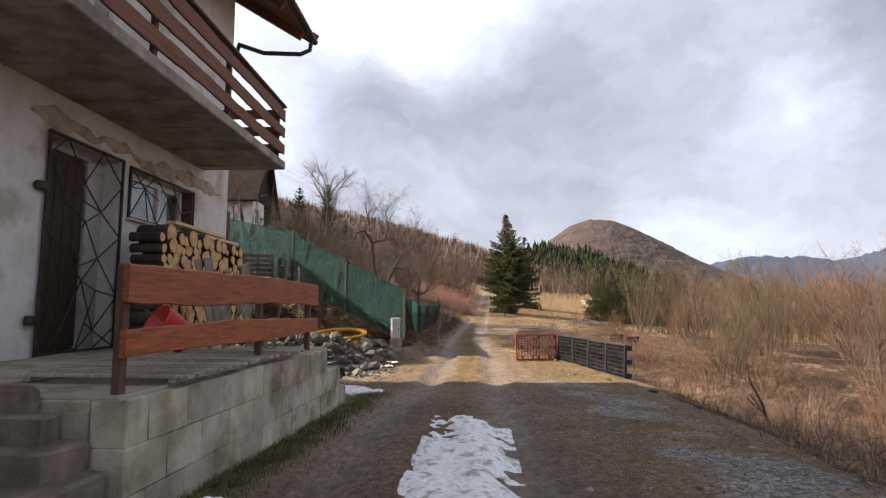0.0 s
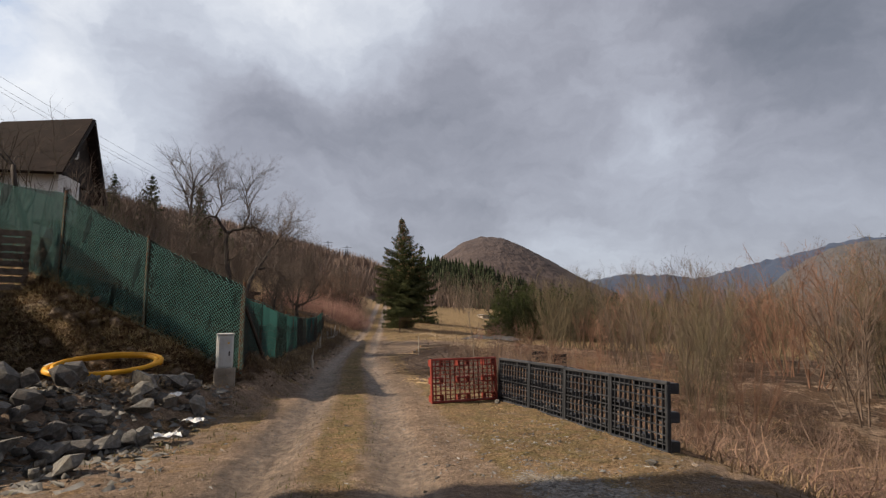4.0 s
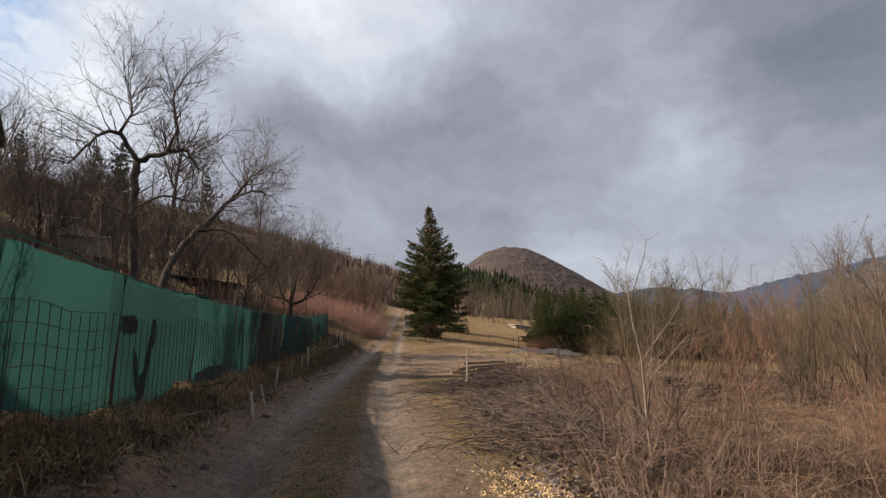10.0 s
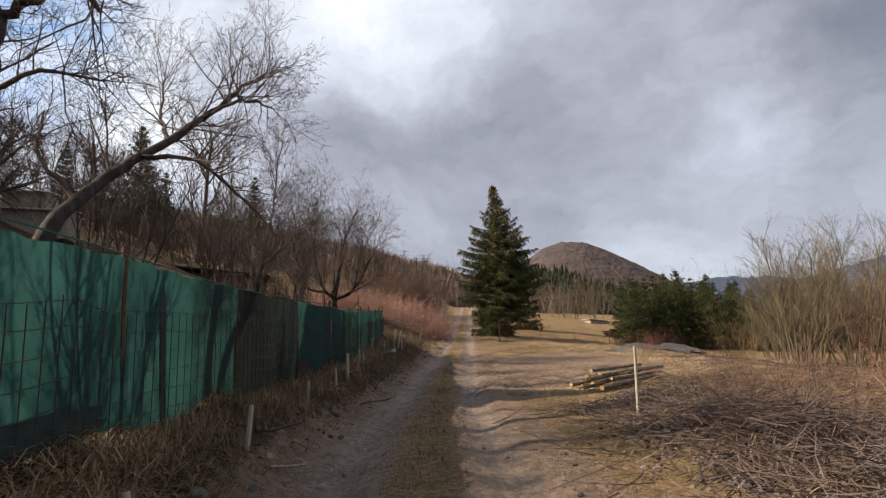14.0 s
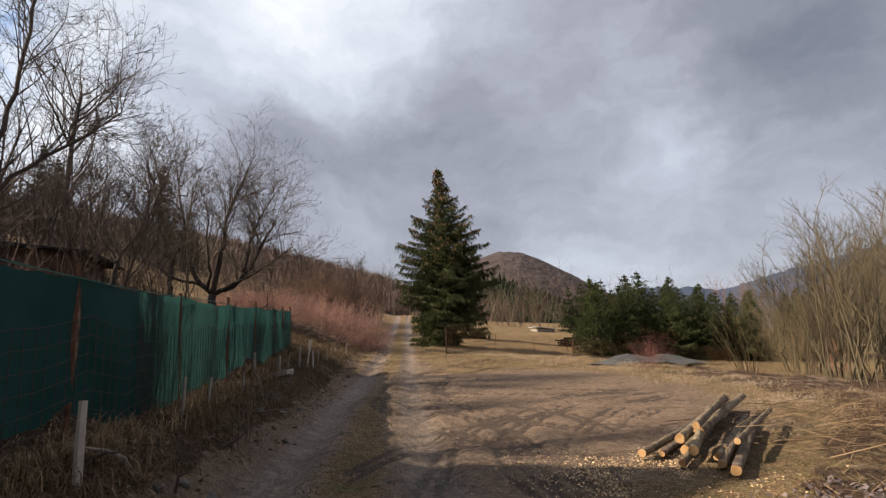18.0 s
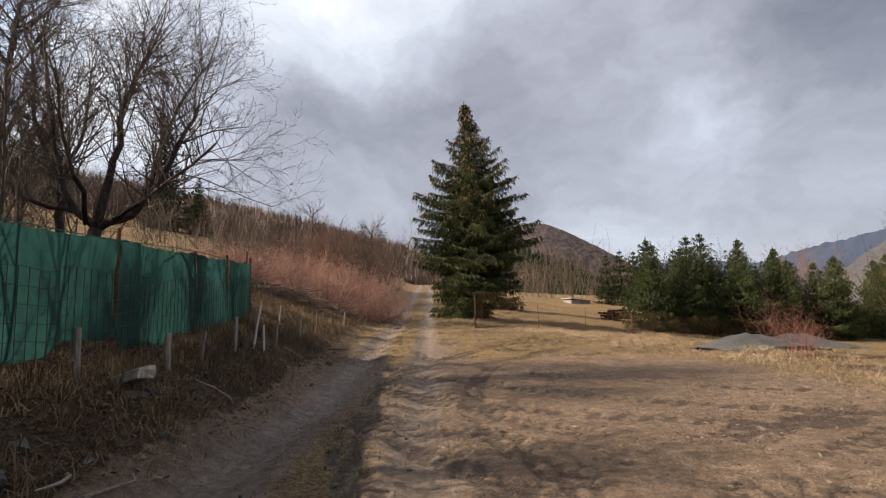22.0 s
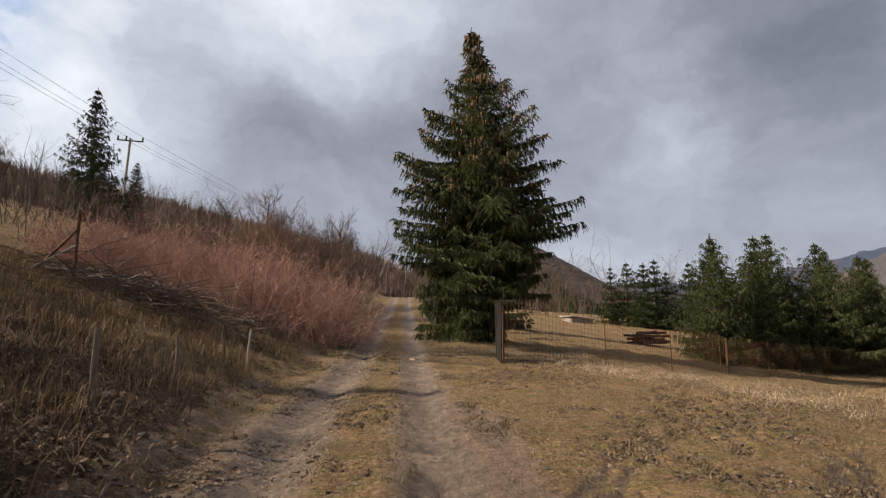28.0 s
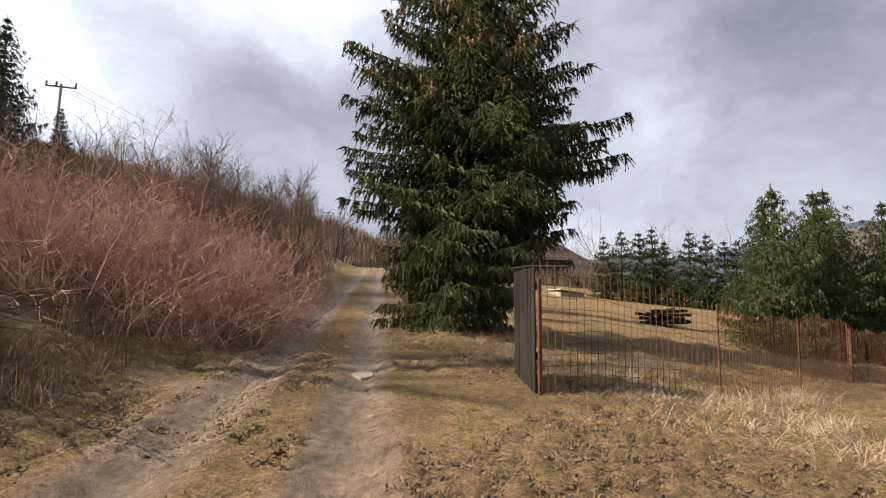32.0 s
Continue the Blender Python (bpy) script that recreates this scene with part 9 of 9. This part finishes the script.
def stakes():
    rng = random.Random(111)
    for x, y, h, r, lean, mat in [(-.15, 31.2, .48, .03, -3, PALESTAKE), (-.24, 38.15, .42, .028, 2, GREYWOOD), (.05, 39.4, .38, .03, 0, GREYWOOD), (.42, 41.85, .68, .018, -9, WHITESTICK), (.56, 41.9, .42, .016, 2, WHITESTICK),
                                  (.28, 41.3, .5, .025, 3, GREYWOOD), (.64, 42.5, .4, .02, 0, GREYWOOD), (.8, 44.3, .45, .02, 2, GREYWOOD), (.9, 46.4, .6, .026, -2, DARKPALLET), (.85, 48.6, .45, .022, 2, DARKPALLET), (.95, 50.6, .45, .022, -2, DARKPALLET), (.25, 57.0, 1.35, .014, 1, DARKPALLET),
                                  (-.15, 22.8, .32, .03, 5, PALESTAKE), (-.15, 23.8, .30, .018, 12, PALESTAKE), (-.26, 25.7, .32, .022, -6, PALESTAKE), (-.24, 28.0, .3, .018, 8, GREYWOOD), (-.2, 30.2, .34, .02, 0, PALESTAKE),
                                  (-.2, 33.5, .4, .02, 4, GREYWOOD), (-.2, 34.6, .32, .02, -4, GREYWOOD), (-.1, 36.2, .36, .02, 4, GREYWOOD), (.1, 40.4, .4, .018, -4, GREYWOOD), (1.3, 50.5, .55, .02, 2, GREYWOOD), (.2, 45.4, .5, .02, 2, GREYWOOD),
                                  (3.70, 28.0, .85, .02, 1, PALESTAKE)]:
        g = Geo().tube([(0, 0, -.2), (.005, 0, h * .5), (rng.uniform(-.02, .02), 0, h)], [r, r * .95, r * .85], 7)
        thing("wooden_stake", g, mat, (x, y, up(x, y)), (rng.uniform(-4, 4), lean, rng.uniform(0, 360)), "short weathered wooden stake driven into the bank", "stake", "bank stakes")
    # crooked sticks, clods and stones along the bank
    for i in range(46):
        y = rng.uniform(18, 46)
        x = float(BANK_X(y)) - rng.uniform(.1, .85)
        n = 5
        d = Vector((rng.gauss(0, 1), rng.gauss(0, 1), .25)).normalized()
        pts, p = [], Vector((0, 0, .02))
        for _ in range(n):
            pts.append(p.copy())
            d = (d + Vector((rng.gauss(0, .35), rng.gauss(0, .35), rng.gauss(-.06, .2)))).normalized()
            p = p + d * rng.uniform(.08, .2)
            p.z = max(p.z, .01)
        thing("dead_stick", Geo().tube(pts, [.014, .012, .010, .008, .004], 5), rng.choice([GREYWOOD, BRUSH]), (x, y, up(x, y)), (0, 0, 0), "crooked dead stick lying on the bank", "stick", "bank sticks")
    for i in range(90):
        y = rng.uniform(17, 47)
        x = float(BANK_X(y)) - rng.uniform(-.1, .9)
        s = rng.choice([.03, .045, .06, .09])
        ob = new("bank_stone", rng.choice(ROCKS))
        ob.matrix_basis = pose(x, y, up(x, y) + s * .3, rng.uniform(-30, 30), rng.uniform(-30, 30), rng.uniform(0, 360)) @ Matrix.Scale(s, 4)
        tagged(ob, "small stone on the earth bank", "stone", "bank stones")
    for i in range(170):
        y = rng.uniform(2, 58)
        x = rng.uniform(float(BANK_X(y)), float(EDGE_X(y)))
        s = rng.choice([.012, .016, .022, .03])
        ob = new("track_pebble", rng.choice(ROCKS))
        ob.matrix_basis = pose(x, y, up(x, y) + s * .3, 0, 0, rng.uniform(0, 360)) @ Matrix.Scale(s, 4)
        tagged(ob, "small pale pebble on the dirt track", "pebble", "track pebbles")
    thing("rotten_beam", Geo().box((0, 0, 0), (.14, 1.05, .11), chamfer=.02, wob=.015, rng=rng), GREYWOOD, (.10, 38.25, up(.10, 38.25) + .05), (-10, 6, 38), "rotten weathered beam lying on the bank", "beam")
    for x, y, s in ((3.3, 8.9, .11), (3.55, 7.9, .08), (3.1, 10.6, .06), (2.9, 14.5, .07)):
        ob = new("kerb_stone", rng.choice(ROCKS))
        ob.matrix_basis = pose(x, y, up(x, y) + s * .3, 0, 0, 40 * x) @ Matrix.Scale(s, 4)
        tagged(ob, "grey stone at the edge of the track", "stone", "edge stones")


def brace_post():
    x, y = -2.1, 52.7
    t = thing("fence_strainer", None, None, (x, y, up(x, y)), (0, 0, 0), "dark end post with two slanting braces on the bank", "fence post")
    part("post", Geo().tube([(0, 0, -.4), (0, 0, 1.35)], .028, 8), RUST, t)
    for dx, dy, z in ((-.75, .1, 1.0), (-.7, -.35, .7)):
        part("brace", Geo().tube([(0, 0, z), (dx, dy, up(x + dx, y + dy) - up(x, y) - .05)], .024, 7), GREYWOOD if z < .8 else RUST, t)
    rng = random.Random(58)
    g = Geo()
    for _ in range(320):
        px, py = rng.gauss(-.9, .9), rng.gauss(53.0, .7)
        p = Vector((px, py, up(px, py) + rng.uniform(.02, .35)))
        a, ln = rng.uniform(0, 6.283), rng.uniform(.4, 1.5)
        d = Vector((math.cos(a), math.sin(a), rng.gauss(.05, .2)))
        q = [p, p + d * ln * .4 + Vector((rng.gauss(0, .05), 0, .04)), p + d * ln * .75 + Vector((0, rng.gauss(0, .08), .0)), p + d * ln]
        for v in q[1:]:
            v.z = max(v.z, up(v.x, v.y) + .01)
        g.tube(q, [.012, .009, .006, .003], 4, False)
    tagged(new("branch_heap", g.mesh("branch_heap", BRUSH)), "dark heap of cut branches on the bank", "brush", kind="stuff")


PALESTAKE = material("bleached_stake", [(0.30, 0.26, 0.21), (0.45, 0.40, 0.33)], 6, 6, .85, .3, 40, .004, stretch=(6, 6, 1))
WHITESTICK = material("peeled_white_stick", [(0.50, 0.47, 0.42), (0.62, 0.59, 0.54)], 6, 5, .8, .2, 40, .003)
stakes()
brace_post()


# ---- paddock ----
def paddock_fence():
    t = thing("paddock_fence", None, None, (0, 0, 0), (0, 0, 0), "rusty welded-mesh paddock fence on steel posts", "fence")
    line = [(5.82, 52.78), (8.3, 53.4), (10.6, 54.6), (12.8, 55.8), (15.2, 56.9), (18, 57.8), (21, 58.6), (25, 59.5)]
    rng = random.Random(5)
    for i, (x, y) in enumerate(line):
        z = up(x, y)
        h = 1.12 if i == 0 else 1.05
        part("fence_post", Geo().box((0, 0, 0), ((.035, .035) if i == 0 else (.02, .02)) + (h + .3,), Matrix.Translation((x, y, z + h / 2 - .15)), chamfer=.004), RUST, t, "rusty angle-iron post")
    g = Geo()
    for (xa, ya), (xb, yb) in zip(line, line[1:]):
        ln = math.hypot(xb - xa, yb - ya)
        n = round(ln / .09)
        first = xa < 6
        for k in range(n):
            u = k / n
            x, y = xa + (xb - xa) * u, ya + (yb - ya) * u
            z, h = up(x, y), 1.30 - (.25 * u if first else .25)
            g.tube([(x, y, z), (x + .01, y + rng.uniform(-.01, .01), z + h)], .0034, 3, False)
        for j in range(12):
            pts = []
            for k in range(13):
                u = k / 12
                x, y = xa + (xb - xa) * u, ya + (yb - ya) * u
                h = 1.30 - (.25 * u if first else .25)
                pts.append((x, y - .004, up(x, y) + .04 + (h - .04) * j / 11 + rng.uniform(-.008, .008)))
            g.tube(pts, .0034, 3, False)
    part("wire_mesh", g, RUST, t, "rusty welded wire mesh", kind="stuff")
    # second line along the track: tall grey boards behind the corner post
    b = thing("board_fence", None, None, (5.81, 52.88, up(5.81, 52.88)), (0, 0, -9), "tall weathered grey board fence along the track, darkened for shade", "fence")
    for k in range(7):
        part("board", Geo().box((0, .06 + .155 * k, .57), (.022, .145, 1.34), chamfer=.004, wob=.006, rng=rng), OLDBOARD, b)
    for z in (.35, 1.05):
        part("fence_rail", Geo().box((.035, .55, z), (.04, 1.05, .07)), OLDBOARD, b)
    part("cap_rail", Geo().tube([(.32, -.1, 1.24), (.02, .3, 1.27), (-.05, .9, 1.28)], .012, 6), OLDBOARD, b)
    far = thing("board_fence", None, None, (6.15, 63.4, up(6.15, 63.4)), (0, 0, -6.0), "dark weathered board fence further along the track", "fence")
    for k in range(95):
        y = .17 * k
        part("board", Geo().box((0, y, .75 + (up(6.15 + .105 * y, 63.4 + y) - up(6.15, 63.4))), (.022, .15, 1.5), chamfer=.004), OLDBOARD, far)
    # burnt-looking wood heap and cart frame in the field
    w = thing("timber_heap", None, None, (18.9, 70.5, up(18.9, 70.5)), (0, 0, 20), "dark heap of old timber on the paddock", "timber heap")
    for k in range(26):
        lv = k // 7
        part("beam", Geo().box((0, 0, 0), (rng.uniform(1.0, 1.9), .15, .13), pose(rng.uniform(-.3, .3), (k % 7) * .24 - .8, .1 + .17 * lv, rng.uniform(-5, 5), rng.uniform(-8, 8), rng.uniform(-16, 16)), chamfer=.01), OLDBOARD, w)
    for k, (x, y) in enumerate(((13.3, 56.2), (20.2, 63.8))):
        thing("field_post", Geo().tube([(0, 0, -.2), (0, 0, 1.0)], .035, 7), RUST, (x, y, up(x, y)), label="rusty single post in the paddock", category="post", group="field posts")


# old dark boards, colour lowered further to hold the shade on the corner panel
OLDBOARD = material("old_shade_dark_board", [(0.007, 0.006, 0.005), (0.014, 0.012, 0.010), (0.026, 0.022, 0.019)], 5, 8, .88, .4, 30, .005, stretch=(8, 8, .8), vary=.2)
paddock_fence()


def verge_debris():
    rng = random.Random(6)
    for x, y, wx, wy, turn in ((10.4, 44.6, 1.3, .8, 20), (12.0, 45.2, 1.2, .9, -15), (13.6, 47.4, 1.1, .8, 40)):
        g = Geo()
        n = 14
        g.add([((i / n - .5) * 2 * wx, (j / n - .5) * 2 * wy, .32 * math.exp(-((i / n - .5) ** 2 + (j / n - .5) ** 2) * 7) + rng.uniform(0, .05)) for i in range(n + 1) for j in range(n + 1)],
              [(i * (n + 1) + j, (i + 1) * (n + 1) + j, (i + 1) * (n + 1) + j + 1, i * (n + 1) + j + 1) for i in range(n) for j in range(n)])
        t = thing("tarpaulin", g, TARP, (x, y, up(x, y) - .01), (0, 0, turn), "grey tarpaulin sheet over a low heap at the verge", "tarpaulin", "tarpaulins", smooth=True)
    for x, y in ((8.3, 27.6), (8.9, 27.1)):
        t = thing("old_crate", None, None, (x, y, up(x, y)), (0, 0, 30), "dark rotten crate half buried in reeds", "crate", "old crates")
        for k in range(4):
            part("slat", Geo().box((0, -.3, .12 + .14 * k), (.9, .03, .11), wob=.01, rng=rng), OLDBOARD, t)
            part("slat", Geo().box((.45, 0, .12 + .14 * k), (.03, .6, .11), wob=.01, rng=rng), OLDBOARD, t)
    # puddles in the ruts
    for x, y, a, b, turn in ((4.26, 54.5, .13, .42, -8), (3.2, 55.1, .10, .40, -12), (1.9, 44.0, .07, .30, -8)):
        pts = [(a * math.cos(q) * (1 + .25 * math.sin(3 * q + x)), b * math.sin(q) * (1 + .2 * math.sin(2 * q + y)), 0) for q in np.linspace(0, 6.283, 29)[:-1]]
        zz = max(up(x, y), float(np.mean([up(x + p[0], y + p[1]) for p in pts[::4]])) - .004) + .004
        g = Geo().add(pts + [(p[0], p[1], -.03) for p in pts], [tuple(range(28))] + [(i, (i + 1) % 28, 28 + (i + 1) % 28, 28 + i) for i in range(28)])
        thing("puddle", g, WATER, (x, y, zz), (0, 0, turn), "shallow muddy puddle in the track", "puddle", "puddles")
    # mole-dug turf clods on the meadow
    for i in range(150):
        y = rng.uniform(45, 57)
        x = rng.uniform(float(BANK_X(y)) - 5, float(EDGE_X(y)))
        if abs(x - float(R_RUT(y))) < .35 or abs(x - float(L_RUT(y))) < .35:
            continue
        s = rng.uniform(.02, .05)
        ob = new("turf_clod", rng.choice(CLODS))
        ob.matrix_basis = pose(x, y, up(x, y) + s * .15, rng.uniform(-20, 20), rng.uniform(-20, 20), rng.uniform(0, 360)) @ Matrix.Scale(s, 4)
        tagged(ob, "rooted-up clod of dark earth in the turf", "clod", "turf clods")


def water_material():
    m = bpy.data.materials.new("muddy_water")
    m.use_nodes = True
    b = m.node_tree.nodes["Principled BSDF"]
    b.inputs["Base Color"].default_value = (0.34, 0.27, 0.18, 1)
    b.inputs["Roughness"].default_value = .16
    b.inputs["Specular IOR Level"].default_value = .35
    return m


WATER = water_material()
TARP = material("grey_tarpaulin", [(0.045, 0.044, 0.043), (0.09, 0.088, 0.085)], 2, 7, .85, .4, 20, .01)
verge_debris()


# ---- poles and wires ----
def power_pole():
    x, y = -23.3, 110.0
    z = up(x, y)
    t = thing("power_pole", None, None, (x, y, z), (0, 2, 0), "leaning power pole with a crossarm and insulators", "power pole")
    part("pole", Geo().tube([(0, 0, -1.5), (0, 0, 5), (0, 0, 10.4)], [.17, .15, .12], 10), GREYWOOD, t)
    arm = part("crossarm", Geo().box((0, 0, 10.1), (2.9, .12, .14), chamfer=.01), IRON, t)
    for dx in (-1.35, -.45, 1.35):
        part("insulator", Geo().tube([(dx, 0, 10.1), (dx, 0, 10.3), (dx, 0, 10.65)], [.06, .11, .08], 8), IRON, arm)
    for dx in (-1.35, -.45, 1.35):
        a = Vector((x + dx + .36, y, z + 10.6))
        for b in (Vector((-42 + dx, 42, 29)), Vector((4 + dx, 210, 26))):
            pts = [a.lerp(b, u) - Vector((0, 0, 3.0 * u * (1 - u))) for u in np.linspace(0, 1, 14)]
            thing("power_line", Geo().tube([p - a for p in pts], .016, 4), IRON, tuple(a), label="thin dark overhead power line", category="power line", group="overhead lines")


power_pole()


def pylons():
    for x, y, h in ((-3.5, 300, 16), (6.0, 290, 12)):
        z = 40
        t = thing("lattice_pylon", None, None, (x, y, z - 12), (0, 0, 0), "distant steel lattice pylon on the ridge", "pylon", "far pylons")
        for sx in (-1, 1):
            for sy in (-1, 1):
                part("leg", Geo().tube([(sx * 1.2, sy * 1.2, 0), (sx * .25, sy * .25, h)], .12, 4), IRON, t)
        for k, q in enumerate((.72, .84, .95)):
            part("arm", Geo().tube([(-2.4, 0, h * q), (2.4, 0, h * q)], .1, 4), IRON, t)


pylons()
